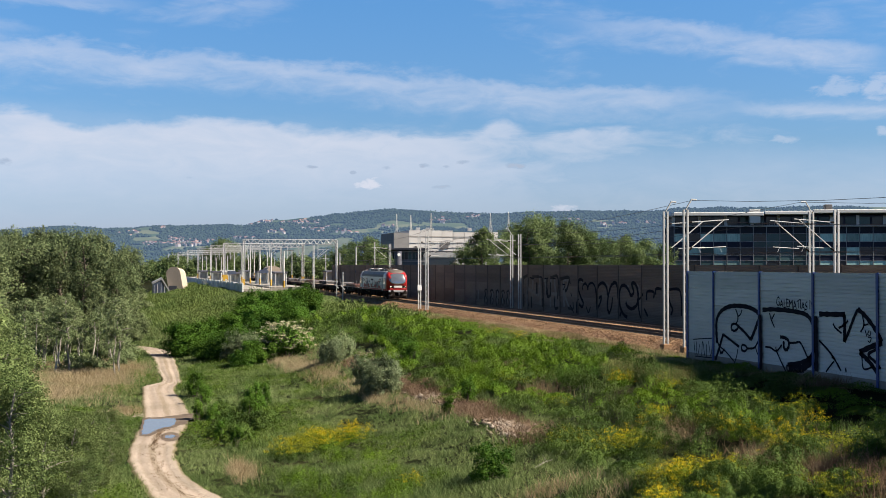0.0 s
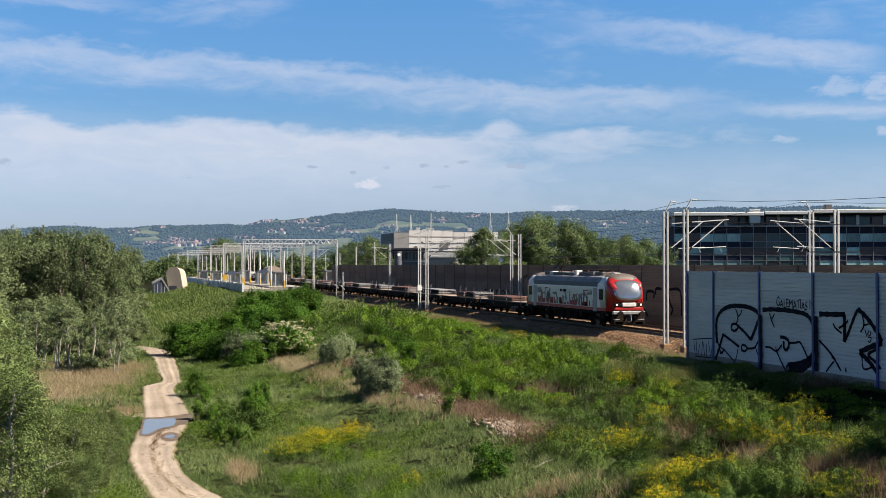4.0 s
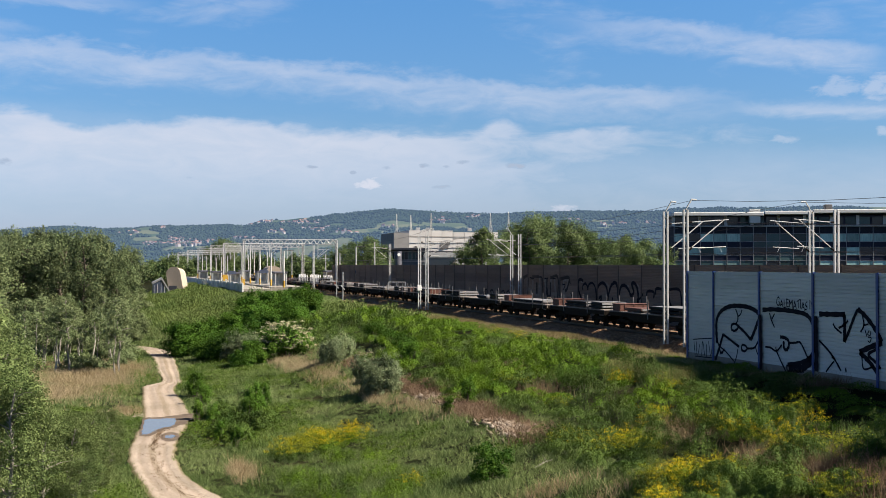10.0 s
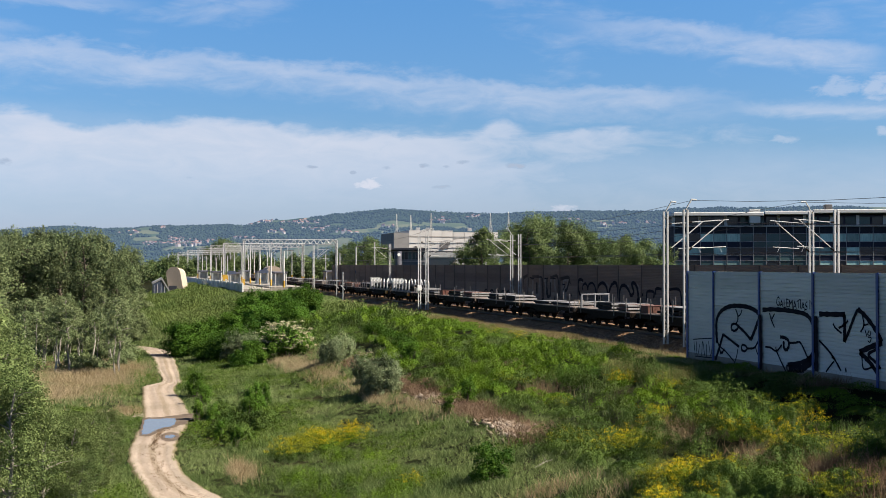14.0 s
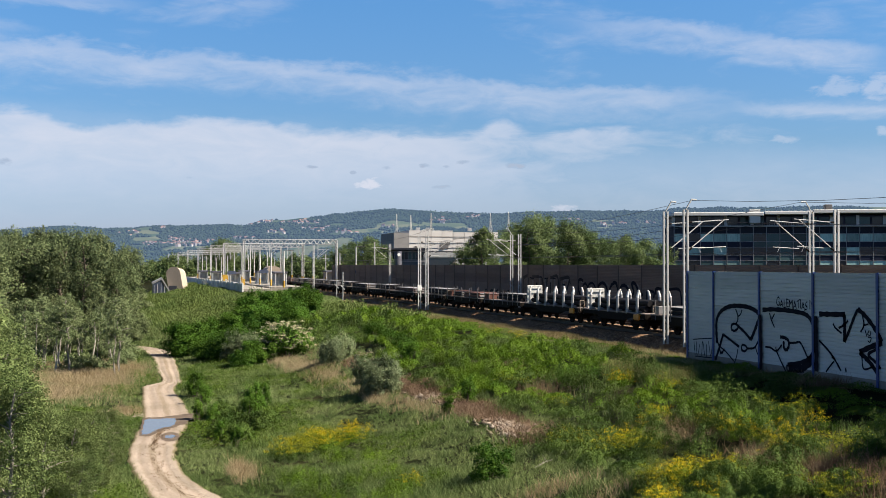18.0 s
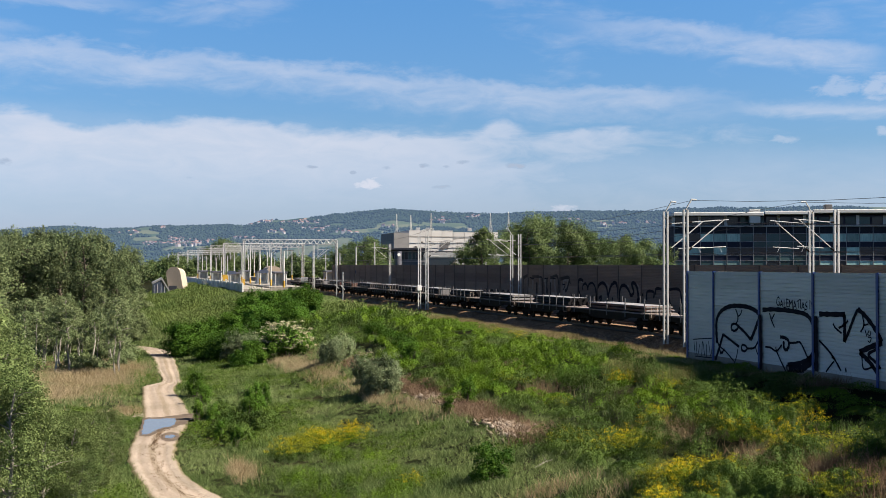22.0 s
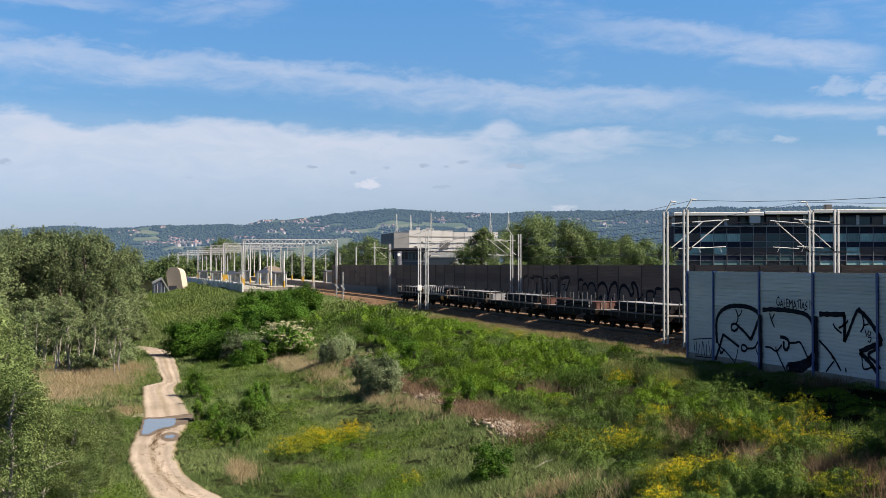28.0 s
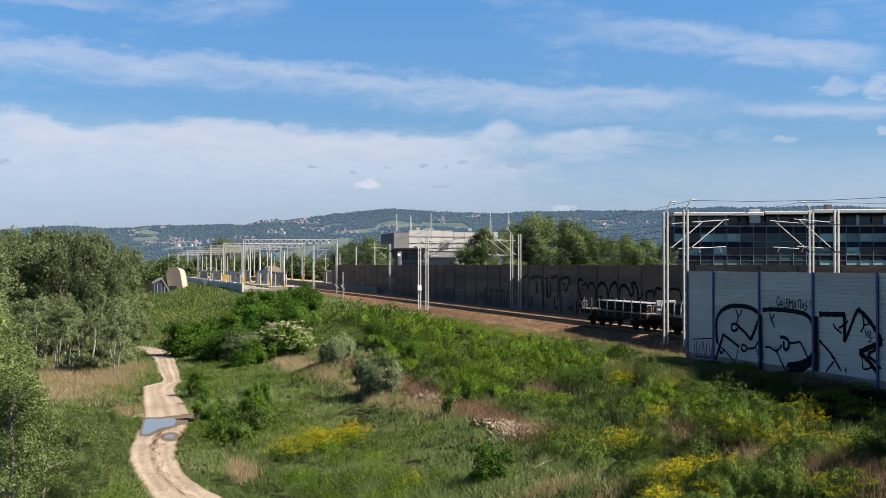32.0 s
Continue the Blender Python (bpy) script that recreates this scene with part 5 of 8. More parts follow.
def build_hills():
    pxs = np.concatenate([np.linspace(-1100, -130, 40), np.linspace(-120, 1690, 560), np.linspace(1700, 2700, 40)])
    ds = np.linspace(HILL_NEAR, HILL_FAR, 76)
    gp, gd = np.meshgrid(pxs, ds)
    gz = hill_z(gp, gd)
    k = (gp - 784) / 2100 * gd
    v = np.stack([EYE.x + FWD.x * gd + SIDE.x * k, EYE.y + FWD.y * gd + SIDE.y * k, gz], -1)
    w, h = len(pxs), len(ds)
    i = np.arange(w * h).reshape(h, w)
    q = np.stack([i[:-1, :-1], i[:-1, 1:], i[1:, 1:], i[1:, :-1]], -1)
    open_ = clearing(gp, gd, gz)
    field = (open_[:-1, :-1] + open_[1:, 1:]) / 2 > 0.45
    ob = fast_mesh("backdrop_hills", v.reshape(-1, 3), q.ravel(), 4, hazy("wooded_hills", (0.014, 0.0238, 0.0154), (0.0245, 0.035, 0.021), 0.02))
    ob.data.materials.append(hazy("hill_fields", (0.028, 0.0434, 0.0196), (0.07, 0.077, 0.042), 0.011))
    ob.data.polygons.foreach_set("material_index", field.ravel().astype(np.int32))
    ob.data.polygons.foreach_set("use_smooth", [True] * len(ob.data.polygons))
    tagged(ob, "hazy blue-green wooded hills with fields", "hills", kind="structure")
    # woods on the hills: many small pointed crowns
    rng = np.random.default_rng(31)
    n = 72000
    px, d = rng.uniform(-60, 1640, n), rng.uniform(HILL_NEAR, HILL_FAR, n)
    z = hill_z(px, d)
    keep = clearing(px, d, z) < rng.uniform(0.15, 0.6, n)
    px, d, z = px[keep], d[keep], z[keep]
    n = len(px)
    k = (px - 784) / 2100 * d
    c = np.stack([EYE.x + FWD.x * d + SIDE.x * k, EYE.y + FWD.y * d + SIDE.y * k, z + 2.0], 1)
    base = np.array([(1, 0, 0), (0, 1, 0), (-1, 0, 0), (0, -1, 0), (0, 0, 0.75), (0, 0, -0.6)], float)
    big = rng.uniform(0.7, 1.5, (n, 1, 1)) * np.array([4.6, 4.6, 4.4])
    near_top = np.clip((d - HILL_NEAR) / (HILL_FAR - HILL_NEAR), 0, 1)[:, None, None]
    big = big * np.where(near_top > 0.95, 0.6, 1.0)
    tv = c[:, None] + base[None] * big * rng.uniform(0.7, 1.3, (n, 6, 1)) + rng.normal(0, 0.8, (n, 6, 3))
    tri = np.array([0, 1, 4, 1, 2, 4, 2, 3, 4, 3, 0, 4, 1, 0, 5, 2, 1, 5, 3, 2, 5, 0, 3, 5])
    idx = (np.arange(n)[:, None] * 6 + tri[None]).ravel()
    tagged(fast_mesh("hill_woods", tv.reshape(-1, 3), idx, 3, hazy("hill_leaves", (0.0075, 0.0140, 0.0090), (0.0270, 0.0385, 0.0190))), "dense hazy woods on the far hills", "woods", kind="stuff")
    # villages: pale walls under red-brown roofs
    r = random.Random(5)
    walls, roofs = bmesh.new(), bmesh.new()
    for cx, cy, sx, sy, count in ((325, 430, 34, 5, 46), (270, 433, 22, 3, 14), (312, 424, 10, 2, 6), (285, 404, 7, 3, 5), (472, 394, 22, 3, 14), (535, 395, 30, 3, 22), (430, 423, 16, 2, 8), (560, 408, 28, 4, 14),
                                  (785, 392, 14, 4, 15), (838, 385, 10, 2, 8), (620, 411, 26, 4, 8), (690, 401, 20, 3, 6), (235, 413, 30, 4, 8), (930, 399, 24, 3, 6), (1080, 398, 36, 4, 10), (1140, 396, 20, 3, 8), (500, 411, 30, 3, 8), (1020, 392, 14, 2, 4)):
        for k in range(count):
            px, py = r.gauss(cx, sx * 0.6), r.gauss(cy, sy * 0.6)
            d = float(hill_bearing(px, py)) - 12
            p = away(px, 469, d)
            z = float(hill_z(np.array([px]), np.array([d]))[0])
            a, b, e, t = r.uniform(2.6, 5.5), r.uniform(2.4, 3.4), r.uniform(2.4, 4.4), r.uniform(0, math.pi)
            m = Matrix.Translation((p.x, p.y, z)) @ Matrix.Rotation(t, 4, "Z")
            box(walls, 0, 0, e / 2 + 1.5, 2 * a, 2 * b, e + 3, m=m)
            top = [roofs.verts.new(m @ Vector(co)) for co in ((-a - 0.5, -b - 0.5, e + 3), (a + 0.5, -b - 0.5, e + 3), (a + 0.5, b + 0.5, e + 3), (-a - 0.5, b + 0.5, e + 3), (-a, 0, e + 5.2), (a, 0, e + 5.2))]
            for f in ((0, 1, 5, 4), (2, 3, 4, 5), (1, 2, 5), (3, 0, 4), (3, 2, 1, 0)):
                roofs.faces.new([top[q] for q in f])
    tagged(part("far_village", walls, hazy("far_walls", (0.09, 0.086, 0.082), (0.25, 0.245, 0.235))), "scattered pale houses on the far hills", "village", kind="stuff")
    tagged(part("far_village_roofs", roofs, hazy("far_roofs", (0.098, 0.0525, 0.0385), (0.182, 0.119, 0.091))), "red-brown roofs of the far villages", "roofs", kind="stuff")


build_hills()


def build_office():
    """Long office block with dark glass bands."""
    b = empty("office_building")
    tagged(b, "modern office block with dark glass bands and pale roof", "building")
    p0, p1 = away(1193, 469, 300), away(1640, 469, 297)
    p0.z = p1.z = 0
    along = (p1 - p0).normalized()
    back = Vector((-along.y, along.x, 0))
    if back.y < 0:
        back = -back
    length = (p1 - p0).length
    m = Matrix((( along.x, back.x, 0, p0.x), (along.y, back.y, 0, p0.y), (0, 0, 1, 0), (0, 0, 0, 1)))
    b.matrix_basis = m
    bm = bmesh.new()
    box(bm, length / 2, 9.2, 6.6, length, 18, 15.6)
    part("wall", bm, M["dark_wall"], b)
    bm = bmesh.new()
    box(bm, length / 2, 10.2, 15.9, length - 1, 17, 3.0)
    part("top_storey", bm, M["spandrel"], b, "set-back dark top storey")
    for x0, x1, z in ((-0.4, 22.2, 17.45), (22.3, 34.2, 17.75), (34.3, length + 0.5, 18.1)):
        bm = bmesh.new()
        box(bm, (x0 + x1) / 2, 8.4, z, x1 - x0, 20.4, 0.85, 0.1)
        part("roof", bm, M["bright"], b, "thick pale roof slab")
    bm = bmesh.new()
    box(bm, 20.0, -0.7, 16.9, 2.6, 1.4, 3.6, 0.05)
    part("stair_head", bm, M["bright"], b, "white stair head")
    for x, s in ((58, 2.2), (70, 3.0), (74, 2.6), (40, 1.8)):
        bm = bmesh.new()
        box(bm, x, 6, 19.4, s, 2, 1.5, 0.1)
        part("roof_unit", bm, M["grey_steel"], b)
    pitch, storey = 3.3, 3.4
    rng = random.Random(21)
    protos = {}

    def place(name, key, x, z, w, h, y=-0.08):
        k = (name, key, w, h)
        if k not in protos:
            bm = bmesh.new()
            box(bm, 0, 0, 0, w, 0.1, h)
            protos[k] = part(name, bm, M[key], b)
            protos[k].matrix_basis = pose(x, y, z)
        else:
            again(name, protos[k], pose(x, y, z), b)

    panes = int(length / pitch)
    for k in range(5):
        z = 0.95 + k * storey
        for zz in (z - 0.62, z + 1.38):
            if k < 4:
                bm = bmesh.new()
                box(bm, length / 2, -0.16, zz, length, 0.12, 0.09)
                part("floor_band", bm, M["pale_steel"], b, "thin pale floor line")
        for j in range(panes):
            x = (j + 0.5) * pitch
            mid = 20 < x < 34
            if k == 4:
                place("window", "glass" if rng.random() < 0.7 else "green_glass", x, 15.85, pitch - 0.5, 2.0, 1.6)
                continue
            r = rng.random()
            if mid:
                key = "green_glass" if r < 0.7 else "glass"
            elif x > 36:
                key = "blind_glass" if r < 0.8 else ("green_glass" if r < 0.85 else "glass")
            else:
                key = "blind_glass" if r < 0.45 else ("green_glass" if r < 0.85 else "glass")
            place("window", key, x, z + 0.38, pitch - 0.2, 1.9)
            if mid:
                place("lower_window", "green_glass", x, z - 1.32, pitch - 0.2, 1.3)
            else:
                place("spandrel", "spandrel", x, z - 1.32, pitch - 0.2, 1.3)
    for j in range(panes + 1):
        place("mullion", "pale_steel", j * pitch, 7.0, 0.13, 14.6, -0.2)
    # pale piers of the top storey and the terrace edge
    for j in range(0, panes + 1, 2):
        place("pier", "bright", j * pitch, 15.9, 0.75, 2.6, 1.4)
    bm = bmesh.new()
    box(bm, length / 2, -0.2, 14.45, length, 0.9, 0.28, 0.03)
    part("cornice", bm, M["white"], b)
    for j in range(24):
        place("rail_post", "pale_steel", 22 + j * 0.6, 15.0, 0.06, 0.9, -0.5)


build_office()


M["pale_panel"] = surface("pale_wall_panel", (0.47, 0.455, 0.445), (0.36, 0.345, 0.335), 0.7, 0, 0.15, 3, 0.8, 0.1)
# grey that carries the shade of the hall's pale end wall
M["end_shade"] = surface("end_wall_shade_grey", (0.20, 0.195, 0.195), (0.15, 0.145, 0.145), 0.75, 0, 0.3, 6)
M["slate"] = surface("grey_blue_cladding", (0.091, 0.112, 0.14), (0.14, 0.154, 0.168), 0.7, 0, 0.4, 6)


def build_works():
    """White industrial hall with a dark end and a lower front."""
    b = empty("factory_hall")
    tagged(b, "white industrial hall with a shaded end wall", "building")
    d = 480.0
    s = d / 2100
    o = away(725, 469, d)
    o.z = 0
    b.matrix_basis = Matrix(((SIDE.x, FWD.x, 0, o.x), (SIDE.y, FWD.y, 0, o.y), (0, 0, 1, 0), (0, 0, 0, 1))) @ pose(0, 0, 0, 0, 0, 13)
    bm = bmesh.new()
    box(bm, 82 * s, 17, 4.0, 164 * s, 30, 12.5)
    part("wall", bm, M["white"], b)
    for x0, x1, top in ((0, 80, 18.8), (80.4, 164, 18.2)):
        for k in range(4):
            for r in range(3):
                xa, xb = (x0 + (x1 - x0) * k / 4) * s, (x0 + (x1 - x0) * (k + 1) / 4) * s - 0.12
                za = 10.3 + (top - 10.3) * r / 3
                bm = bmesh.new()
                box(bm, (xa + xb) / 2, 17 - r * 0.02, za + (top - 10.3) / 6 - 0.06, xb - xa, 32, (top - 10.3) / 3 - 0.12)
                part("wall_panel", bm, M["pale_panel"], b)
    bm = bmesh.new()
    box(bm, -14 * s, 16, 8.0, 28 * s - 0.2, 30, 19.5)
    part("side_wall", bm, M["end_shade"], b, "pale end wall with its shade put into a grey colour")
    for x, z, ww, hh in ((64, 12.2, 3.4, 1.9), (70, 13.4, 2.0, 1.1), (59, 11.2, 1.6, 0.8), (110, 13.2, 1.4, 0.9), (118, 13.2, 1.4, 0.9), (12, 12.0, 1.0, 0.6)):
        bm = bmesh.new()
        box(bm, x * s, 0.92, z, ww, 0.25, hh)
        part("window", bm, M["grey_steel"], b)
    for z in (11.6, 13.6, 16.2):
        bm = bmesh.new()
        box(bm, 60 * s, 0.90, z, 118 * s, 0.12, 0.14)
        part("wall_seam", bm, M["concrete"], b)
    bm = bmesh.new()
    box(bm, 30 * s, -0.2, 9.8, 130 * s, 0.5, 0.7)
    part("canopy", bm, M["dark_wall"], b)
    for x in (22, 40, 118):
        bm = bmesh.new()
        box(bm, x * s, 8, 19.4, 1.5, 1.5, 1.3, 0.1)
        part("roof_unit", bm, M["pale_steel"], b)
    low = empty("low_building")
    tagged(low, "low beige building with a pale flat roof", "building")
    d = 380.0
    s = d / 2100
    o = away(757, 469, d)
    low.matrix_basis = Matrix(((SIDE.x, FWD.x, 0, o.x), (SIDE.y, FWD.y, 0, o.y), (0, 0, 1, 0), (0, 0, 0, 1)))
    bm = bmesh.new()
    box(bm, 25 * s, 5, 3.0, 50 * s, 9, 8)
    part("wall", bm, M["beige"], low)
    bm = bmesh.new()
    box(bm, 25 * s, 5, 7.8, 60 * s, 10, 1.6, 0.1)
    part("roof", bm, M["white"], low)
    shed = empty("warehouse")
    tagged(shed, "grey-blue warehouse with a wide flat roof", "building")
    o = away(650, 469, 395)
    shed.matrix_basis = Matrix(((SIDE.x, FWD.x, 0, o.x), (SIDE.y, FWD.y, 0, o.y), (0, 0, 1, 0), (0, 0, 0, 1)))
    s = 395 / 2100
    bm = bmesh.new()
    box(bm, 50 * s, 8, 3.0, 105 * s, 14, 8.4)
    part("wall", bm, M["slate"], shed)
    bm = bmesh.new()
    box(bm, 48 * s, 6, 9.9, 122 * s, 19, 0.7, 0.1)
    part("roof", bm, M["dark_wall"], shed, "dark thin roof slab")
    for k in range(15):
        bm = bmesh.new()
        box(bm, (2 + k * 7.0) * s, 0.85, 7.6, 0.18, 0.2, 3.4)
        part("mullion", bm, M["pale_steel"], shed)
    for k in range(14):
        bm = bmesh.new()
        box(bm, (5.5 + k * 7.0) * s, 0.95, 7.7, 6.0 * s, 0.1, 2.5)
        part("window", bm, M["green_glass" if k % 3 else "glass"], shed)
    for z in (5.9, 9.2):
        bm = bmesh.new()
        box(bm, 52 * s, 0.8, z, 100 * s, 0.3, 0.35)
        part("floor_band", bm, M["roof"], shed)
    tower = empty("round_tower", pose(*(away(704, 469, 388).xy), 0))
    tagged(tower, "dark blue round stair tower with a pale disc", "tower")
    bm = bmesh.new()
    rod(bm, (0, 0, -4), (0, 0, 9.2), 1.25, 20)
    part("shaft", bm, M["navy_roof"], tower)
    bm = bmesh.new()
    rod(bm, (0.1, -1.2, 8.0), (0.1, -1.32, 8.0), 0.55, 16)
    part("disc", bm, M["bright"], tower, "round pale disc")
    # lattice aerials on the ridge
    for px, top, foot in ((702, 379, 412), (727, 381, 410), (763, 378, 410), (868, 378, 408), (900, 375, 408)):
        a = empty("radio_mast")
        tagged(a, "slender white lattice radio mast", "mast", "radio masts")
        d = 620.0
        p, q = away(px, foot, d), away(px, top, d)
        a.matrix_basis = pose(p.x, p.y, -1.0)
        bm = bmesh.new()
        hh = q.z + 1
        for dx in (-1, 1):
            for dy in (-1, 1):
                rod(bm, (dx * 1.1, dy * 1.1, 0), (dx * 0.12, dy * 0.12, hh), 0.09, 4)
        for k in range(9):
            z0, z1 = hh * k / 9, hh * (k + 1) / 9
            w0, w1 = 1.1 - 0.98 * k / 9, 1.1 - 0.98 * (k + 1) / 9
            rod(bm, (-w0, -w0, z0), (w1, -w1, z1), 0.06, 4)
            rod(bm, (w0, -w0, z0), (-w1, -w1, z1), 0.06, 4)
        part("lattice", bm, M["galv"], a)
        for sx in (-1, 1):
            bm = bmesh.new()
            rod(bm, (0, 0, hh * 0.85), (sx * 4.5, 0, hh * 0.45), 0.06, 4)
            part("guy_wire", bm, M["galv"], a)


build_works()
# ---- plants ----
M["pale_stem"] = surface("pale_stem", (0.34, 0.32, 0.275), (0.22, 0.20, 0.165), 0.9, 0, 2, 12, 0.6, 0.4)
M["rubble"] = leafy("rubble_stone", (0.098, 0.07, 0.049), (0.252, 0.217, 0.182), 0.0, 0.95, 1.0)


def make_weed(name, seed, height, spread, stalks, per, leaf, label, flowers=None, material=None):
    """Upright tangled stalks with narrow leaves, with or without flower heads."""
    rng = np.random.default_rng(seed)
    w = empty(name)
    an, r = rng.uniform(0, math.tau, stalks), spread * np.sqrt(rng.uniform(0, 1, stalks))
    x0, y0 = np.cos(an) * r, np.sin(an) * r
    h = height * rng.uniform(0.5, 1.1, stalks) * (1 - 0.35 * (r / spread) ** 2)
    lx, ly = rng.normal(0, 0.22, stalks), rng.normal(0, 0.22, stalks)
    f = rng.uniform(0.1, 1.0, (stalks, per))
    j = rng.normal(0, 0.06, (stalks, per, 2))
    pts = np.stack([x0[:, None] + lx[:, None] * f * h[:, None] + j[..., 0], y0[:, None] + ly[:, None] * f * h[:, None] + j[..., 1], f * h[:, None]], -1).reshape(-1, 3)
    leaf_mesh("foliage", rng, pts, leaf, material or L_WEED, w, 1.2, 0.38, pts * np.array([1, 1, 0.3]) / spread * 0.7 + np.array([0, 0, 0.5]))
    if flowers:
        fm, count, size = flowers
        k = rng.integers(0, stalks, count)
        ff = rng.uniform(0.86, 1.06, count)
        pts = np.stack([x0[k] + lx[k] * ff * h[k] + rng.normal(0, 0.07, count), y0[k] + ly[k] * ff * h[k] + rng.normal(0, 0.07, count), ff * h[k]], -1)
        leaf_mesh("blossom", rng, pts, size, fm, w, 0.8, 0.9)["kind"] = "stuff"
    tagged(w, label, "weed")
    return w


def leaf_tris(rng, pts, size, up=0.35, slim=0.5, out=None, loose=0.55):
    """Small three-cornered leaves at pts, turned at random."""
    n = len(pts)
    a = rng.normal(size=(n, 3))
    a[:, 2] = np.abs(a[:, 2]) * (0.6 + up) if up > 1 else a[:, 2] * 0.7
    a /= np.linalg.norm(a, axis=1, keepdims=True)
    if out is None:
        h = rng.normal(size=(n, 3))
        h[:, 2] += up * 2
    else:
        # leaves turn their faces outward and up
        h = out + rng.normal(size=(n, 3)) * loose
        h /= np.linalg.norm(h, axis=1, keepdims=True) + 1e-9
        a -= h * np.sum(a * h, axis=1, keepdims=True)
        a /= np.linalg.norm(a, axis=1, keepdims=True) + 1e-9
    b = np.cross(a, h)
    b /= np.linalg.norm(b, axis=1, keepdims=True) + 1e-9
    s = size * rng.uniform(0.6, 1.4, (n, 1))
    v = np.empty((n, 3, 3))
    v[:, 0], v[:, 1], v[:, 2] = pts + a * s * 1.3, pts - a * s * 0.6 + b * s * slim, pts - a * s * 0.6 - b * s * slim
    return v.reshape(-1, 3)


def cloud_points(rng, centres, radii, per, sub=8, turned=None):
    """Points in loose sprays gathered round clump centres, with gaps between the sprays."""
    out = []
    for c, r, n in zip(centres, radii, per):
        k = max(1, min(sub, n // 5))
        d = rng.normal(size=(k, 3))
        d /= np.linalg.norm(d, axis=1, keepdims=True)
        at = c + d * r * (rng.uniform(0.15, 1.0, (k, 1)) ** 0.5)
        which = rng.integers(0, k, n)
        q = rng.normal(size=(n, 3))
        q *= np.array([0.30, 0.30, 0.24]) * r * rng.uniform(0.55, 1.25, (k, 1))[which]
        out.append(at[which] + q)
        if turned is not None:
            o = at[which] + q - c
            turned.append(o / (np.linalg.norm(o, axis=1, keepdims=True) + 1e-9))
    return np.concatenate(out)


def leaf_mesh(name, rng, pts, size, material, parent, up=0.35, slim=0.75, out=None):
    v = leaf_tris(rng, pts, size, up, slim, out)
    return fast_mesh(name, v, np.arange(len(v)), 3, material, parent)


def tube(bm, pts, radii, seg=6):
    """A bent tapering limb through pts; gives back its rings."""
    rings = []
    for i, (p, r) in enumerate(zip(pts, radii)):
        d = (Vector(pts[min(i + 1, len(pts) - 1)]) - Vector(pts[max(i - 1, 0)])).normalized()
        q = d.to_track_quat("Z", "Y")
        rings.append([bm.verts.new(Vector(p) + q @ Vector((math.cos(t / seg * math.tau) * r, math.sin(t / seg * math.tau) * r, 0))) for t in range(seg)])
    for a, b in zip(rings, rings[1:]):
        for t in range(seg):
            bm.faces.new((a[t], a[(t + 1) % seg], b[(t + 1) % seg], b[t]))
    return rings


def make_tree(name, seed, height, spread, leaves, leaf, material, bark, label, low=0.25, category="tree", clumps=26, lean=0.0):
    rng = np.random.default_rng(seed)
    tree = empty(name)
    bm = bmesh.new()
    p = Vector((0, 0, -0.2))
    r = height * 0.016 + 0.03
    knots = [p.copy()]
    radii = [r]
    for k in range(5):
        p = Vector((rng.normal(0, 0.03 * height) + lean * height / 5, rng.normal(0, 0.03 * height), height * 0.19)) + p
        r *= 0.78
        knots.append(p.copy()), radii.append(r)
    stem = tube(bm, knots, radii, 7)
    cs, rs = [], []
    for k in range(clumps):
        f = low + (1 - low) * rng.uniform(0, 1) ** 0.8
        at = f * 5
        i = min(4, int(at))
        base = knots[i].lerp(knots[i + 1], at - i)
        an = rng.uniform(0, math.tau)
        w = spread * (0.25 + 0.95 * math.sin(math.pi * min(1, max(0.08, (f - low * 0.6) / (1.06 - low * 0.6)))) ** 0.8) * rng.uniform(0.35, 1.0)
        tip = base + Vector((math.cos(an) * w, math.sin(an) * w, rng.uniform(0.0, 0.1) * height))
        if k % 2 == 0:
            r0 = 0.022 * height * (1.05 - f) * 0.5 + 0.015
            limb = tube(bm, [base, base.lerp(tip, 0.5) + Vector((0, 0, 0.015 * height)), base.lerp(tip, 0.88)], [r0, r0 * 0.6, 0.01], 5)
            bm.faces.new((limb[0][0], limb[0][1], stem[i][k % 7]))
        cs.append(np.array(tip))
        s = spread * rng.uniform(0.22, 0.42)
        rs.append(np.array([s, s, s * rng.uniform(0.8, 1.5)]))
    part("trunk", bm, bark, tree)
    wsum = sum(x[0] ** 2 for x in rs)
    per = [max(8, int(leaves * x[0] ** 2 / wsum)) for x in rs]
    dirs = []
    pts = cloud_points(rng, cs, rs, per, turned=dirs)
    side = pts * np.array([1, 1, 0]) / spread
    leaf_mesh("crown", rng, pts, leaf, material, tree, out=np.concatenate(dirs) * 0.6 + side * 0.5 + np.array([0, 0, 0.3]))
    tagged(tree, label, category)
    return tree


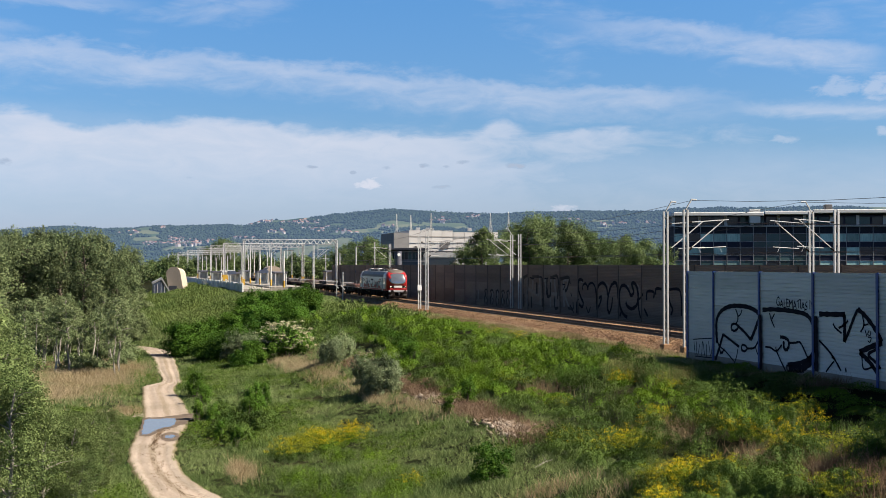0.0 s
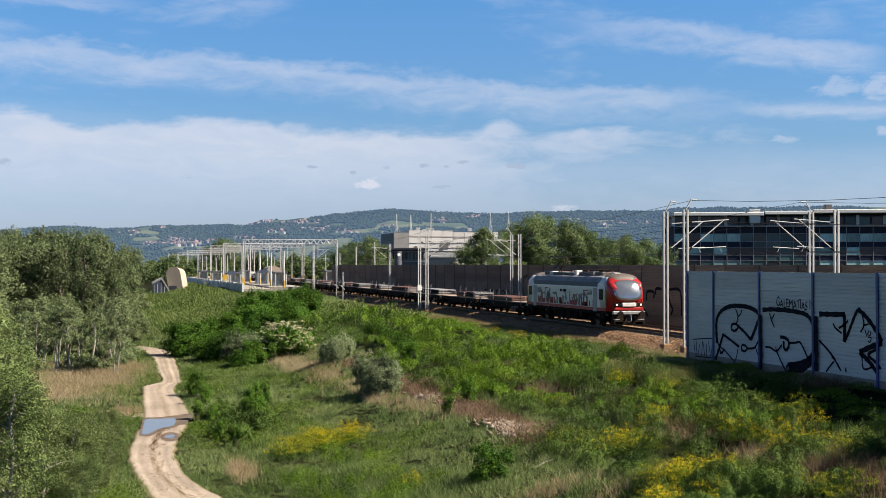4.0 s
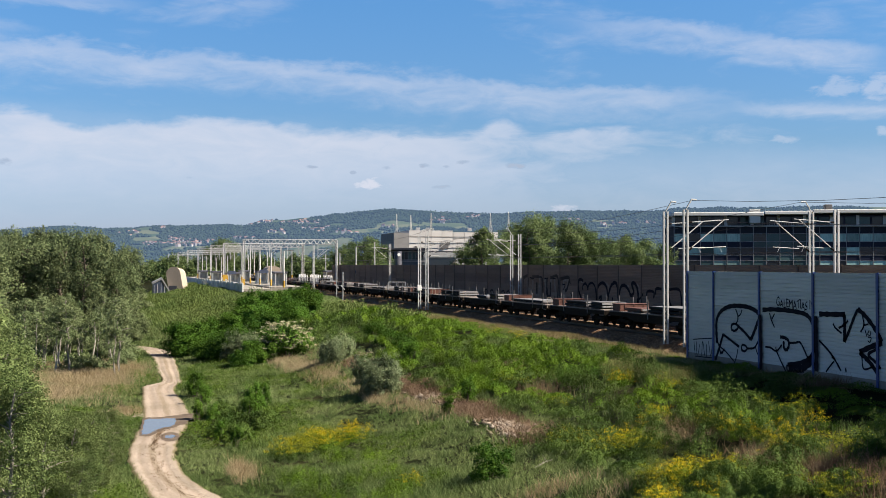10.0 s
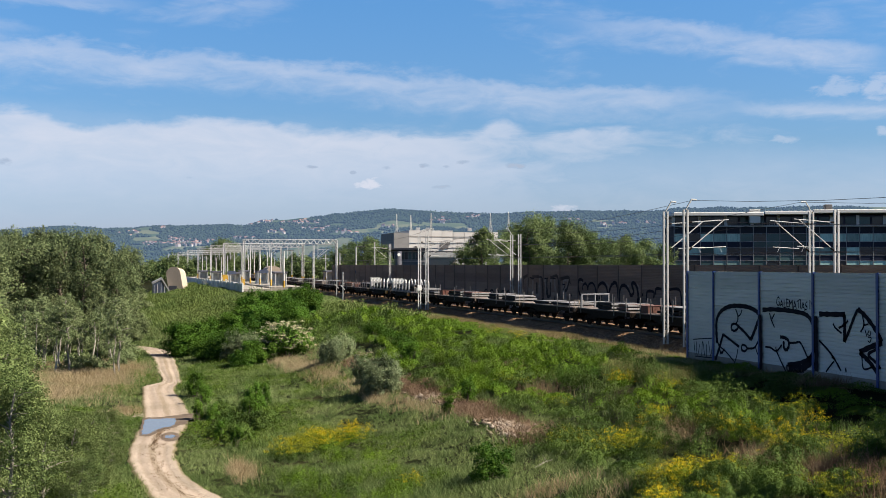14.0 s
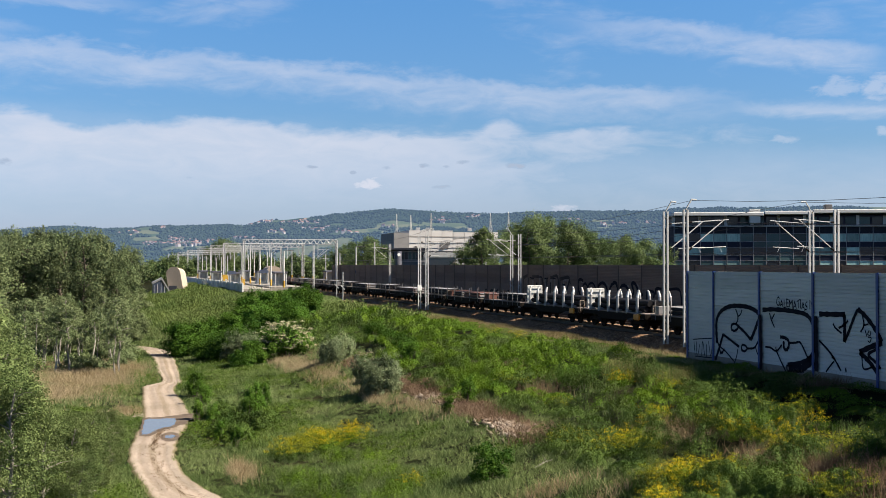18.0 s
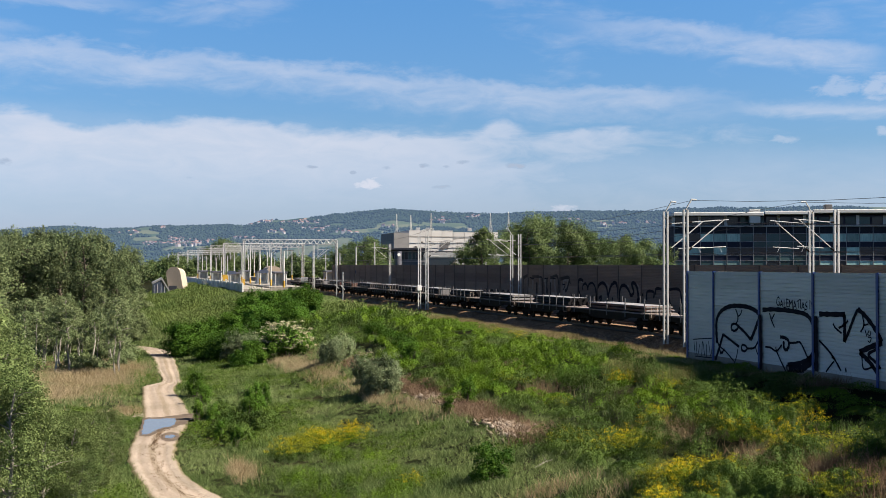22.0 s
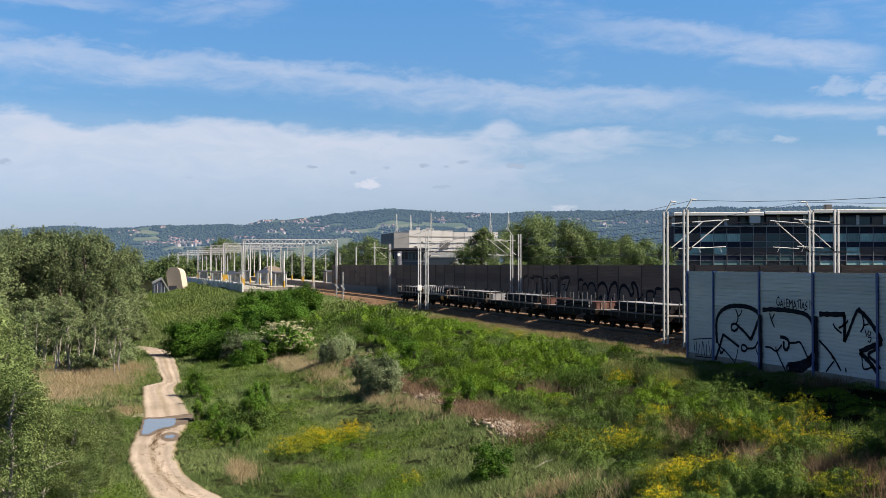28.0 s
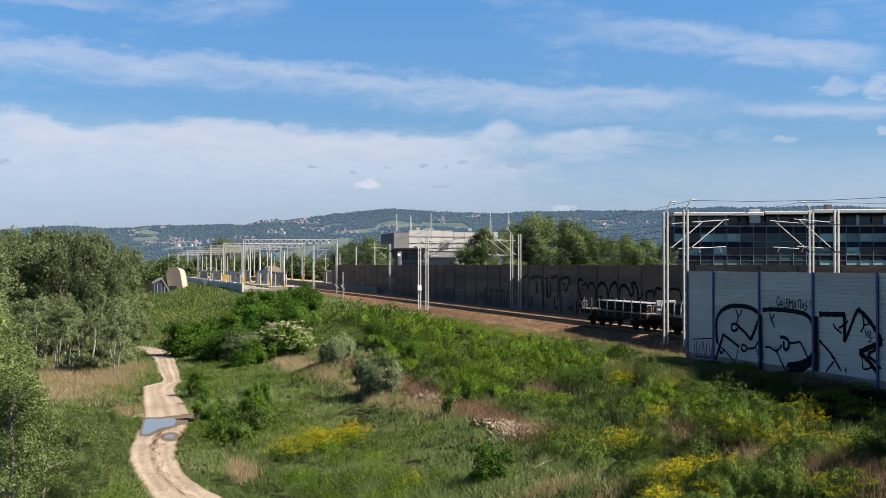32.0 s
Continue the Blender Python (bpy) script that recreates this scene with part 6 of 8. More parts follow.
def make_bush(name, seed, height, spread, leaves, leaf, material, label, flowers=None, category="bush", clumps=14, up=0.35, slim=0.75, tall=1.0):
    rng = np.random.default_rng(seed)
    bush = empty(name)
    bm = bmesh.new()
    cs, rs, stems = [], [], []
    for k in range(clumps):
        an, w = rng.uniform(0, math.tau), spread * math.sqrt(rng.uniform(0, 1)) * 0.75
        z = height * rng.uniform(0.18, 0.8) * (1 - 0.45 * (w / spread) ** 2)
        tip = Vector((math.cos(an) * w, math.sin(an) * w, z))
        st = tube(bm, [(tip.x * 0.15, tip.y * 0.15, -0.1), (tip.x * 0.6, tip.y * 0.6, tip.z * 0.5), tip], [0.03, 0.02, 0.008], 4)
        if stems:
            bm.faces.new((st[0][0], st[0][1], stems[0][0][2]))
        stems.append(st)
        cs.append(np.array(tip))
        s = spread * rng.uniform(0.25, 0.42)
        rs.append(np.array([s, s, min(s, height * 0.3) * rng.uniform(0.8, 1.2) * tall]))
    part("stem", bm, M["bark"], bush)
    per = [max(6, leaves // clumps)] * clumps
    dirs = []
    pts = cloud_points(rng, cs, rs, per, turned=dirs)
    face = np.concatenate(dirs) * 0.6 + pts * np.array([1, 1, 0.4]) / spread * 0.5 + np.array([0, 0, 0.3])
    keep = pts[:, 2] > 0
    leaf_mesh("foliage", rng, pts[keep], leaf, material, bush, up, slim, face[keep])
    if flowers:
        fm, count, size = flowers
        # flat round flower heads, each of many small petals
        heads = cloud_points(rng, cs, [r * 1.15 for r in rs], [count // 16 // clumps] * clumps)
        heads = heads[heads[:, 2] > height * 0.25]
        pts = np.repeat(heads, 16, axis=0)
        an, rr = rng.uniform(0, math.tau, len(pts)), 0.17 * np.sqrt(rng.uniform(0, 1, len(pts)))
        pts = pts + np.stack([np.cos(an) * rr, np.sin(an) * rr, 0.05 - rr * 0.2], 1)
        leaf_mesh("blossom", rng, pts, size, fm, bush, 1.5, 0.75, np.tile((0.0, 0.0, 1.0), (len(pts), 1)))
    tagged(bush, label, category)
    return bush


def scatter(protos, spots, rng, group="", smin=0.8, smax=1.25):
    """Copies of the protos at (x, y[, scale]); the protos themselves take the first places."""
    used = set()
    for k, s in enumerate(spots):
        i = rng.integers(len(protos))
        sc = (s[2] if len(s) > 2 else 1.0) * rng.uniform(smin, smax)
        m = Matrix.LocRotScale((s[0], s[1], float(ground_z(s[0], s[1])) - 0.05), Euler((0, 0, rng.uniform(0, math.tau))), (sc * rng.uniform(0.9, 1.1), sc * rng.uniform(0.9, 1.1), sc))
        if i not in used:
            used.add(i)
            protos[i].matrix_basis = m
            ob = protos[i]
        else:
            ob = copy_thing(protos[i], m)
            ob.matrix_basis = m
        if group:
            ob["group"] = group
    for i, p in enumerate(protos):
        if i not in used:
            for o in (*p.children_recursive, p):
                bpy.data.objects.remove(o)


def spot(px, py, z, sc=1.0):
    """A ground place by its bearing, where the ground lies at height z."""
    k, h = (px - 784) / 2100, (469 - py) / 2100
    d = (z - EYE.z) / h
    p = EYE + FWD * d + SIDE * (k * d)
    return (p.x, p.y, sc)


def on_ground(px, py, lift=0.0):
    """The first ground place met at a bearing, lift metres above the soil."""
    d = np.linspace(30.0, 170.0, 1401)
    k, h = (px - 784) / 2100, (469 - py) / 2100
    x, y = d * (FWD.x + k * SIDE.x), d * (FWD.y + k * SIDE.y)
    i = int(np.argmax(EYE.z + h * d <= ground_z(x, y) + lift))
    return float(x[i]), float(y[i])


def at_depth(px, d, sc=1.0):
    p = EYE + FWD * d + SIDE * ((px - 784) / 2100 * d)
    return (p.x, p.y, sc)


def build_plants():
    rng = np.random.default_rng(11)
    # forest beside the embankment
    kinds = [make_tree("tree", 20 + k, 13.0, 2.0 + 0.25 * k, 7000, 0.135, L_WOOD, M["bark"], "tall slender green broadleaf tree in a dense wood", 0.12, clumps=64) for k in range(5)]
    spots = []
    for d in (146, 159, 176, 205, 245):
        for px in np.arange(-110, 236 - (d - 146) * 0.25, 4100 / d):
            fall = 1.0 - 0.20 * min(1, max(0, (px - 172) / 20.0)) - 0.22 * min(1, max(0, (px - 215) / 25.0))
            spots.append(at_depth(px + rng.normal(0, 6), d + rng.normal(0, 5), (0.82 + 0.0024 * (d - 100)) * fall))
    scatter(kinds, spots, rng, "wood beside the track", 0.92, 1.07)
    # young pale-stemmed trees in front
    kinds = [make_tree("young_tree", 40 + k, 7.0, 1.3, 3000, 0.08, L_YOUNG, M["pale_bark"], "young grey-green tree with a pale bare stem", 0.42, clumps=26) for k in range(4)]
    spots = [at_depth(px + rng.normal(0, 7), 116 + rng.normal(0, 9), 0.74) for px in np.arange(-60, 222, 9)]
    spots += [at_depth(px + rng.normal(0, 7), 134 + rng.normal(0, 6), 0.82) for px in np.arange(-60, 228, 11)]
    scatter(kinds, spots, rng, "young trees at the edge of the wood", 0.62, 1.35)
    kinds = [make_tree("slender_tree", 48 + k, 6.4, 1.0, 900, 0.085, L_YOUNG, M["pale_stem"], "slender pale-stemmed tree with a thin crown", 0.62, clumps=14) for k in range(3)]
    spots = [at_depth(98, 103.5, 0.95), at_depth(108, 105, 0.8), at_depth(160, 108, 0.8), at_depth(62, 105, 0.8), at_depth(50, 107, 0.85), at_depth(118, 109, 0.75), at_depth(140, 106, 0.7), at_depth(200, 112, 0.7)]
    scatter(kinds, spots, rng, "pale-stemmed trees at the edge of the wood", 0.95, 1.05)
    # leafy trees close by
    kinds = [make_tree("poplar", 60 + k, 8.0, 1.9, 15000, 0.056, L_POPLAR, M["pale_bark"], "slender young poplar with small grey-green leaves", 0.08, clumps=60) for k in range(3)]
    spots = [at_depth(-20, 44, 0.95), at_depth(12, 47, 0.78), at_depth(65, 43, 0.55), at_depth(120, 45, 0.45), at_depth(165, 47, 0.43), at_depth(15, 40, 0.7), at_depth(80, 50, 0.42), at_depth(-10, 58, 0.85), at_depth(15, 55, 0.8), at_depth(140, 42, 0.36), at_depth(178, 50, 0.34), at_depth(196, 54, 0.36), at_depth(155, 49, 0.4)]
    scatter(kinds, spots, rng, "young poplars in the meadow", 0.93, 1.07)
    # dense shrubs on the slope
    kinds = [make_bush("shrub", 80 + k, 3.4, 2.5, 11000, 0.088, L_SHRUB, "dense bright green shrub on the embankment slope", clumps=20) for k in range(3)]
    spots = [spot(335, 628, -4.6, 0.9), spot(375, 632, -4.4), spot(410, 622, -3.6), spot(430, 600, -2.5), spot(470, 575, -1.8), spot(520, 560, -1.5), spot(400, 585, -3.0), spot(450, 560, -1.5, 0.9), spot(500, 548, -1.2, 0.9),
             spot(365, 605, -4.0), spot(540, 548, -1.2, 0.8), spot(440, 625, -3.2, 0.8), spot(480, 552, -1.2, 0.8)]
    spots += [at_depth(px, d, 1.05) for px, d in ((440, 160), (462, 163), (485, 164), (508, 166), (530, 168), (548, 171), (465, 150), (500, 152), (530, 155))]
    scatter(kinds, spots, rng, "shrubs on the embankment")
    kinds = [make_bush("brush", 84 + k, 2.2, 1.7, 3400, 0.09, L_YOUNG, "low dull green brush at the edge of the wood", clumps=12) for k in range(3)]
    spots = [at_depth(rng.uniform(-40, 240), rng.uniform(104, 150), 0.9) for k in range(40)] + [at_depth(rng.uniform(215, 258), rng.uniform(150, 230), 1.0) for k in range(12)] + [at_depth(rng.uniform(225, 252), rng.uniform(235, 330), 1.2) for k in range(14)]
    spots = [q for q in spots if abs(q[0] - path_at(q[1])[0]) > 3.4]
    scatter(kinds, spots, rng, "brush at the edge of the wood")
    kinds = [make_bush("elder_bush", 90, 3.3, 2.3, 8000, 0.10, L_BUSH, "elder bush covered in cream-white blossom", (L_WHITE, 14000, 0.062), clumps=30)]
    scatter(kinds, [spot(510, 614, -2.8)], rng, "", 1.1, 1.1)
    kinds = [make_bush("willow_bush", 95 + k, 2.4, 1.3, 5200, 0.10, L_SILVER, "grey-green willow bush on the slope", clumps=22, up=1.3, slim=0.3, tall=1.5) for k in range(2)]
    scatter(kinds, [spot(680, 690, -3.2), spot(585, 645, -3.2), on_ground(425, 640) + (1.25,), on_ground(445, 636) + (0.9,), spot(664, 684, -3.1, 1.15), spot(600, 640, -3.1, 0.9)], rng, "willow bushes")
    kinds = [make_bush("sapling_bush", 100 + k, 3.2, 0.85, 3000, 0.085, L_SAPLING, "upright bright green sapling in the meadow", clumps=26, up=1.2, slim=0.36, tall=1.5) for k in range(3)]
    scatter(kinds, [spot(450, 738, -4.7, 0.95), spot(462, 728, -4.7, 0.75), spot(440, 748, -4.7, 0.6), spot(345, 700, -4.7, 0.7), spot(360, 715, -4.7, 0.75), spot(350, 742, -4.7, 0.6), spot(378, 752, -4.7, 0.65), spot(392, 778, -4.7, 0.5),
                    spot(338, 690, -4.7, 0.55), spot(420, 790, -4.7, 0.4), spot(795, 745, -3.6, 0.45), spot(830, 720, -3.2, 0.6), spot(712, 640, -2.6, 0.8), spot(730, 645, -2.7, 0.7)], rng, "saplings in the meadow")
    kinds = [make_bush("thorn_bush", 108, 1.9, 1.0, 5200, 0.06, L_SHRUB, "small dense green bush alone in the meadow", clumps=20, up=0.8, slim=0.4, tall=1.2)]
    scatter(kinds, [on_ground(866, 852)], rng, "", 1.0, 1.0)
    kinds = [make_bush("shrub", 109, 1.3, 1.15, 4200, 0.06, L_HERB, "low spreading dark green shrub beside the track", clumps=18, up=0.9, slim=0.42)]
    scatter(kinds, [on_ground(*q) for q in ((398, 772), (425, 780), (448, 768), (472, 752), (388, 742), (412, 752))], rng, "low shrubs beside the track", 0.75, 1.05)
    blooms = [(1198, 672, 7, 0.7), (1172, 650, 3, 0.4), (1275, 730, 6, 0.6), (1319, 748, 5, 0.6), (1362, 690, 3, 0.3), (1399, 712, 5, 0.7), (1435, 722, 3, 0.5), (1400, 775, 12, 0.8), (1440, 772, 8, 0.7), (1490, 774, 6, 0.5),
              (1191, 824, 14, 0.8), (1242, 820, 14, 0.8), (1179, 860, 6, 0.7), (1465, 818, 5, 0.6), (1508, 820, 3, 0.4), (1465, 840, 3, 0.4), (915, 590, 3, 0.5), (900, 668, 2, 0.4), (1168, 725, 4, 0.5)]
    blooms += [(1091, 768, 7, 0.6), (1139, 773, 6, 0.6),
              (1036, 760, 5, 0.7), (995, 694, 3, 0.5), (1091, 662, 3, 0.4), (560, 778, 24, 0.55), (612, 768, 10, 0.35), (530, 792, 10, 0.45), (735, 850, 1, 0.2), (870, 580, 3, 0.8)]
    beds = [on_ground(k[0], k[1], 0.5) for k in blooms] + [spot(px, py, z)[:2] for px, py, z in ((1390, 830, -2.6), (1480, 850, -2.6), (1540, 870, -2.6), (1200, 760, -2.3))]
    kinds = [make_bush("hollow_bush", 128, 1.7, 1.5, 5200, 0.06, L_SHRUB, "dense dark green bush above a hollow in the slope", clumps=18, up=0.8, slim=0.42)]
    scatter(kinds, [on_ground(690, 612), on_ground(668, 596), on_ground(712, 630)], rng, "bushes above the hollow", 0.9, 1.1)
    # brambles that mound up on the slope
    kinds = [make_bush("bramble", 130 + k, 1.5, 1.3, 3600, 0.05, (L_WEED, L_HERB, L_WEED, L_BUSH)[k], "rounded leafy green bramble on the slope", clumps=15, up=0.8, slim=0.42, tall=1.2) for k in range(4)]
    spots = []
    while len(spots) < 40:
        y = 35 + 85 * rng.uniform() ** 1.5
        x = rng.uniform(19.0, 27.8)
        if math.sin(x * 0.55 + 1.5 * math.sin(y * 0.25)) * math.sin(y * 0.33 + 1.0) > rng.uniform(-0.1, 0.4) and not 11.8 < 32.2 - x < 14.8 and all(abs(x - bx) > 1.5 or abs(y - by) > 2.0 for bx, by in beds):
            spots.append((x, y, 1.0 if x < 27.0 and y > 56 else (0.75 if x < 26 else 0.5)))
    scatter(kinds[::2], [q for q in spots if q[1] > 66], rng, "brambles on the slope", 0.5, 1.0)
    scatter(kinds[1::2], [q for q in spots if q[1] <= 66], rng, "brambles on the slope", 0.5, 1.0)
    # unseen slender trees added behind the barrier to throw shade on the slope
    kinds = [make_tree("roadside_tree", 150 + k, 7.6, 1.15, 9000, 0.13, L_BUSH, M["bark"], "slender dark leafy tree behind the barrier, added unseen for its shade", 0.3, clumps=44) for k in range(2)]
    scatter(kinds, [(33.95, 36.2, 0.78), (33.95, 34.6, 0.8), (33.95, 33.0, 0.9)], rng, "trees behind the near barrier", 0.97, 1.05)
    # a wider unseen tree beside the barrier, added for the same shade
    kinds = [make_tree("roadside_tree", 156 + k, 7.5, 2.0, 14000, 0.16, L_BUSH, M["bark"], "dark leafy tree beside the barrier, added unseen to shade the slope", 0.1, clumps=40) for k in range(2)]
    scatter(kinds, [(32.0, 30.6)], rng, "trees beside the near barrier", 0.97, 1.05)
    # weeds on the slope
    kinds = [make_weed("weed_clump", 110 + k, 1.1, 0.9, 40, 30, 0.042, "tangled leafy green weeds on the embankment", None, L_HERB if k < 3 else None) for k in range(5)]
    kf = [make_weed("flowering_weed", 120 + k, 1.0, 0.8, 40, 28, 0.04, "green weeds topped with yellow flower heads", (L_FLOWER if k % 2 else L_LIME, 800, 0.018), L_WEED if k % 2 else L_HERB) for k in range(5)]
    spots, fl = [], []
    while len(spots) < 46:
        y = 34 + 75 * rng.uniform() ** 1.7
        x = rng.uniform(18.5, 30.6)
        if not (12 < 32.2 - x < 14.6 and rng.uniform() < 0.75):
            spots.append((x, y, 1.0 if x < 29.5 else 0.6))
    for px, py, n, r in blooms:
        x, y = on_ground(px, py, 0.75 if px > 800 else 0.4)
        for k in range(max(1, round(n * (0.45 if px > 800 else 0.5)))):
            fl.append((x + rng.normal(0, r * 0.7), y + rng.normal(0, r), 0.95))
    for px, py in ((520, 805), (545, 848), (580, 850), (600, 872), (640, 850), (560, 878), (700, 850), (660, 882), (720, 878), (612, 822), (530, 872), (480, 862), (500, 835), (640, 815), (690, 880), (760, 870), (455, 800), (470, 830),
                   (830, 700), (845, 705), (800, 680), (905, 740), (960, 790), (985, 800)):
        x, y, _ = spot(px, py, -4.55 if px < 780 else -3.2)
        for k in range(2):
            spots.append((x + rng.normal(0, 0.5), y + rng.normal(0, 0.7), 0.75))
    scatter(kinds, spots, rng, "weeds on the embankment", 0.6, 1.3)
    scatter(kf, fl, rng, "yellow-flowered weeds", 0.75, 1.2)
    build_grass(rng)
    # woods behind the far barrier
    kinds = [make_tree("lime_tree", 140 + k, 14.0, 4.6, 18000, 0.135, L_TREE, M["bark"], "full green broadleaf tree behind the barrier", 0.12, clumps=40) for k in range(3)]
    r4 = np.random.default_rng(77)
    spots = [at_depth(px, d, s) for px, d, s in ((832, 212, 0.62), (882, 230, 0.74), (905, 240, 0.76), (938, 236, 1.0), (968, 240, 1.02), (1000, 238, 0.98), (1030, 242, 0.88), (1060, 245, 0.83), (1095, 250, 0.79),
                                               (1135, 250, 0.73), (1165, 260, 0.72), (930, 262, 0.95), (1040, 265, 0.9), (1110, 280, 0.86), (640, 330, 0.95), (663, 340, 0.8), (615, 345, 0.75), (390, 500, 1.15), (410, 510, 1.0), (375, 520, 1.0))]
    scatter(kinds, spots, r4, "trees behind the barrier", 0.97, 1.03)
    kinds = [make_tree("pear_tree", 144, 12.0, 2.7, 15000, 0.125, L_TREE, M["bark"], "dark green pointed tree behind the barrier", 0.08, clumps=40)]
    scatter(kinds, [at_depth(856, 206, 0.97)], r4, "", 1.0, 1.0)
    # far woods on the plain
    v = []
    r2 = np.random.default_rng(9)
    for d, h, n in ((420, 9, 60), (520, 11, 70), (650, 12, 80), (800, 13, 90)):
        for k in range(n):
            px = r2.uniform(180, 1300)
            p = EYE + FWD * d + SIDE * ((px - 784) / 2100 * d)
            r = r2.uniform(3.0, 6.0)
            hh = h * r2.uniform(0.6, 1.1)
            pts = cloud_points(r2, [np.array((p.x, p.y, hh * 0.55 - 3))], [np.array((r, r, hh * 0.5))], [800])
            v.append(leaf_tris(r2, pts, 0.46, 0.35, 0.8))
    v = np.concatenate(v)
    tagged(fast_mesh("far_woods", v, np.arange(len(v)), 3, L_TREE), "belt of distant dark green trees on the plain", "woods", kind="stuff")


def grass_blades(rng, x, y, h, w, per, lean=0.35):
    n = len(x)
    X, Y, Hh = np.repeat(x, per), np.repeat(y, per), np.repeat(h, per)
    k = n * per
    X, Y = X + rng.normal(0, 0.09, k), Y + rng.normal(0, 0.09, k)
    Z = ground_z(X, Y) - 0.03
    Hh = Hh * rng.uniform(0.55, 1.2, k)
    an = rng.uniform(0, math.tau, k)
    ww = w * rng.uniform(0.6, 1.3, k)
    v = np.empty((k, 3, 3))
    dx, dy = np.cos(an) * ww, np.sin(an) * ww
    v[:, 0] = np.stack([X - dx, Y - dy, Z], 1)
    v[:, 1] = np.stack([X + dx, Y + dy, Z], 1)
    v[:, 2] = np.stack([X + rng.normal(0, lean, k) * Hh, Y + rng.normal(0, lean, k) * Hh, Z + Hh], 1)
    return v.reshape(-1, 3)


def build_grass(rng):
    # clumps thin out with distance
    n = 96000
    d = 30.0 * (150.0 / 30.0) ** (rng.uniform(0, 1, n) ** 0.85)
    px = rng.uniform(-60, 1630, n)
    x = d * (FWD.x + (px - 784) / 2100 * SIDE.x)
    y = d * (FWD.y + (px - 784) / 2100 * SIDE.y)
    keep = (x < 33.6) & (x > -40)
    pc, pw = path_at(y)
    keep &= np.abs(x - pc) > pw / 2 - 0.05
    o = shoulder(y) - x
    tuft = (fbm(x, y * 0.7, 2.6, 11) - 0.5) * 2.6
    keep &= ~((o > 12.2) & (o < 14.9) & (y < 105) & (y > 50) & (tuft > -0.55))
    keep &= (o > 11.5) | (o < 0.6) | (rng.uniform(0, 1, n) < 0.06)
    keep &= (y > 51.5) | (o > 5)
    x, y, d, tuft, o = x[keep], y[keep], d[keep], tuft[keep], o[keep]
    h = np.clip(0.22 + 0.17 * tuft, 0.08, 0.5) * rng.uniform(0.45, 1.5, len(x))
    h = np.where(o < 1, h * 0.6, h)
    v = grass_blades(rng, x, y, h, np.repeat(0.004 + 0.00017 * d, 14), 14, 0.5)
    tagged(fast_mesh("grass", v, np.arange(len(v)), 3, L_GRASS), "uneven green meadow grass", "grass", kind="stuff")
    # longer-range grass on the station embankment
    n = 26000
    y = rng.uniform(135, 300, n)
    x = shoulder(y) - rng.uniform(-1.0, 20, n)
    v = grass_blades(rng, x, y, np.full(n, 0.6), 0.045, 2, 0.5)
    tagged(fast_mesh("embankment_grass", v, np.arange(len(v)), 3, L_BANK), "rough green grass on the station embankment", "grass", kind="stuff")
    # rough grass on the level ground beside the rails
    n = 15000
    y = 118 + 96 * rng.uniform(0, 1, n)
    x = rng.uniform(18.0, 33.4, n)
    k = x > shoulder(y) - 1
    x, y = x[k], y[k]
    v = grass_blades(rng, x, y, 0.32 + 0.2 * np.sin(x * 0.7) * np.sin(y * 0.3), 0.045, 3, 0.55)
    tagged(fast_mesh("lineside_grass", v, np.arange(len(v)), 3, L_GRASS), "rough grass on the level ground beside the rails", "grass", kind="stuff")
    # coarse grass past the end of the track
    n = 22000
    d = rng.uniform(125, 290, n)
    px = rng.uniform(120, 420, n)
    x, y = d * (FWD.x + (px - 784) / 2100 * SIDE.x), d * (FWD.y + (px - 784) / 2100 * SIDE.y)
    pc, pw = path_at(y)
    k = (np.abs(x - pc) > pw / 2 + 0.1) | (y > 147)
    x, y = x[k], y[k]
    v = grass_blades(rng, x, y, 0.5 + 0.3 * np.sin(x * 0.4) * np.sin(y * 0.2), 0.055, 3, 0.6)
    tagged(fast_mesh("coarse_grass", v, np.arange(len(v)), 3, L_GRASS), "coarse green grass beyond the dirt track", "grass", kind="stuff")
    # leafy cover on the slope: bright herbs and dark nettles in mounds, with bare gaps
    def domes(x, y, cx, cy, r0, r1, salt):
        """Round cushions side by side with creases between them: height 0 to 1, and a tone for each."""
        i, j = np.floor(x / cx).astype(np.int64), np.floor(y / cy).astype(np.int64)
        best, tone = np.zeros(len(x)), np.zeros(len(x))
        for di in (-1, 0, 1):
            for dj in (-1, 0, 1):
                n = ((i + di) * 374761393 + (j + dj) * 668265263 + salt) & 0xFFFFFFFF
                n = ((n ^ (n >> 13)) * 1274126177) & 0xFFFFFFFF
                n = n ^ (n >> 16)
                a, b, c, e = (n & 255) / 255.0, ((n >> 8) & 255) / 255.0, ((n >> 16) & 255) / 255.0, ((n >> 24) & 255) / 255.0
                d2 = ((x - (i + di + 0.1 + 0.8 * a) * cx) ** 2 + ((y - (j + dj + 0.1 + 0.8 * b) * cy) * cx / cy) ** 2) / (r0 + r1 * c) ** 2
                h = (0.45 + 0.55 * e) * np.sqrt(np.clip(1 - d2, 0, 1))
                more = h > best
                best, tone = np.where(more, h, best), np.where(more, (a * 7.3 + c * 3.1) % 1.0, tone)
        return best, tone

    def canopy(x, y):
        """Height of the leafy cover and the tone of its plants."""
        large, tone = domes(x, y, 1.55, 2.0, 0.62, 0.64, 7)
        small, _ = domes(x, y, 0.55, 0.7, 0.24, 0.22, 99)
        swell = np.clip((fbm(x, y * 0.7, 6.0, 52, 2) - 0.25) * 1.9, 0, 1)
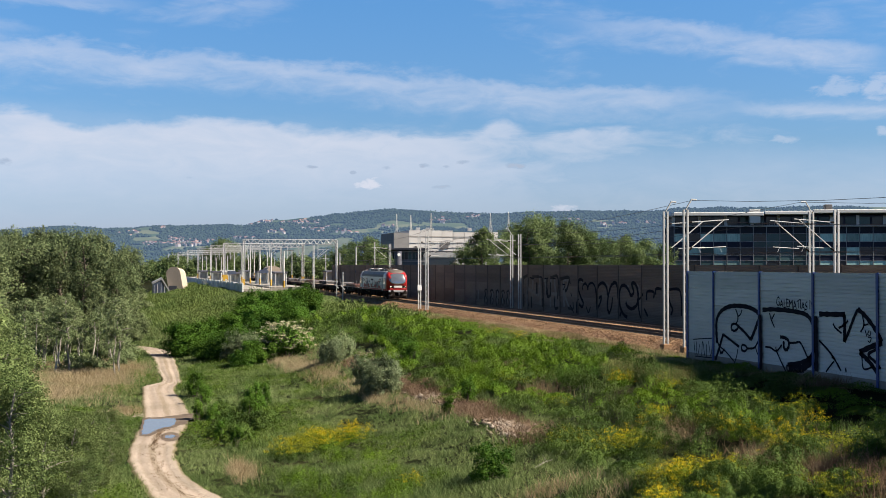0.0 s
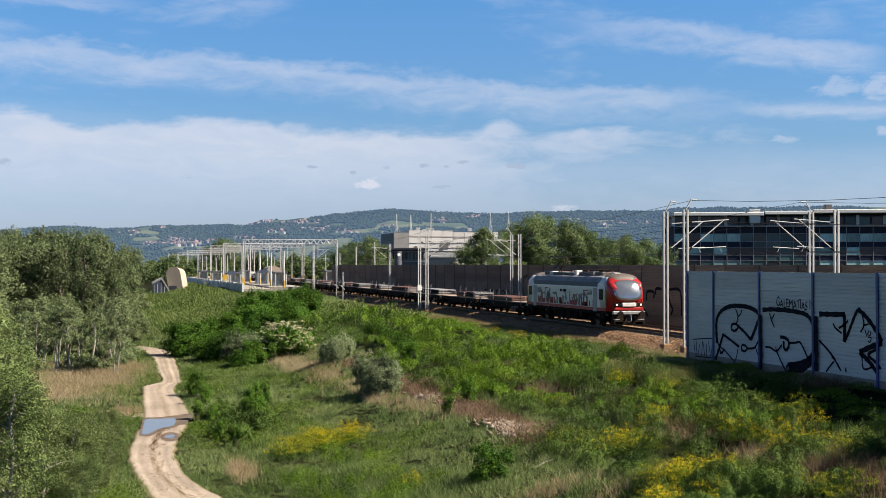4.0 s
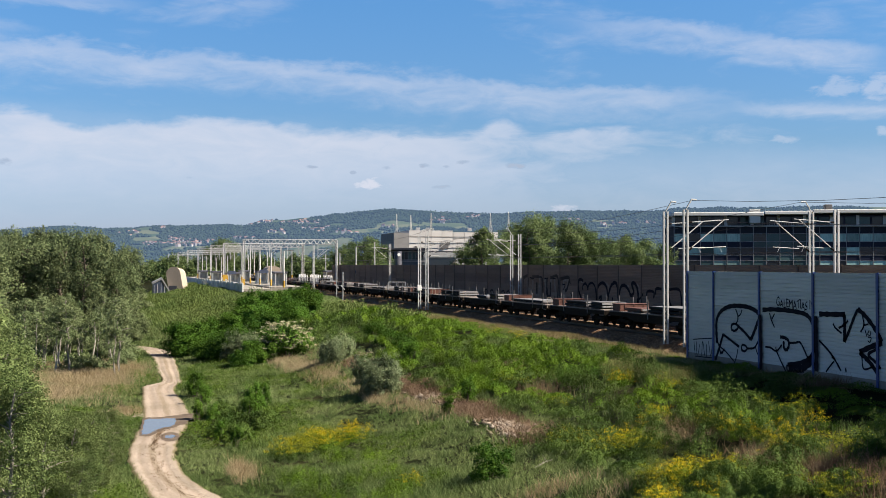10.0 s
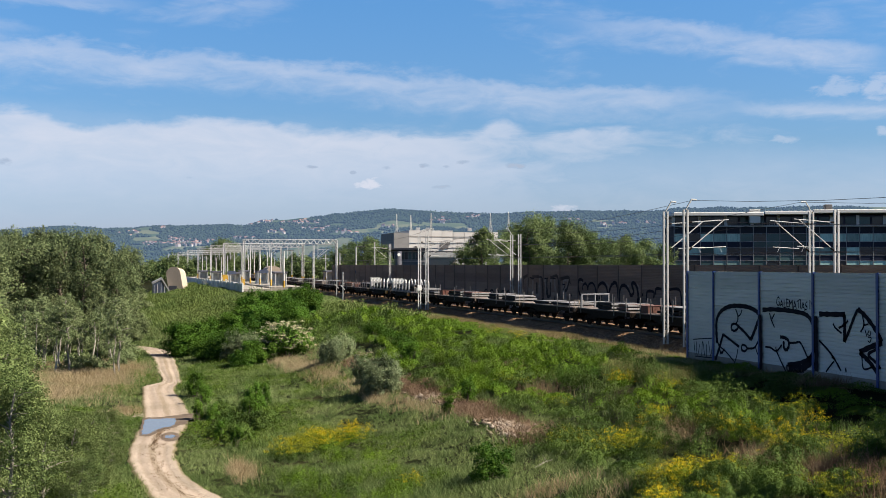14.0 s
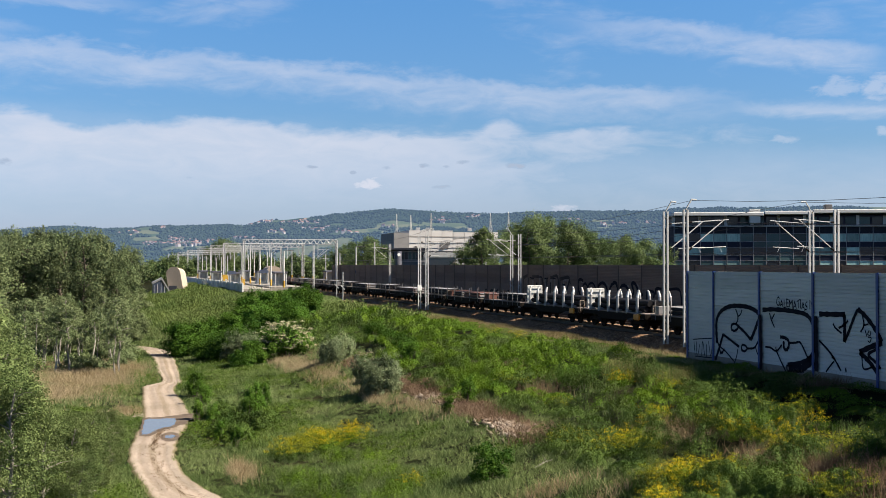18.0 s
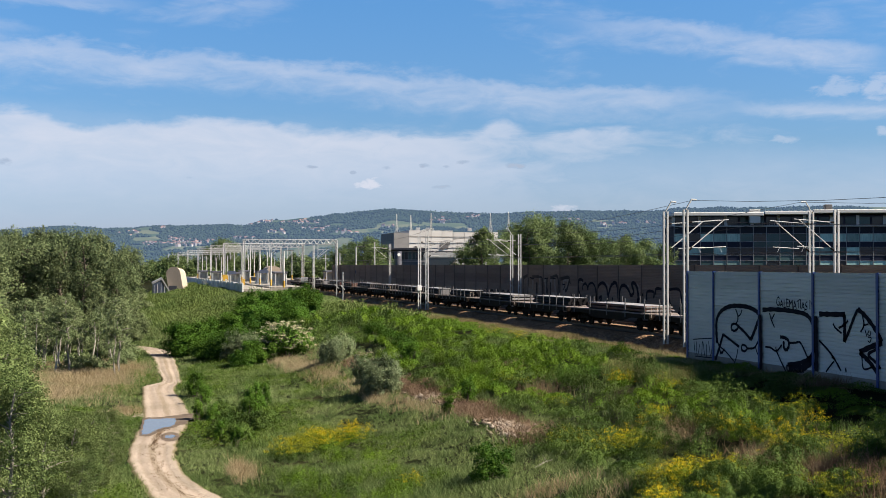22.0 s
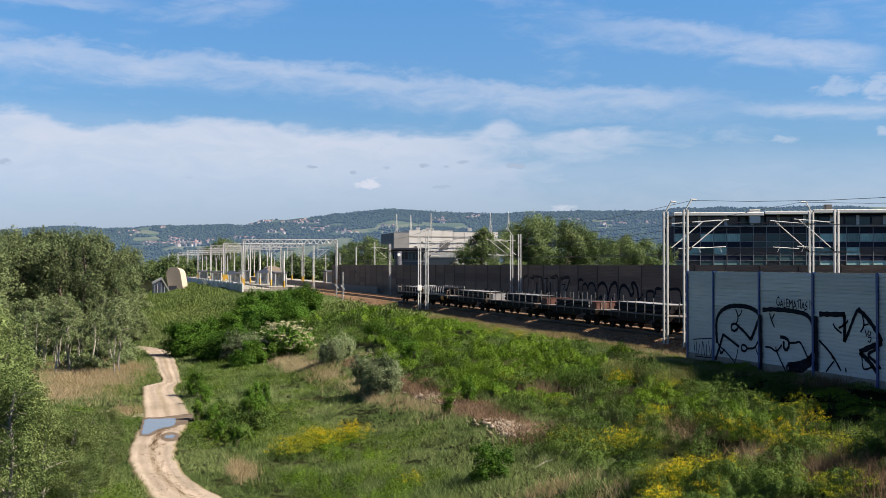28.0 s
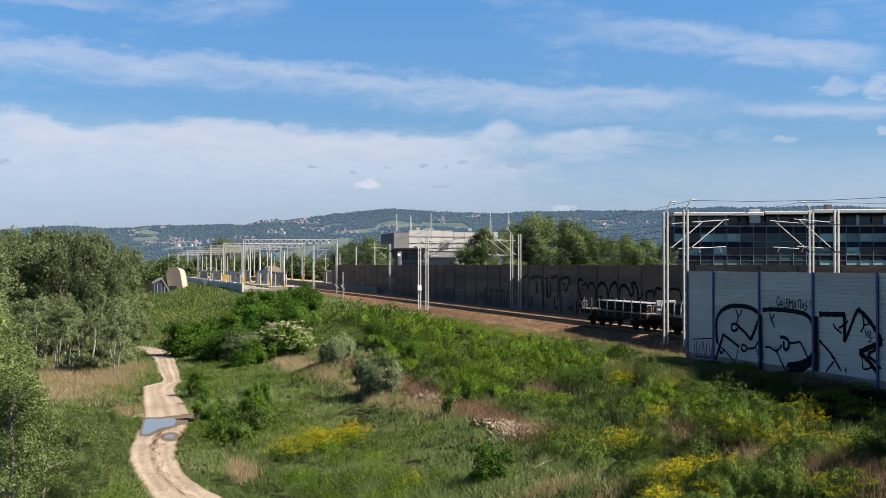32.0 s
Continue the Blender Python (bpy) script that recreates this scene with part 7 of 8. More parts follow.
        rim = np.clip((shoulder(y) - x + 0.2) / 3.2, np.where(y < 60, 0.5, 0.25), 1) * np.clip((x - np.where(y < 48, 16.6, 18.2)) / 1.6, 0.15, 1)
        rim = rim * (1 + 0.75 * np.exp(-((x - 27.4) / 1.1) ** 2 - ((y - 57.5) / 5.5) ** 4))
        return (1.35 * large * (0.45 + 0.65 * swell) * (0.7 + 0.45 * small) + 0.02) * rim, tone

    n = 160000
    y = 33 + 110 * rng.uniform(0, 1, n) ** 1.8
    x = rng.uniform(17.2, 32.7, n)
    o = shoulder(y) - x
    gap = fbm(x, y * 0.6, 3.4, 53, 3)
    k = (gap > 0.33) & (o > -0.6) & ((x > 18.3) | (y < 47)) & ~((o > 11.9) & (o < 14.6) & (y > 48) & (y < 112) & (gap < 0.62))
    x, y = x[k], y[k]
    per = 5
    X, Y = np.repeat(x, per) + rng.normal(0, 0.10, len(x) * per), np.repeat(y, per) + rng.normal(0, 0.10, len(x) * per)
    H, tone = canopy(X, Y)
    hx, hy = on_ground(652, 622)
    k = (((X - hx) / 1.3) ** 2 + ((Y - hy) / 6.0) ** 2 > 0.6 + 0.8 * fbm(X, Y, 1.5, 62, 2)) & (H > 0.20 * np.clip((shoulder(Y) - X + 0.2) / 3.2, 0.22, 1))
    X, Y, H, tone = X[k], Y[k], H[k], tone[k]
    Z = ground_z(X, Y) + H * (1.06 - 0.35 * rng.uniform(0, 1, len(X)) ** 1.5)
    e = 0.07
    sx, sy = (canopy(X + e, Y)[0] - canopy(X - e, Y)[0]) / (2 * e), (canopy(X, Y + e)[0] - canopy(X, Y - e)[0]) / (2 * e)
    kind = 0.75 * fbm(X, Y * 0.6, 5.0, 54, 3) + 0.25 * tone + 0.014 * (X - 26.0) - np.clip((58 - Y) / 50, 0, 0.15) - np.clip((43 - Y) / 20, 0, 0.15)
    size = (0.029 + 0.00042 * Y)[:, None]
    pts, face = np.stack([X, Y, Z], 1), np.stack([-sx, -sy, np.full(len(X), 0.6)], 1)
    for pick, name, mat, label in ((kind > 0.485, "undergrowth", L_WEED, "knee-high bright green leafy undergrowth on the slope"), (kind <= 0.485, "nettles", L_HERB, "dark green nettles and brambles on the slope")):
        v = leaf_tris(rng, pts[pick], size[pick], 1.4, 0.28, face[pick], 0.34)
        tagged(fast_mesh(name, v, np.arange(len(v)), 3, mat), label, "undergrowth", kind="stuff")
    # tall thin grass that stands out of the cover and along its upper rim
    n = 12000
    y = np.where(np.arange(n) % 3 > 0, rng.normal(66, 9, n), 36 + 90 * rng.uniform(0, 1, n) ** 1.5)
    x = np.where(np.arange(n) % 3 > 0, rng.uniform(28.0, 33.6, n), rng.uniform(19.0, 31.0, n))
    k = ((fbm(x, y, 3.0, 55, 3) > 0.5) | (x > 30.0)) & ((y > 57) | (x < 27))
    x, y = x[k], y[k]
    v = grass_blades(rng, x, y, (0.35 + 0.75 * fbm(x, y, 5.0, 56, 2)) * np.clip((33.0 - x) / 3.4, 0.15, 1), 0.010, 5, 0.22)
    tagged(fast_mesh("tall_grass", v, np.arange(len(v)), 3, L_GRASS), "tall thin grey-green grass on the slope", "grass", kind="stuff")
    # a thicket of tall grass just below the end of the barrier
    n = 4200
    x, y = rng.normal(27.7, 0.75, n), rng.uniform(51.5, 64.0, n)
    k = fbm(x, y, 2.0, 60, 3) > 0.47
    x, y = x[k], y[k]
    h = (0.35 + 1.0 * fbm(x, y, 1.6, 57, 3)) * np.clip((y - 50.5) / 4.0, 0.45, 1)
    v = grass_blades(rng, x, y, h, 0.011, 5, 0.34)
    tagged(fast_mesh("thicket_grass", v, np.arange(len(v)), 3, L_BANK), "thicket of tall green grass below the barrier", "grass", kind="stuff")
    k = fbm(x, y, 1.3, 58, 2) > 0.52
    v = grass_blades(rng, x[k], y[k], h[k] * 1.12, 0.009, 3, 0.3)
    tagged(fast_mesh("seed_grass", v, np.arange(len(v)), 3, L_RIM), "brown seeding grass standing out of the green thicket", "grass", kind="stuff")
    # brown, half-dry grass along the foot of the ballast
    n = 15000
    y = 50 + 120 * rng.uniform(0, 1, n) ** 1.3
    x = 34.0 - 2.6 * rng.uniform(0, 1, n) ** 1.4
    h = (0.12 + 0.42 * np.clip(fbm(x, y * 0.6, 2.2, 59, 3) * 1.6 - 0.35, 0, 1)) * np.where((y > 58) & (y < 72), 0.45, 1.0)
    v = grass_blades(rng, x, y, h, 0.013, 5, 0.4)
    tagged(fast_mesh("rim_grass", v, np.arange(len(v)), 3, L_RIM), "half-dry brownish grass along the foot of the ballast", "grass", kind="stuff")
    # shrubby cover on the station embankment
    n = 6500
    y = rng.uniform(120, 300, n)
    x = shoulder(y) - 18 * rng.uniform(0, 1, n)
    t = np.sin(x * 0.5 + np.sin(y * 0.15)) * np.sin(y * 0.21 + 1.0)
    k = t > -0.3
    x, y, t = x[k], y[k], t[k]
    per = 12
    X, Y = np.repeat(x, per) + rng.normal(0, 0.35, len(x) * per), np.repeat(y, per) + rng.normal(0, 0.35, len(x) * per)
    Z = ground_z(X, Y) + np.repeat(0.5 + 0.8 * np.clip(t, 0, 1), per) * rng.uniform(0.1, 1.0, len(X))
    v = leaf_tris(rng, np.stack([X, Y, Z], 1), 0.17, 1.2, 0.35)
    tagged(fast_mesh("embankment_brush", v, np.arange(len(v)), 3, L_BANK), "low green brush on the station embankment", "undergrowth", kind="stuff")
    # broad-leaved herbs in patches over the meadow
    n = 30000
    y = 44 + 80 * rng.uniform(0, 1, n) ** 1.4
    x = rng.uniform(-8, 20, n)
    t = fbm(x, y * 0.6, 5.0, 61, 4)
    pc, pw = path_at(y)
    k = (t > 0.53) & (np.abs(x - pc) > pw / 2 + 0.2)
    x, y, t = x[k], y[k], t[k]
    per = 8
    X, Y = np.repeat(x, per) + rng.normal(0, 0.14, len(x) * per), np.repeat(y, per) + rng.normal(0, 0.14, len(x) * per)
    Z = ground_z(X, Y) + np.repeat(0.16 + 1.7 * np.clip(t - 0.53, 0, 0.3), per) * rng.uniform(0.3, 1.1, len(X))
    v = leaf_tris(rng, np.stack([X, Y, Z], 1), 0.048, 0.9, 0.42)
    tagged(fast_mesh("meadow_herbs", v, np.arange(len(v)), 3, L_WEED), "patches of leafy herbs in the meadow", "herbs", kind="stuff")
    # flattened straw along the bare strip
    n = 2600
    y = 49 + 62 * rng.uniform(0, 1, n) ** 1.3
    x = rng.uniform(17.6, 20.0, n)
    v = grass_blades(rng, x, y, np.full(n, 0.34), 0.016, 4, 1.3)
    tagged(fast_mesh("flattened_straw", v, np.arange(len(v)), 3, L_STALK), "flattened brown straw on the bare strip", "dead stalks", kind="stuff")
    # dead brown stalks on the slope
    xs, ys = [], []
    for px, py, z, n, r in ((1200, 760, -2.3, 180, 0.8), (1390, 830, -2.6, 220, 1.0), (1480, 850, -2.6, 260, 0.9), (1540, 870, -2.6, 200, 0.9), (1270, 640, -1.0, 120, 0.6), (1455, 700, -1.3, 120, 0.6), (960, 690, -2.2, 150, 1.0), (880, 640, -1.6, 200, 1.4),
                            (850, 735, -3.0, 70, 0.9), (930, 775, -3.0, 80, 0.9), (760, 690, -3.0, 60, 0.9)):
        cx, cy, _ = spot(px, py, z)
        xs.append(cx + rng.normal(0, r * 0.7, n)), ys.append(cy + rng.normal(0, r * 1.3, n))
    x, y = np.concatenate(xs), np.concatenate(ys)
    v = grass_blades(rng, x, y, np.full(len(x), 0.75), 0.012, 4, 0.4)
    tagged(fast_mesh("dead_stalks", v, np.arange(len(v)), 3, L_STALK), "tangles of brown dead stalks on the slope", "dead stalks", kind="stuff")
    # rubble on the bare strip
    for px, py, n, rx, ry in ((770, 702, 240, 0.9, 3.2), (900, 758, 300, 1.0, 3.0), (640, 635, 160, 0.9, 5.0)):
        cx, cy, _ = spot(px, py, -3.05)
        X, Y = cx + rng.normal(0, rx * 0.5, n), cy + rng.normal(0, ry * 0.5, n)
        c = np.stack([X, Y, ground_z(X, Y) + 0.03], 1)
        base = np.array([(1, 0, 0), (0, 1, 0), (-1, 0, 0), (0, -1, 0), (0, 0, 0.6), (0, 0, -0.5)], float)
        v = c[:, None] + base[None] * rng.uniform(0.05, 0.26, (n, 1, 3)) * rng.uniform(0.7, 1.3, (n, 6, 1))
        tri = np.array([0, 1, 4, 1, 2, 4, 2, 3, 4, 3, 0, 4, 1, 0, 5, 2, 1, 5, 3, 2, 5, 0, 3, 5])
        tagged(fast_mesh("rubble", v.reshape(-1, 3), (np.arange(n)[:, None] * 6 + tri[None]).ravel(), 3, M["rubble"]), "broken pale stones on bare brown soil", "rubble", kind="stuff")
    # trodden crumbs of turf along the middle of the track
    n = 2600
    Y = rng.uniform(48, 70, n)
    X = path_at(Y)[0] + rng.normal(0.1, 0.22, n) * np.where(np.sin(Y * 2.1) > -0.3, 1, 0.3)
    v = leaf_tris(rng, np.stack([X, Y, ground_z(X, Y) + 0.105], 1), 0.026, 0.1, 0.7)
    tagged(fast_mesh("turf_crumbs", v, np.arange(len(v)), 3, L_STALK), "trodden brown turf crumbs on the dirt track", "turf", kind="stuff")
    # dry reed and straw
    xs, ys = [], []
    for px, py, z, n, rx, ry in ((150, 680, -4.8, 2900, 3.5, 10), (205, 655, -4.8, 1700, 2.5, 6), (110, 660, -4.8, 1500, 3.0, 8), (100, 700, -4.8, 700, 1.8, 4), (228, 730, -4.75, 160, 0.7, 1.5), (850, 570, -0.8, 700, 0.6, 20), (560, 650, -3.4, 800, 1.2, 9), (510, 632, -3.2, 500, 1.0, 6), (650, 690, -3.3, 300, 0.6, 7), (740, 715, -3.2, 150, 0.6, 5),
                                 (1190, 770, -2.4, 200, 0.6, 1.5), (1180, 640, -0.9, 700, 0.6, 6), (1000, 590, -0.7, 900, 0.5, 14), (1380, 830, -2.6, 200, 0.8, 1.5), (430, 830, -4.6, 250, 0.5, 2)):
        cx, cy, _ = spot(px, py, z)
        xs.append(cx + rng.normal(0, rx * 0.6, n)), ys.append(cy + rng.normal(0, ry * 0.6, n))
    for px, py, n, rx, ry in ((1000, 864, 70, 0.9, 0.3), (1090, 874, 70, 0.8, 0.25), (960, 870, 40, 0.6, 0.3)):
        cx, cy = on_ground(px, py)
        xs.append(cx + rng.normal(0, rx, n)), ys.append(cy + rng.normal(0, ry, n))
    k = 1800
    ys.append(46 + 130 * rng.uniform(0, 1, k) ** 1.3)
    xs.append(rng.normal(33.3, 0.75, k))
    x, y = np.concatenate(xs), np.concatenate(ys)
    pc, pw = path_at(y)
    keep = (x < 34.4) & (np.abs(x - pc) > pw / 2 + 0.1)
    x, y = x[keep], y[keep]
    v = grass_blades(rng, x, y, np.where(x > 32.8, 0.34, np.where(x > 25, 0.5, np.where(x < 8, 0.6, 0.55))), 0.013, 4, 0.5)
    tagged(fast_mesh("dry_grass", v, np.arange(len(v)), 3, L_DRY), "patches of tall straw-coloured dry grass", "grass", kind="stuff")


def dead_branch(a, b, label, r=0.035):
    """A bare bent branch from a to b, with two twigs."""
    bm = bmesh.new()
    a, b = Vector(a), Vector(b)
    rings = tube(bm, [a, a.lerp(b, 0.35) + Vector((0.05, 0, 0.06)), a.lerp(b, 0.7) + Vector((-0.04, 0.03, 0.02)), b], [r, r * 0.85, r * 0.6, r * 0.3], 6)
    for f, dx in ((1, 0.25), (2, -0.2)):
        p = a.lerp(b, 0.35 * f)
        tw = tube(bm, [p, p + Vector((dx, 0.1, 0.3))], [r * 0.45, r * 0.15], 4)
        bm.faces.new((tw[0][0], tw[0][1], rings[f][0]))
    tagged(part("dead_branch", bm, M["pale_bark"], None), label, "branch")


def build_branches():
    for px, py, d in ((142, 815, 45.0), (63, 847, 42.5)):
        top = away(px, py, d)
        foot = away(px - 60, py, d + 0.5)
        foot.z = float(ground_z(foot.x, foot.y)) - 0.05
        dead_branch(foot, top, "pale bare branch leaning out of the young poplars")
    x, y, _ = spot(945, 826, -3.4)
    p = Vector((x, y, float(ground_z(x, y)) + 0.03))
    q = Vector((x + 1.0, y + 0.5, 0))
    q.z = float(ground_z(q.x, q.y)) + 0.12
    dead_branch(p, q, "pale broken branch lying in the grass")


build_plants()
build_branches()
# ---- train ----
GRADES = [(0, 19.0), (8, 17.5), (18, 16.7), (32, 15.6)]


def run(t):
    """Metres gone at t seconds; the train slows gently."""
    a = 0.0
    for (t0, v0), (t1, v1) in zip(GRADES, GRADES[1:]):
        if t <= t0:
            break
        u = min(t, t1)
        a += (u - t0) * (2 * v0 + (v1 - v0) * (u - t0) / (t1 - t0)) / 2
    return a


MOVERS = []


def wheelset(bm, y, r=0.46):
    for s in (-1, 1):
        rod(bm, (s * 0.68, y, r), (s * 0.82, y, r), r, 16)
    rod(bm, (-0.7, y, r), (0.7, y, r), 0.09, 8)


def make_bogie(parent, y, pitch=1.8):
    b = empty("bogie", pose(0, y, 0))
    b.parent = parent
    bm = bmesh.new()
    for s in (-1, 1):
        box(bm, s * 0.98, 0, 0.58, 0.14, pitch + 0.6, 0.22, 0.04)
        for e in (-1, 1):
            box(bm, s * 1.0, e * pitch / 2, 0.5, 0.22, 0.34, 0.34, 0.05)
    box(bm, 0, 0, 0.62, 2.0, 0.4, 0.24, 0.03)
    part("bogie_frame", bm, M["black"], b)
    for e in (-1, 1):
        bm = bmesh.new()
        wheelset(bm, e * pitch / 2)
        part("wheelset", bm, M["black"], b)
    return b


def buffers(parent, y, sgn):
    for s in (-1, 1):
        bm = bmesh.new()
        rod(bm, (s * 0.87, y, 1.05), (s * 0.87, y + sgn * 0.42, 1.05), 0.1, 8)
        rod(bm, (s * 0.87, y + sgn * 0.42, 1.05), (s * 0.87, y + sgn * 0.5, 1.05), 0.22, 12)
        part("buffer", bm, M["black"], parent)


def stack(w, rng, y0, y1, tiers):
    """Steel slabs on dunnage; pale plates stand in for sunlit ends and some tops."""
    z = 1.32
    look_of = rng.choice((M["slab"], M["slab"], M["slab"], M["rust"]))
    pale = rng.random() < 0.55
    for tr in range(tiers):
        th = rng.uniform(0.13, 0.2)
        for yy in np.linspace(y0 + 0.5, y1 - 0.5, 3):
            bm = bmesh.new()
            box(bm, 0, yy, z + 0.04, 2.2, 0.12, 0.08)
            part("dunnage", bm, M["wood"], w)
        z += 0.08
        bm = bmesh.new()
        box(bm, rng.uniform(-0.05, 0.05), (y0 + y1) / 2 + rng.uniform(-0.1, 0.1), z + th / 2, 2.2 - 0.1 * tr, y1 - y0 - 0.3 * tr, th, 0.02)
        part("steel_slab", bm, look_of, w, "dark steel slab")
        # pale plate gives the front end its sunlit tone
        bm = bmesh.new()
        box(bm, 0, y0 + 0.16 * tr - 0.12, z + th / 2, 2.16 - 0.1 * tr, 0.1, th - 0.03, 0.01)
        part("end_sheet", bm, M["sheet"], w, "pale plate standing in for the sunlit stack end")
        z += th
    if pale:
        # pale plate added in place of the sunlit upper face
        bm = bmesh.new()
        box(bm, 0, (y0 + y1) / 2, z + 0.018, 2.0, y1 - y0 - 0.9, 0.03)
        part("top_sheet", bm, M["sheet"], w, "pale plate standing in for the sunlit top")


def make_wagon(length, kind, seed, ends=()):
    """Flat wagon, length over the frame, with stakes and load. Its front looks to -Y."""
    rng = random.Random(seed)
    L2 = length / 2 - 0.5
    paint = M["black"]
    w = empty("flat_wagon")
    fm = {"low_rack": "dark flat wagon with short grey stanchions and a white end frame", "rack": "grey steel flat wagon with white curved stanchions and steel pipes", "rust": "rust-red flat wagon with steel stakes and dark steel stacks", "plate": "dark flat wagon with steel stakes carrying flat steel slabs",
          "pipe": "dark flat wagon carrying long black steel pipes between stakes", "empty": "nearly empty flat wagon with low side rails"}[kind]
    tagged(w, fm, "railway wagon", "wagons of the freight train")
    bm = bmesh.new()
    for s in (-1, 1):
        # fish-bellied side sill
        pts = [(-L2, 1.22), (-L2, 0.95), (-L2 * 0.55, 0.92), (-L2 * 0.35, 0.66), (L2 * 0.35, 0.66), (L2 * 0.55, 0.92), (L2, 0.95), (L2, 1.22)]
        a = [bm.verts.new((s * 1.34, y, z)) for y, z in pts]
        b = [bm.verts.new((s * 1.22, y, z)) for y, z in pts]
        for i in range(len(pts)):
            j = (i + 1) % len(pts)
            bm.faces.new((a[i], a[j], b[j], b[i]))
        for ring in (a, b):
            bm.faces.new((ring[0], ring[1], ring[2], ring[5], ring[6], ring[7]))
            bm.faces.new((ring[2], ring[3], ring[4], ring[5]))
    for e in (-1, 1):
        box(bm, 0, e * (L2 - 0.1), 1.05, 2.6, 0.2, 0.36, 0.02)
    n = 6
    for i in range(n):
        box(bm, 0, -L2 + (i + 0.5) * 2 * L2 / n, 1.08, 2.5, 0.14, 0.2)
    bmesh.ops.recalc_face_normals(bm, faces=bm.faces[:])
    part("underframe", bm, paint, w)
    bm = bmesh.new()
    box(bm, 0, 0, 1.26, 2.74, 2 * L2, 0.07, 0.01)
    part("deck", bm, M["planks"] if "planks" in ends else M["deck"], w, "tan plank deck" if "planks" in ends else "")
    for e in (-1, 1):
        make_bogie(w, e * (L2 - 1.9))
        buffers(w, e * L2, e)
        if rng.random() < 0.5:
            bm = bmesh.new()
            rod(bm, (-1.2, e * (L2 + 0.02), 1.0), (-1.2, e * (L2 + 0.02), 1.85), 0.024, 5)
            rod(bm, (-1.2, e * (L2 + 0.02), 1.85), (-0.85, e * (L2 + 0.02), 1.85), 0.024, 5)
            rod(bm, (-0.85, e * (L2 + 0.02), 1.85), (-0.85, e * (L2 + 0.02), 1.3), 0.024, 5)
            part("hand_rail", bm, M["beige"], w, "pale shunter's hand rail")
    # stakes
    if kind in ("rack", "low_rack"):
        tall = kind == "rack"
        count, hh = (6, 1.5) if tall else (9, 0.95)
        for s in (-1, 1):
            for i in range(count):
                y = -L2 + 1.4 + i * (2 * L2 - 2.8) / (count - 1)
                bm = bmesh.new()
                r = 0.12 if tall else 0.06
                rod(bm, (s * 1.28, y, 1.2), (s * 1.28, y, 1.3 + hh * 0.72), r, 10, r * 0.9)
                box(bm, s * 1.15, y, 1.36, 0.4, 0.3, 0.16, 0.04)
                post = part("stanchion", bm, M["pale_steel"], w, "grey curved stanchion" if tall else "pale grey stanchion")
                # tall posts: the sunlight on the tip is put in as brighter paint
                bm = bmesh.new()
                rod(bm, (s * 1.28, y, 1.3 + hh * 0.72), (s * 1.18, y, 1.3 + hh), r * 0.95, 10, r * 0.6)
                part("stanchion_tip", bm, M["bright"] if tall else M["pale_steel"], post, "bent tip with its sunlit white put into the colour" if tall else "")
        bm = bmesh.new()
        box(bm, -0.5, L2 - 0.5, 2.05 if tall else 1.8, 1.45, 0.16, 1.6 if tall else 0.9, 0.03)
        for z in ((1.7, 2.2, 2.6) if tall else (1.6, 1.9)):
            box(bm, -0.5, L2 - 0.6, z, 1.35, 0.1, 0.1, 0.01)
        part("end_board", bm, M["white"] if tall else M["pale_steel"], w, "pale steel end board")
        for x in (0.75, 1.15):
            bm = bmesh.new()
            box(bm, x, L2 - 0.5, 1.75, 0.1, 0.12, 1.0, 0.01)
            part("end_post", bm, M["grey_steel"], w)
        bm = bmesh.new()
        box(bm, -1.42, -L2 + 1.2, 1.0, 0.14, 0.9, 0.42, 0.05)
        part("handwheel_box", bm, M["amber"], w, "orange box on the sill")
    else:
        count = {"plate": 5, "pipe": 8, "rust": 7, "empty": 4}[kind]
        hh = {"plate": 1.25, "pipe": 1.12, "rust": 1.4, "empty": 1.15}[kind]
        for s in (-1, 1):
            for i in range(count):
                y = -L2 + 0.7 + i * (2 * L2 - 1.4) / (count - 1)
                if kind == "plate" and rng.random() < 0.35:
                    continue
                bm = bmesh.new()
                h2 = hh * rng.uniform(0.85, 1.0)
                box(bm, s * 1.36, y, 1.0 + h2 / 2, 0.06, 0.075, h2 + 0.2, 0.01)
                part("stake", bm, M["grey_steel"], w)
        if kind == "empty":
            for s in (-1, 1):
                bm = bmesh.new()
                box(bm, s * 1.37, 0, 1.62, 0.05, 2 * L2 - 0.4, 0.07)
                part("side_rail", bm, M["grey_steel"], w)
    # load
    if kind in ("plate", "rust"):
        ya = -L2 + rng.uniform(0.7, 2.0)
        yb = L2 - (rng.uniform(4.0, 6.5) if "planks" in ends else rng.uniform(1.9, 3.6))
        if "front_rust" in ends:
            ya = -L2 + 2.0
        cuts = [(ya, yb)]
        if kind == "plate":
            c = ya + (yb - ya) * rng.uniform(0.35, 0.65)
            cuts = rng.choice(([(ya, yb)], [(ya, c - 0.35), (c + 0.35, yb)], [(ya, c - 0.5), (c + 0.5, yb)]))
        for y0, y1 in cuts:
            stack(w, rng, y0, y1, rng.choice((1, 2, 2)) if kind == "plate" else 2)
    elif kind in ("pipe", "rack", "low_rack"):
        y0, y1 = -L2 + 0.6, L2 - (rng.uniform(1.2, 4.0) if kind == "pipe" else 1.2)
        r = 0.155 if kind == "pipe" else 0.21
        for tier in range(2):
            m = (6 if kind == "pipe" else 5) - tier
            for i in range(m):
                bm = bmesh.new()
                x = (i - (m - 1) / 2) * 2 * r * 1.06
                z = 1.36 + r + tier * r * 1.75
                jj = rng.uniform(-0.25, 0.25)
                rod(bm, (x, y0 + jj, z), (x, y1 + jj, z), r, 12)
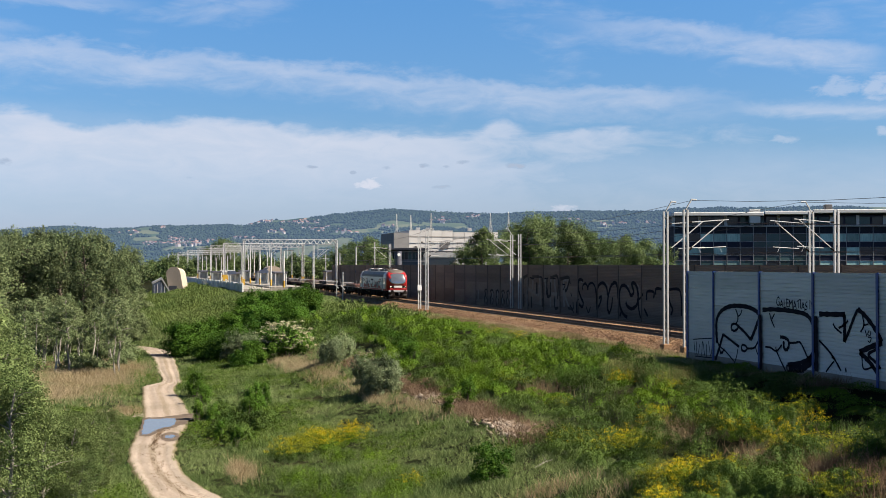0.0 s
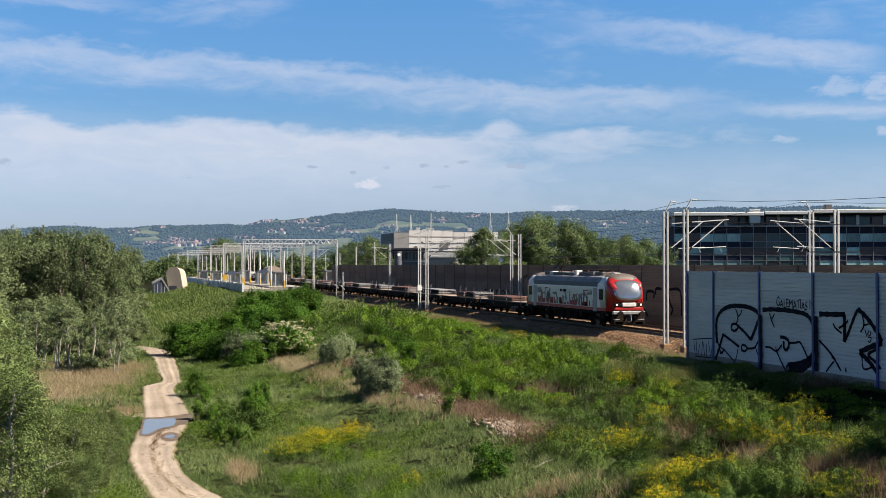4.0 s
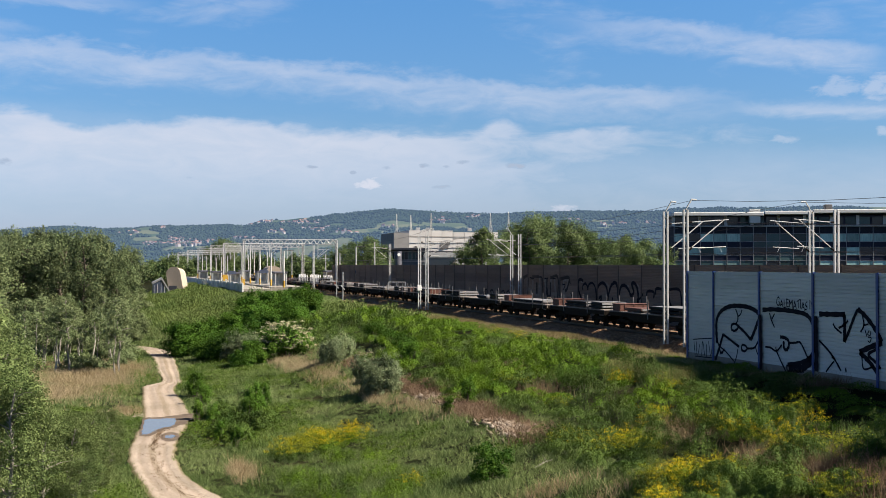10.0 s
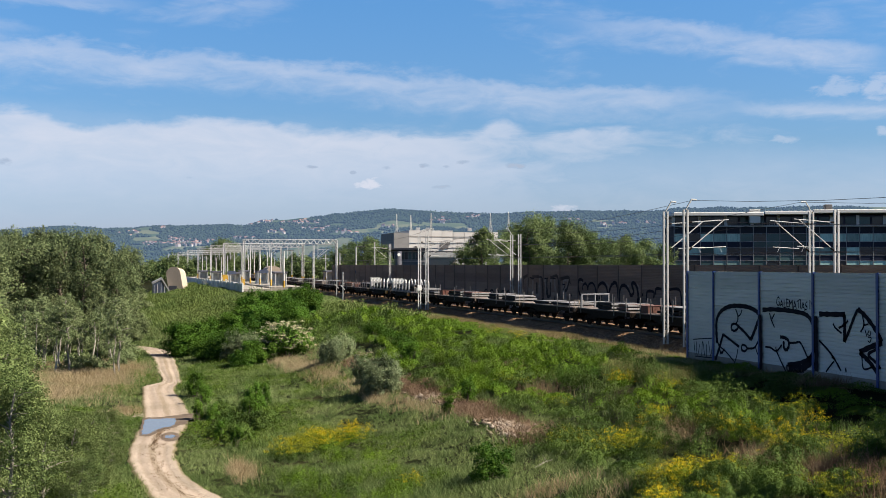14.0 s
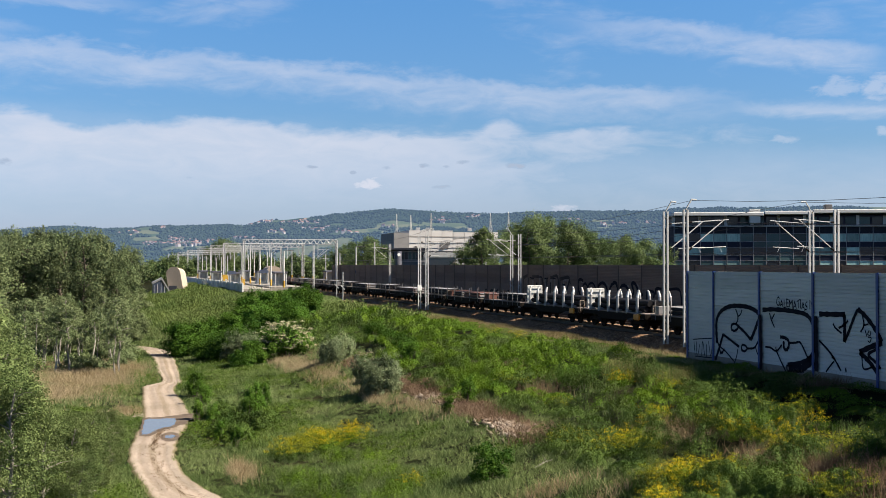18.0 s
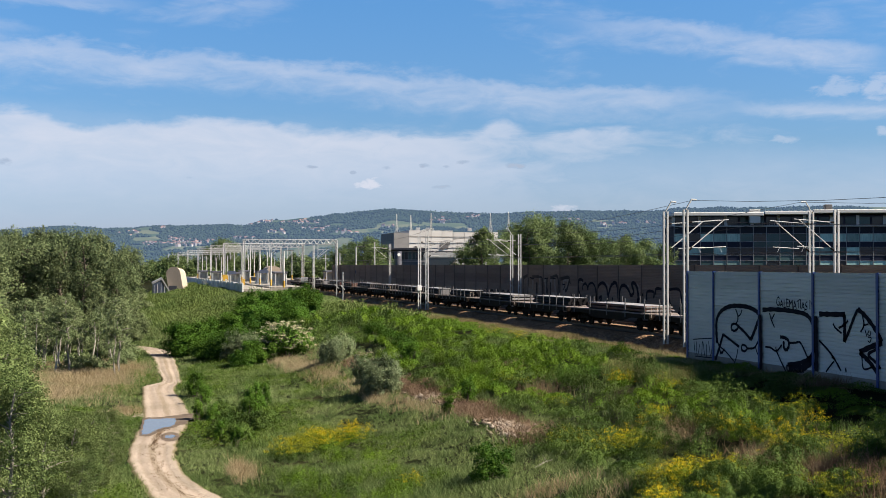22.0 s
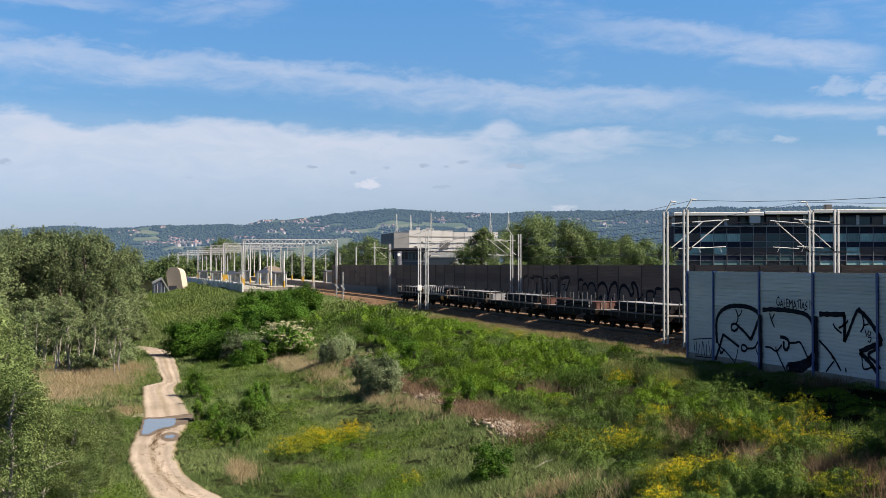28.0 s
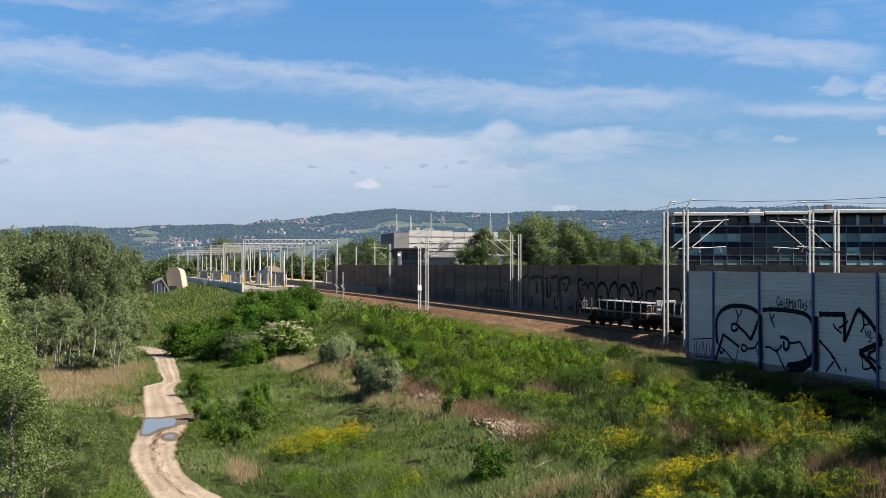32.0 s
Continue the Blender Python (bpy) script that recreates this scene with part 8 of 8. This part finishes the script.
                part("pipe", bm, M["pipe"], w)
        if kind == "pipe":
            # thin pale plate added as the sunlit top of the bundle
            bm = bmesh.new()
            box(bm, 0, (y0 + y1) / 2, 1.36 + 3.75 * r + 0.02, 1.5, y1 - y0 - 0.5, 0.03)
            part("top_sheet", bm, M["sheet"], w, "pale plate standing in for the sunlit top of the pipes")
    elif kind == "empty":
        bm = bmesh.new()
        box(bm, 0, 1.0, 1.5, 2.2, L2 * 1.1, 0.36, 0.03)
        part("low_stack", bm, M["rust"], w)
    # crates and boards at the ends of the deck
    for end in ends:
        if end in ("rear_rust", "front_rust"):
            bm = bmesh.new()
            ye = L2 - 0.85 if end == "rear_rust" else -L2 + 0.85
            box(bm, 0, ye, 1.3 + 0.25, 2.3, 1.35, 0.5, 0.02)
            for dx in (-0.75, 0.0, 0.75):
                box(bm, dx, ye - 0.69, 1.55, 0.09, 0.04, 0.46, 0.005)
            crate = part("crate", bm, M["rust"], w, "rust-red steel crate")
            bm = bmesh.new()
            box(bm, 0, ye, 1.815, 2.36, 1.41, 0.03, 0.005)
            part("lid", bm, M["rust"], crate)
        elif end == "rear_pale":
            bm = bmesh.new()
            box(bm, 0, L2 - 0.5, 1.3 + 0.28, 2.3, 0.45, 0.56, 0.03)
            part("end_block", bm, M["sheet"], w, "pale end block")
        elif end == "rear_frame":
            bm = bmesh.new()
            for x in (-1.15, 0.0, 1.15):
                box(bm, x, L2 - 0.4, 1.3 + 0.55, 0.1, 0.1, 1.1, 0.01)
            for z in (1.75, 2.36):
                box(bm, 0, L2 - 0.4, z, 2.4, 0.08, 0.09, 0.01)
            part("end_frame", bm, M["pale_steel"], w, "pale open end frame")
    return w


M["planks"] = surface("tan_deck_planks", (0.34, 0.25, 0.19), (0.20, 0.145, 0.115), 0.85, 0, 0.8, 12, 0.7, by_object=0.2)
M["side_print"] = surface("faded_side_print", (0.091, 0.091, 0.098), (0.168, 0.14, 0.133), 0.5)
M["deck"] = surface("worn_deck", (0.21, 0.185, 0.175), (0.105, 0.077, 0.0665), 0.85, 0, 0.6, 9, 0.8, by_object=0.3)
M["roof_grey"] = surface("dirty_grey_roof", (0.215, 0.21, 0.22), (0.10, 0.092, 0.092), 0.6, 0, 0.8, 9, 0.8)
M["amber"] = surface("amber_paint", (0.62, 0.26, 0.02), (0.42, 0.16, 0.02), 0.5, 0, 2.0, 12)
M["dome"] = surface("sooty_roof_dome", (0.091, 0.07, 0.0595), (0.056, 0.0455, 0.0385), 0.6)
M["dark_red"] = surface("dull_red_paint", (0.34, 0.047, 0.037), (0.23, 0.04, 0.03), 0.6)
M["sheet"] = surface("dull_steel_sheet", (0.231, 0.231, 0.241), (0.14, 0.133, 0.133), 0.6, 0.1, 0.4, 8, 0.7, by_object=0.3)
M["slab"] = surface("mill_steel", (0.018, 0.018, 0.022), (0.010, 0.010, 0.012), 0.8, 0.0, 0.7, 10, spec=0.1)
M["pipe"] = surface("pipe_steel", (0.014, 0.013, 0.015), (0.008, 0.008, 0.009), 0.75, 0.0, 0.7, 10, spec=0.08)


def make_loco():
    """Six-axle electric locomotive, front to -Y; origin at mid length."""
    w = empty("electric_locomotive")
    tagged(w, "silver electric freight locomotive with a rounded red front", "locomotive")
    L2 = 9.6
    # body: sections along Y, rounded at both ends
    def section(y, half, top, belly=1.22):
        return [(-half, y, belly), (-half, y, 2.9), (-half * 0.97, y, 3.35), (-half * 0.78, y, top - 0.12), (-half * 0.55, y, top), (half * 0.55, y, top), (half * 0.78, y, top - 0.12), (half * 0.97, y, 3.35), (half, y, 2.9), (half, y, belly)]

    def loft(ys, halves, tops, close=(False, False), shift=None):
        bm = bmesh.new()
        rings = [[bm.verts.new(p) for p in section(y, h, t)] for y, h, t in zip(ys, halves, tops)]
        if shift:
            for ring, sh in zip(rings, shift):
                for v in ring:
                    v.co.y += sh * max(0.0, (v.co.z - 1.9) / 2.1) ** 1.6
        for a, b in zip(rings, rings[1:]):
            for i in range(len(a) - 1):
                bm.faces.new((a[i], a[i + 1], b[i + 1], b[i]))
            bm.faces.new((a[-1], a[0], b[0], b[-1]))
        if close[0]:
            bm.faces.new(rings[0])
        if close[1]:
            bm.faces.new(rings[-1])
        bmesh.ops.recalc_face_normals(bm, faces=bm.faces[:])
        return bm
    part("body", loft((-L2 + 1.9, 0, L2 - 1.9), (1.5, 1.5, 1.5), (3.85, 3.85, 3.85), (True, True)), M["loco_grey"], w)
    bm = bmesh.new()
    box(bm, 0, 0, 1.34, 3.03, 2 * L2 - 2.0, 0.26, 0.03)
    part("skirt_band", bm, M["dark_red"], w, "dark red band along the sill")
    bm = bmesh.new()
    for s in (-1, 1):
        box(bm, s * 1.47, 0, 3.2, 0.06, 2 * L2 - 5.0, 0.34, 0.01)
    part("roof_band", bm, M["loco_blue"], w, "blue-grey band under the roof")
    bm = bmesh.new()
    prism(bm, [(-1.475, 3.33), (-1.19, 3.75), (-0.84, 3.868), (0.84, 3.868), (1.19, 3.75), (1.475, 3.33), (1.40, 3.33), (-1.40, 3.33)], -L2 + 2.2, L2 - 2.2)
    part("roof", bm, M["roof_grey"], w, "dirty grey sloping roof")
    bm = bmesh.new()
    box(bm, 0, 0, 1.1, 2.8, 2 * L2 - 1.4, 0.26, 0.04)
    part("underframe", bm, M["black"], w)
    rg = random.Random(6)
    for y in (-1.9, -0.4, 1.1, 2.2):
        bm = bmesh.new()
        box(bm, 0, y, 0.66, 2.6, 1.1, 0.62, 0.06)
        part("equipment_box", bm, M["black"], w)
    for s in (-1, 1):
        for k in range(9):
            bm = bmesh.new()
            y = -7.6 + k * 1.9 + rg.uniform(-0.2, 0.2)
            rod(bm, (s * 1.36, y, 0.5), (s * 1.36, y + rg.uniform(-0.25, 0.25), 1.15), rg.uniform(0.05, 0.1), 8)
            part("damper", bm, M["black"], w)
        for y in (-7.9, -3.6, 3.6, 7.9):
            bm = bmesh.new()
            box(bm, s * 1.36, y, 0.85, 0.16, 0.5, 0.42, 0.04)
            part("sand_box", bm, M["black"], w)
    for e in (-1, 1):
        part("cab", loft([e * (L2 - 1.9), e * (L2 - 1.35), e * (L2 - 0.95)], (1.505, 1.5, 1.46), (3.86, 3.9, 3.86), (True, True), [0, -e * 0.1, -e * 0.3]), M["loco_grey"], w, "silver cab side", True)
        part("nose", loft([e * (L2 - 0.96), e * (L2 - 0.6), e * (L2 - 0.28), e * (L2 - 0.02)], (1.47, 1.43, 1.3, 1.08), (3.86, 3.75, 3.5, 3.1), (True, True), [-e * 0.3, -e * 0.42, -e * 0.55, -e * 0.7]), M["red"], w, "rounded glossy red nose", True)
        # grey dome over the cab, bulging above the windscreen
        bm = bmesh.new()
        rings = []
        for yy, hw, z0, hz in ((L2 - 2.3, 1.0, 3.7, 0.22), (L2 - 1.7, 1.22, 3.5, 0.52), (L2 - 1.25, 1.22, 3.42, 0.56), (L2 - 0.95, 1.02, 3.34, 0.42), (L2 - 0.78, 0.8, 3.3, 0.18)):
            rings.append([bm.verts.new((-hw * math.cos(math.pi * k / 12), e * (yy + 0.12), z0 + 0.04 + hz * math.sin(math.pi * k / 12) ** 0.7)) for k in range(13)])
        for ra, rb in zip(rings, rings[1:]):
            for k in range(12):
                bm.faces.new((ra[k], ra[k + 1], rb[k + 1], rb[k]))
            bm.faces.new((ra[0], rb[0], rb[12], ra[12]))
        bm.faces.new(rings[0]), bm.faces.new(rings[-1])
        bmesh.ops.recalc_face_normals(bm, faces=bm.faces[:])
        part("forehead", bm, M["dome"], w, "grey roof dome above the windscreen", True)
        for s in (-1, 1):
            bm = bmesh.new()
            box(bm, s * 0.88, e * (L2 - 0.1), 1.72, 0.62, 0.16, 0.3, 0.05)
            part("lamp_housing", bm, M["black"], w, "black headlight housing")
        # windscreen in a black surround, lying on the raked nose
        tilt = Matrix.Translation((0, e * (L2 - 0.42), 2.72)) @ Matrix.Rotation(e * radians(24), 4, "X")
        face = tilt @ Matrix.Rotation(radians(90 * e), 4, "X").inverted()

        def rounded(bm, rx, rz, z0, bulge, power=3.0, rings=5, seg=32):
            """A bulging rounded pane; z is its outward way."""
            prev = None
            for q in range(rings, -1, -1):
                f = q / rings
                ring = []
                for t in range(seg):
                    an = t / seg * math.tau
                    k = (abs(math.cos(an)) ** power + abs(math.sin(an)) ** power) ** (-1 / power)
                    ring.append(bm.verts.new((rx * f * k * math.cos(an), rz * f * k * math.sin(an), z0 + bulge * (1 - f * f))) if q else None)
                if q == 0:
                    c = bm.verts.new((0, 0, z0 + bulge))
                    for t in range(seg):
                        bm.faces.new((prev[t], prev[(t + 1) % seg], c))
                elif prev:
                    for t in range(seg):
                        bm.faces.new((prev[t], prev[(t + 1) % seg], ring[(t + 1) % seg], ring[t]))
                else:
                    low = [bm.verts.new((v.co.x * 0.86, v.co.y * 0.86, z0 - 0.5)) for v in ring]
                    for t in range(seg):
                        bm.faces.new((low[t], low[(t + 1) % seg], ring[(t + 1) % seg], ring[t]))
                prev = ring
            bmesh.ops.recalc_face_normals(bm, faces=bm.faces[:])
            bmesh.ops.transform(bm, matrix=face, verts=bm.verts)

        bm = bmesh.new()
        rounded(bm, 1.22, 0.90, 0.14, 0.06)
        part("windscreen_surround", bm, M["red"], w, "rounded glossy red windscreen surround", True)
        bm = bmesh.new()
        rounded(bm, 1.14, 0.83, 0.19, 0.14, 3.0)
        part("windscreen", bm, M["windscreen"], w, "large bulging windscreen", True)
        for s in (-1, 1):
            bm = bmesh.new()
            rod(bm, (s * 0.98, e * (L2 - 0.12), 1.72), (s * 0.98, e * (L2 + 0.0), 1.72), 0.06, 12)
            part("headlight", bm, M["lamp"] if e < 0 else M["glass"], w, "round headlight")
            bm = bmesh.new()
            box(bm, s * 1.515, e * (L2 - 1.75), 2.45, 0.03, 0.75, 0.8, 0.01)
            part("side_window", bm, M["glass"], w)
            bm = bmesh.new()
            box(bm, s * 1.515, e * (L2 - 2.9), 2.05, 0.03, 0.7, 1.8, 0.01)
            part("door", bm, M["pale_steel"], w)
        bm = bmesh.new()
        box(bm, 0, e * (L2 - 0.1), 1.4, 2.3, 0.22, 0.22, 0.05)
        part("front_band", bm, M["red"], w, "red band above the buffers")
        bm = bmesh.new()
        box(bm, 0, e * (L2 - 0.02), 1.72, 1.15, 0.16, 0.34, 0.06)
        part("chin", bm, M["loco_grey"], w, "pale chin between the headlights")
        bm = bmesh.new()
        box(bm, 0, e * (L2 - 0.1), 1.12, 2.6, 0.24, 0.26, 0.04)
        part("buffer_beam", bm, M["pale_steel"], w, "pale dirty buffer beam")
        for s in (-1, 1):
            bm = bmesh.new()
            box(bm, s * 0.85, e * (L2 - 0.25), 0.55, 0.85, 0.5, 0.75, 0.08)
            part("step_box", bm, M["black"], w)
            bm = bmesh.new()
            box(bm, s * 1.0, e * (L2 - 0.02), 0.62, 0.5, 0.06, 0.06, 0.01)
            part("step", bm, M["pale_steel"], w)
        bm = bmesh.new()
        box(bm, 0, e * (L2 - 0.1), 0.34, 2.3, 0.2, 0.3, 0.04)
        part("rail_guard", bm, M["black"], w)
        bm = bmesh.new()
        rod(bm, (0, e * (L2 - 0.1), 1.0), (0, e * (L2 + 0.3), 0.95), 0.07, 8)
        rod(bm, (0.12, e * (L2 + 0.05), 0.98), (0.1, e * (L2 + 0.2), 0.5), 0.04, 6)
        part("coupling", bm, M["grey_steel"], w)
        buffers(w, e * (L2 + 0.0), e)
        make_bogie(w, e * (L2 - 4.0), 2.0)
        bm = bmesh.new()
        wheelset(bm, e * (L2 - 4.0), 0.5)
        part("wheelset", bm, M["rail"], w)
    # sides: grilles and sprayed drawings
    for s in (-1, 1):
        for y in (-5.6, 5.6):
            bm = bmesh.new()
            for k in range(5):
                box(bm, s * 1.51, y, 2.75 - 0.09 * k, 0.04, 0.9, 0.05)
            part("grille", bm, M["grey_steel"], w)
        # drawing of cranes and towers in thin strokes
        bm = bmesh.new()
        rng = random.Random(2 + s)
        for k in range(46):
            y = rng.choice((rng.gauss(-3.4, 1.1), rng.gauss(3.6, 1.3), rng.uniform(-5.5, 5.5)))
            h = rng.uniform(0.2, 1.0)
            z0 = 1.42 + rng.uniform(0, 0.5)
            m = Matrix.Translation((s * 1.506, y, z0 + h / 2)) @ Matrix.Rotation(rng.choice((0, 0, 0, 0.5, -0.5, 1.57)), 4, "X")
            box(bm, 0, 0, 0, 0.02, rng.uniform(0.05, 0.22), h, 0, m)
        part("side_print", bm, M["side_print"], w, "dark drawing of cranes along the side")
        # rust-red skyline along the foot of the side
        bm = bmesh.new()
        for k in range(34):
            y = rng.uniform(-7.0, 6.8)
            h = rng.uniform(0.12, 0.55)
            box(bm, s * 1.509, y, 1.5 + h / 2, 0.02, rng.uniform(0.12, 0.5), h)
        for y, h in ((-4.4, 1.2), (-4.0, 0.9), (4.2, 1.25), (4.9, 0.8), (-2.2, 0.8)):
            box(bm, s * 1.509, y, 1.5 + h / 2, 0.02, 0.1, h)
            box(bm, s * 1.509, y - 0.35, 1.5 + h, 0.02, 0.8, 0.09)
        part("skyline_print", bm, M["dark_red"], w, "rust-red printed skyline")
        bm = bmesh.new()
        for k in range(5):
            box(bm, s * 1.51, -0.6 + k * 0.3, 2.62, 0.02, 0.2, 0.2, 0.0)
        part("lettering_bar", bm, M["black"], w, "row of small dark bars")
    # roof gear
    bm = bmesh.new()
    for y, sx, sy, h in ((-5.6, 1.5, 1.4, 0.3), (-3.0, 1.7, 2.4, 0.26), (0.2, 1.6, 2.6, 0.22), (3.2, 1.7, 2.2, 0.26), (5.8, 1.4, 1.4, 0.3)):
        box(bm, 0, y, 3.85 + h / 2, sx, sy, h, 0.05)
    part("roof_box", bm, M["dome"], w)
    bm = bmesh.new()
    for y in np.linspace(-6.2, 6.2, 11):
        rod(bm, (0.4 * math.sin(y * 3), y, 3.85), (0.4 * math.sin(y * 3), y, 4.25), 0.07, 6)
    part("insulator", bm, M["rust"], w)
    for k, (y, x, sy, h) in enumerate(((-6.6, 0.3, 0.8, 0.22), (-4.4, -0.6, 0.7, 0.34), (-1.6, 0.5, 0.9, 0.3), (-0.9, -0.55, 0.6, 0.38), (1.8, -0.5, 0.9, 0.28), (2.5, 0.5, 0.6, 0.36), (4.4, -0.6, 0.8, 0.3), (6.7, 0.2, 0.7, 0.24))):
        bm = bmesh.new()
        box(bm, x, y, 3.86 + h / 2, 0.55, sy, h, 0.04)
        part("roof_case", bm, M[("bright", "sheet", "dome")[k % 3]], w)
    for x in (-0.25, 0.25):
        bm = bmesh.new()
        rod(bm, (x, -6.4, 4.24), (x, 6.4, 4.24), 0.03, 5)
        part("roof_cable", bm, M["black"], w)
    for e in (-1, 1):
        pn = empty("pantograph", pose(0, e * 5.0, 4.1))
        pn.parent = w
        up = e > 0
        bm = bmesh.new()
        k1, k2 = (Vector((0, -0.9, 0.75)), Vector((0, 0.1, 1.35))) if up else (Vector((0, -0.9, 0.12)), Vector((0, 0.4, 0.22)))
        for s in (-0.35, 0.35):
            rod(bm, (s, 0.6, 0.05), (s * 0.6, k1.y, k1.z), 0.035, 5)
            rod(bm, (s * 0.6, k1.y, k1.z), (s * 1.4, k2.y, k2.z), 0.03, 5)
        part("pantograph_arm", bm, M["black"], pn)
        bm = bmesh.new()
        for dy in (-0.18, 0.18):
            rod(bm, (-0.6, k2.y + dy, k2.z), (0.6, k2.y + dy, k2.z), 0.03, 5)
            for s in (-1, 1):
                rod(bm, (s * 0.6, k2.y + dy, k2.z), (s * 0.95, k2.y + dy, k2.z - 0.22), 0.025, 5)
        part("collector_head", bm, M["black"], pn)
    return w


def lamp_material():
    m, nt, b, N, L = nodes_of("headlight_glow")
    b.inputs["Base Color"].default_value = (0.8, 0.75, 0.6, 1)
    b.inputs["Emission Color"].default_value = (1.0, 0.85, 0.6, 1)
    b.inputs["Emission Strength"].default_value = 1.2
    return m


M["lamp"] = lamp_material()
loco = make_loco()
MOVERS.append((loco, 175.3 - 9.6))
ENDS = [175.4, 190, 204, 219.5, 234.8, 249.2, 263.5, 276, 289, 301.5, 315, 327.5, 338.5, 352, 365.7, 381, 392.5, 404.8, 418.8, 431.2, 444.8, 458, 473.5, 487, 502, 514.5, 525.2, 539.6, 552, 564.5, 578, 592.4, 607, 618.6, 631.3]
WAGONS = ["empty", "plate planks", "plate planks", "plate planks", "plate planks", "plate rear_rust", "plate rear_rust", "plate rear_rust", "plate", "plate", "rust rear_rust front_rust", "plate rear_frame",
          "plate", "plate", "plate rear_rust", "plate rear_pale", "rack", "rack", "pipe rear_rust", "plate rear_rust", "pipe", "plate", "pipe", "plate", "pipe rear_pale", "pipe", "pipe", "pipe", "pipe",
          "rust rear_rust front_rust", "pipe rear_pale", "pipe", "low_rack", "pipe"]
for k, (a, b_) in enumerate(zip(ENDS, ENDS[1:])):
    kind, *ends = WAGONS[k].split()
    wag = make_wagon(b_ - a, kind, 100 + k, ends)
    MOVERS.append((wag, (a + b_) / 2))


def motions():
    times = [0, 2, 4, 6, 8, 10, 12, 14, 16, 18, 20, 22, 24, 26, 28, 30, 32]
    for ob, start in MOVERS:
        walk(ob, [(t, pose(NEAR_TRACK, start - run(t), 0)) for t in times])


motions()
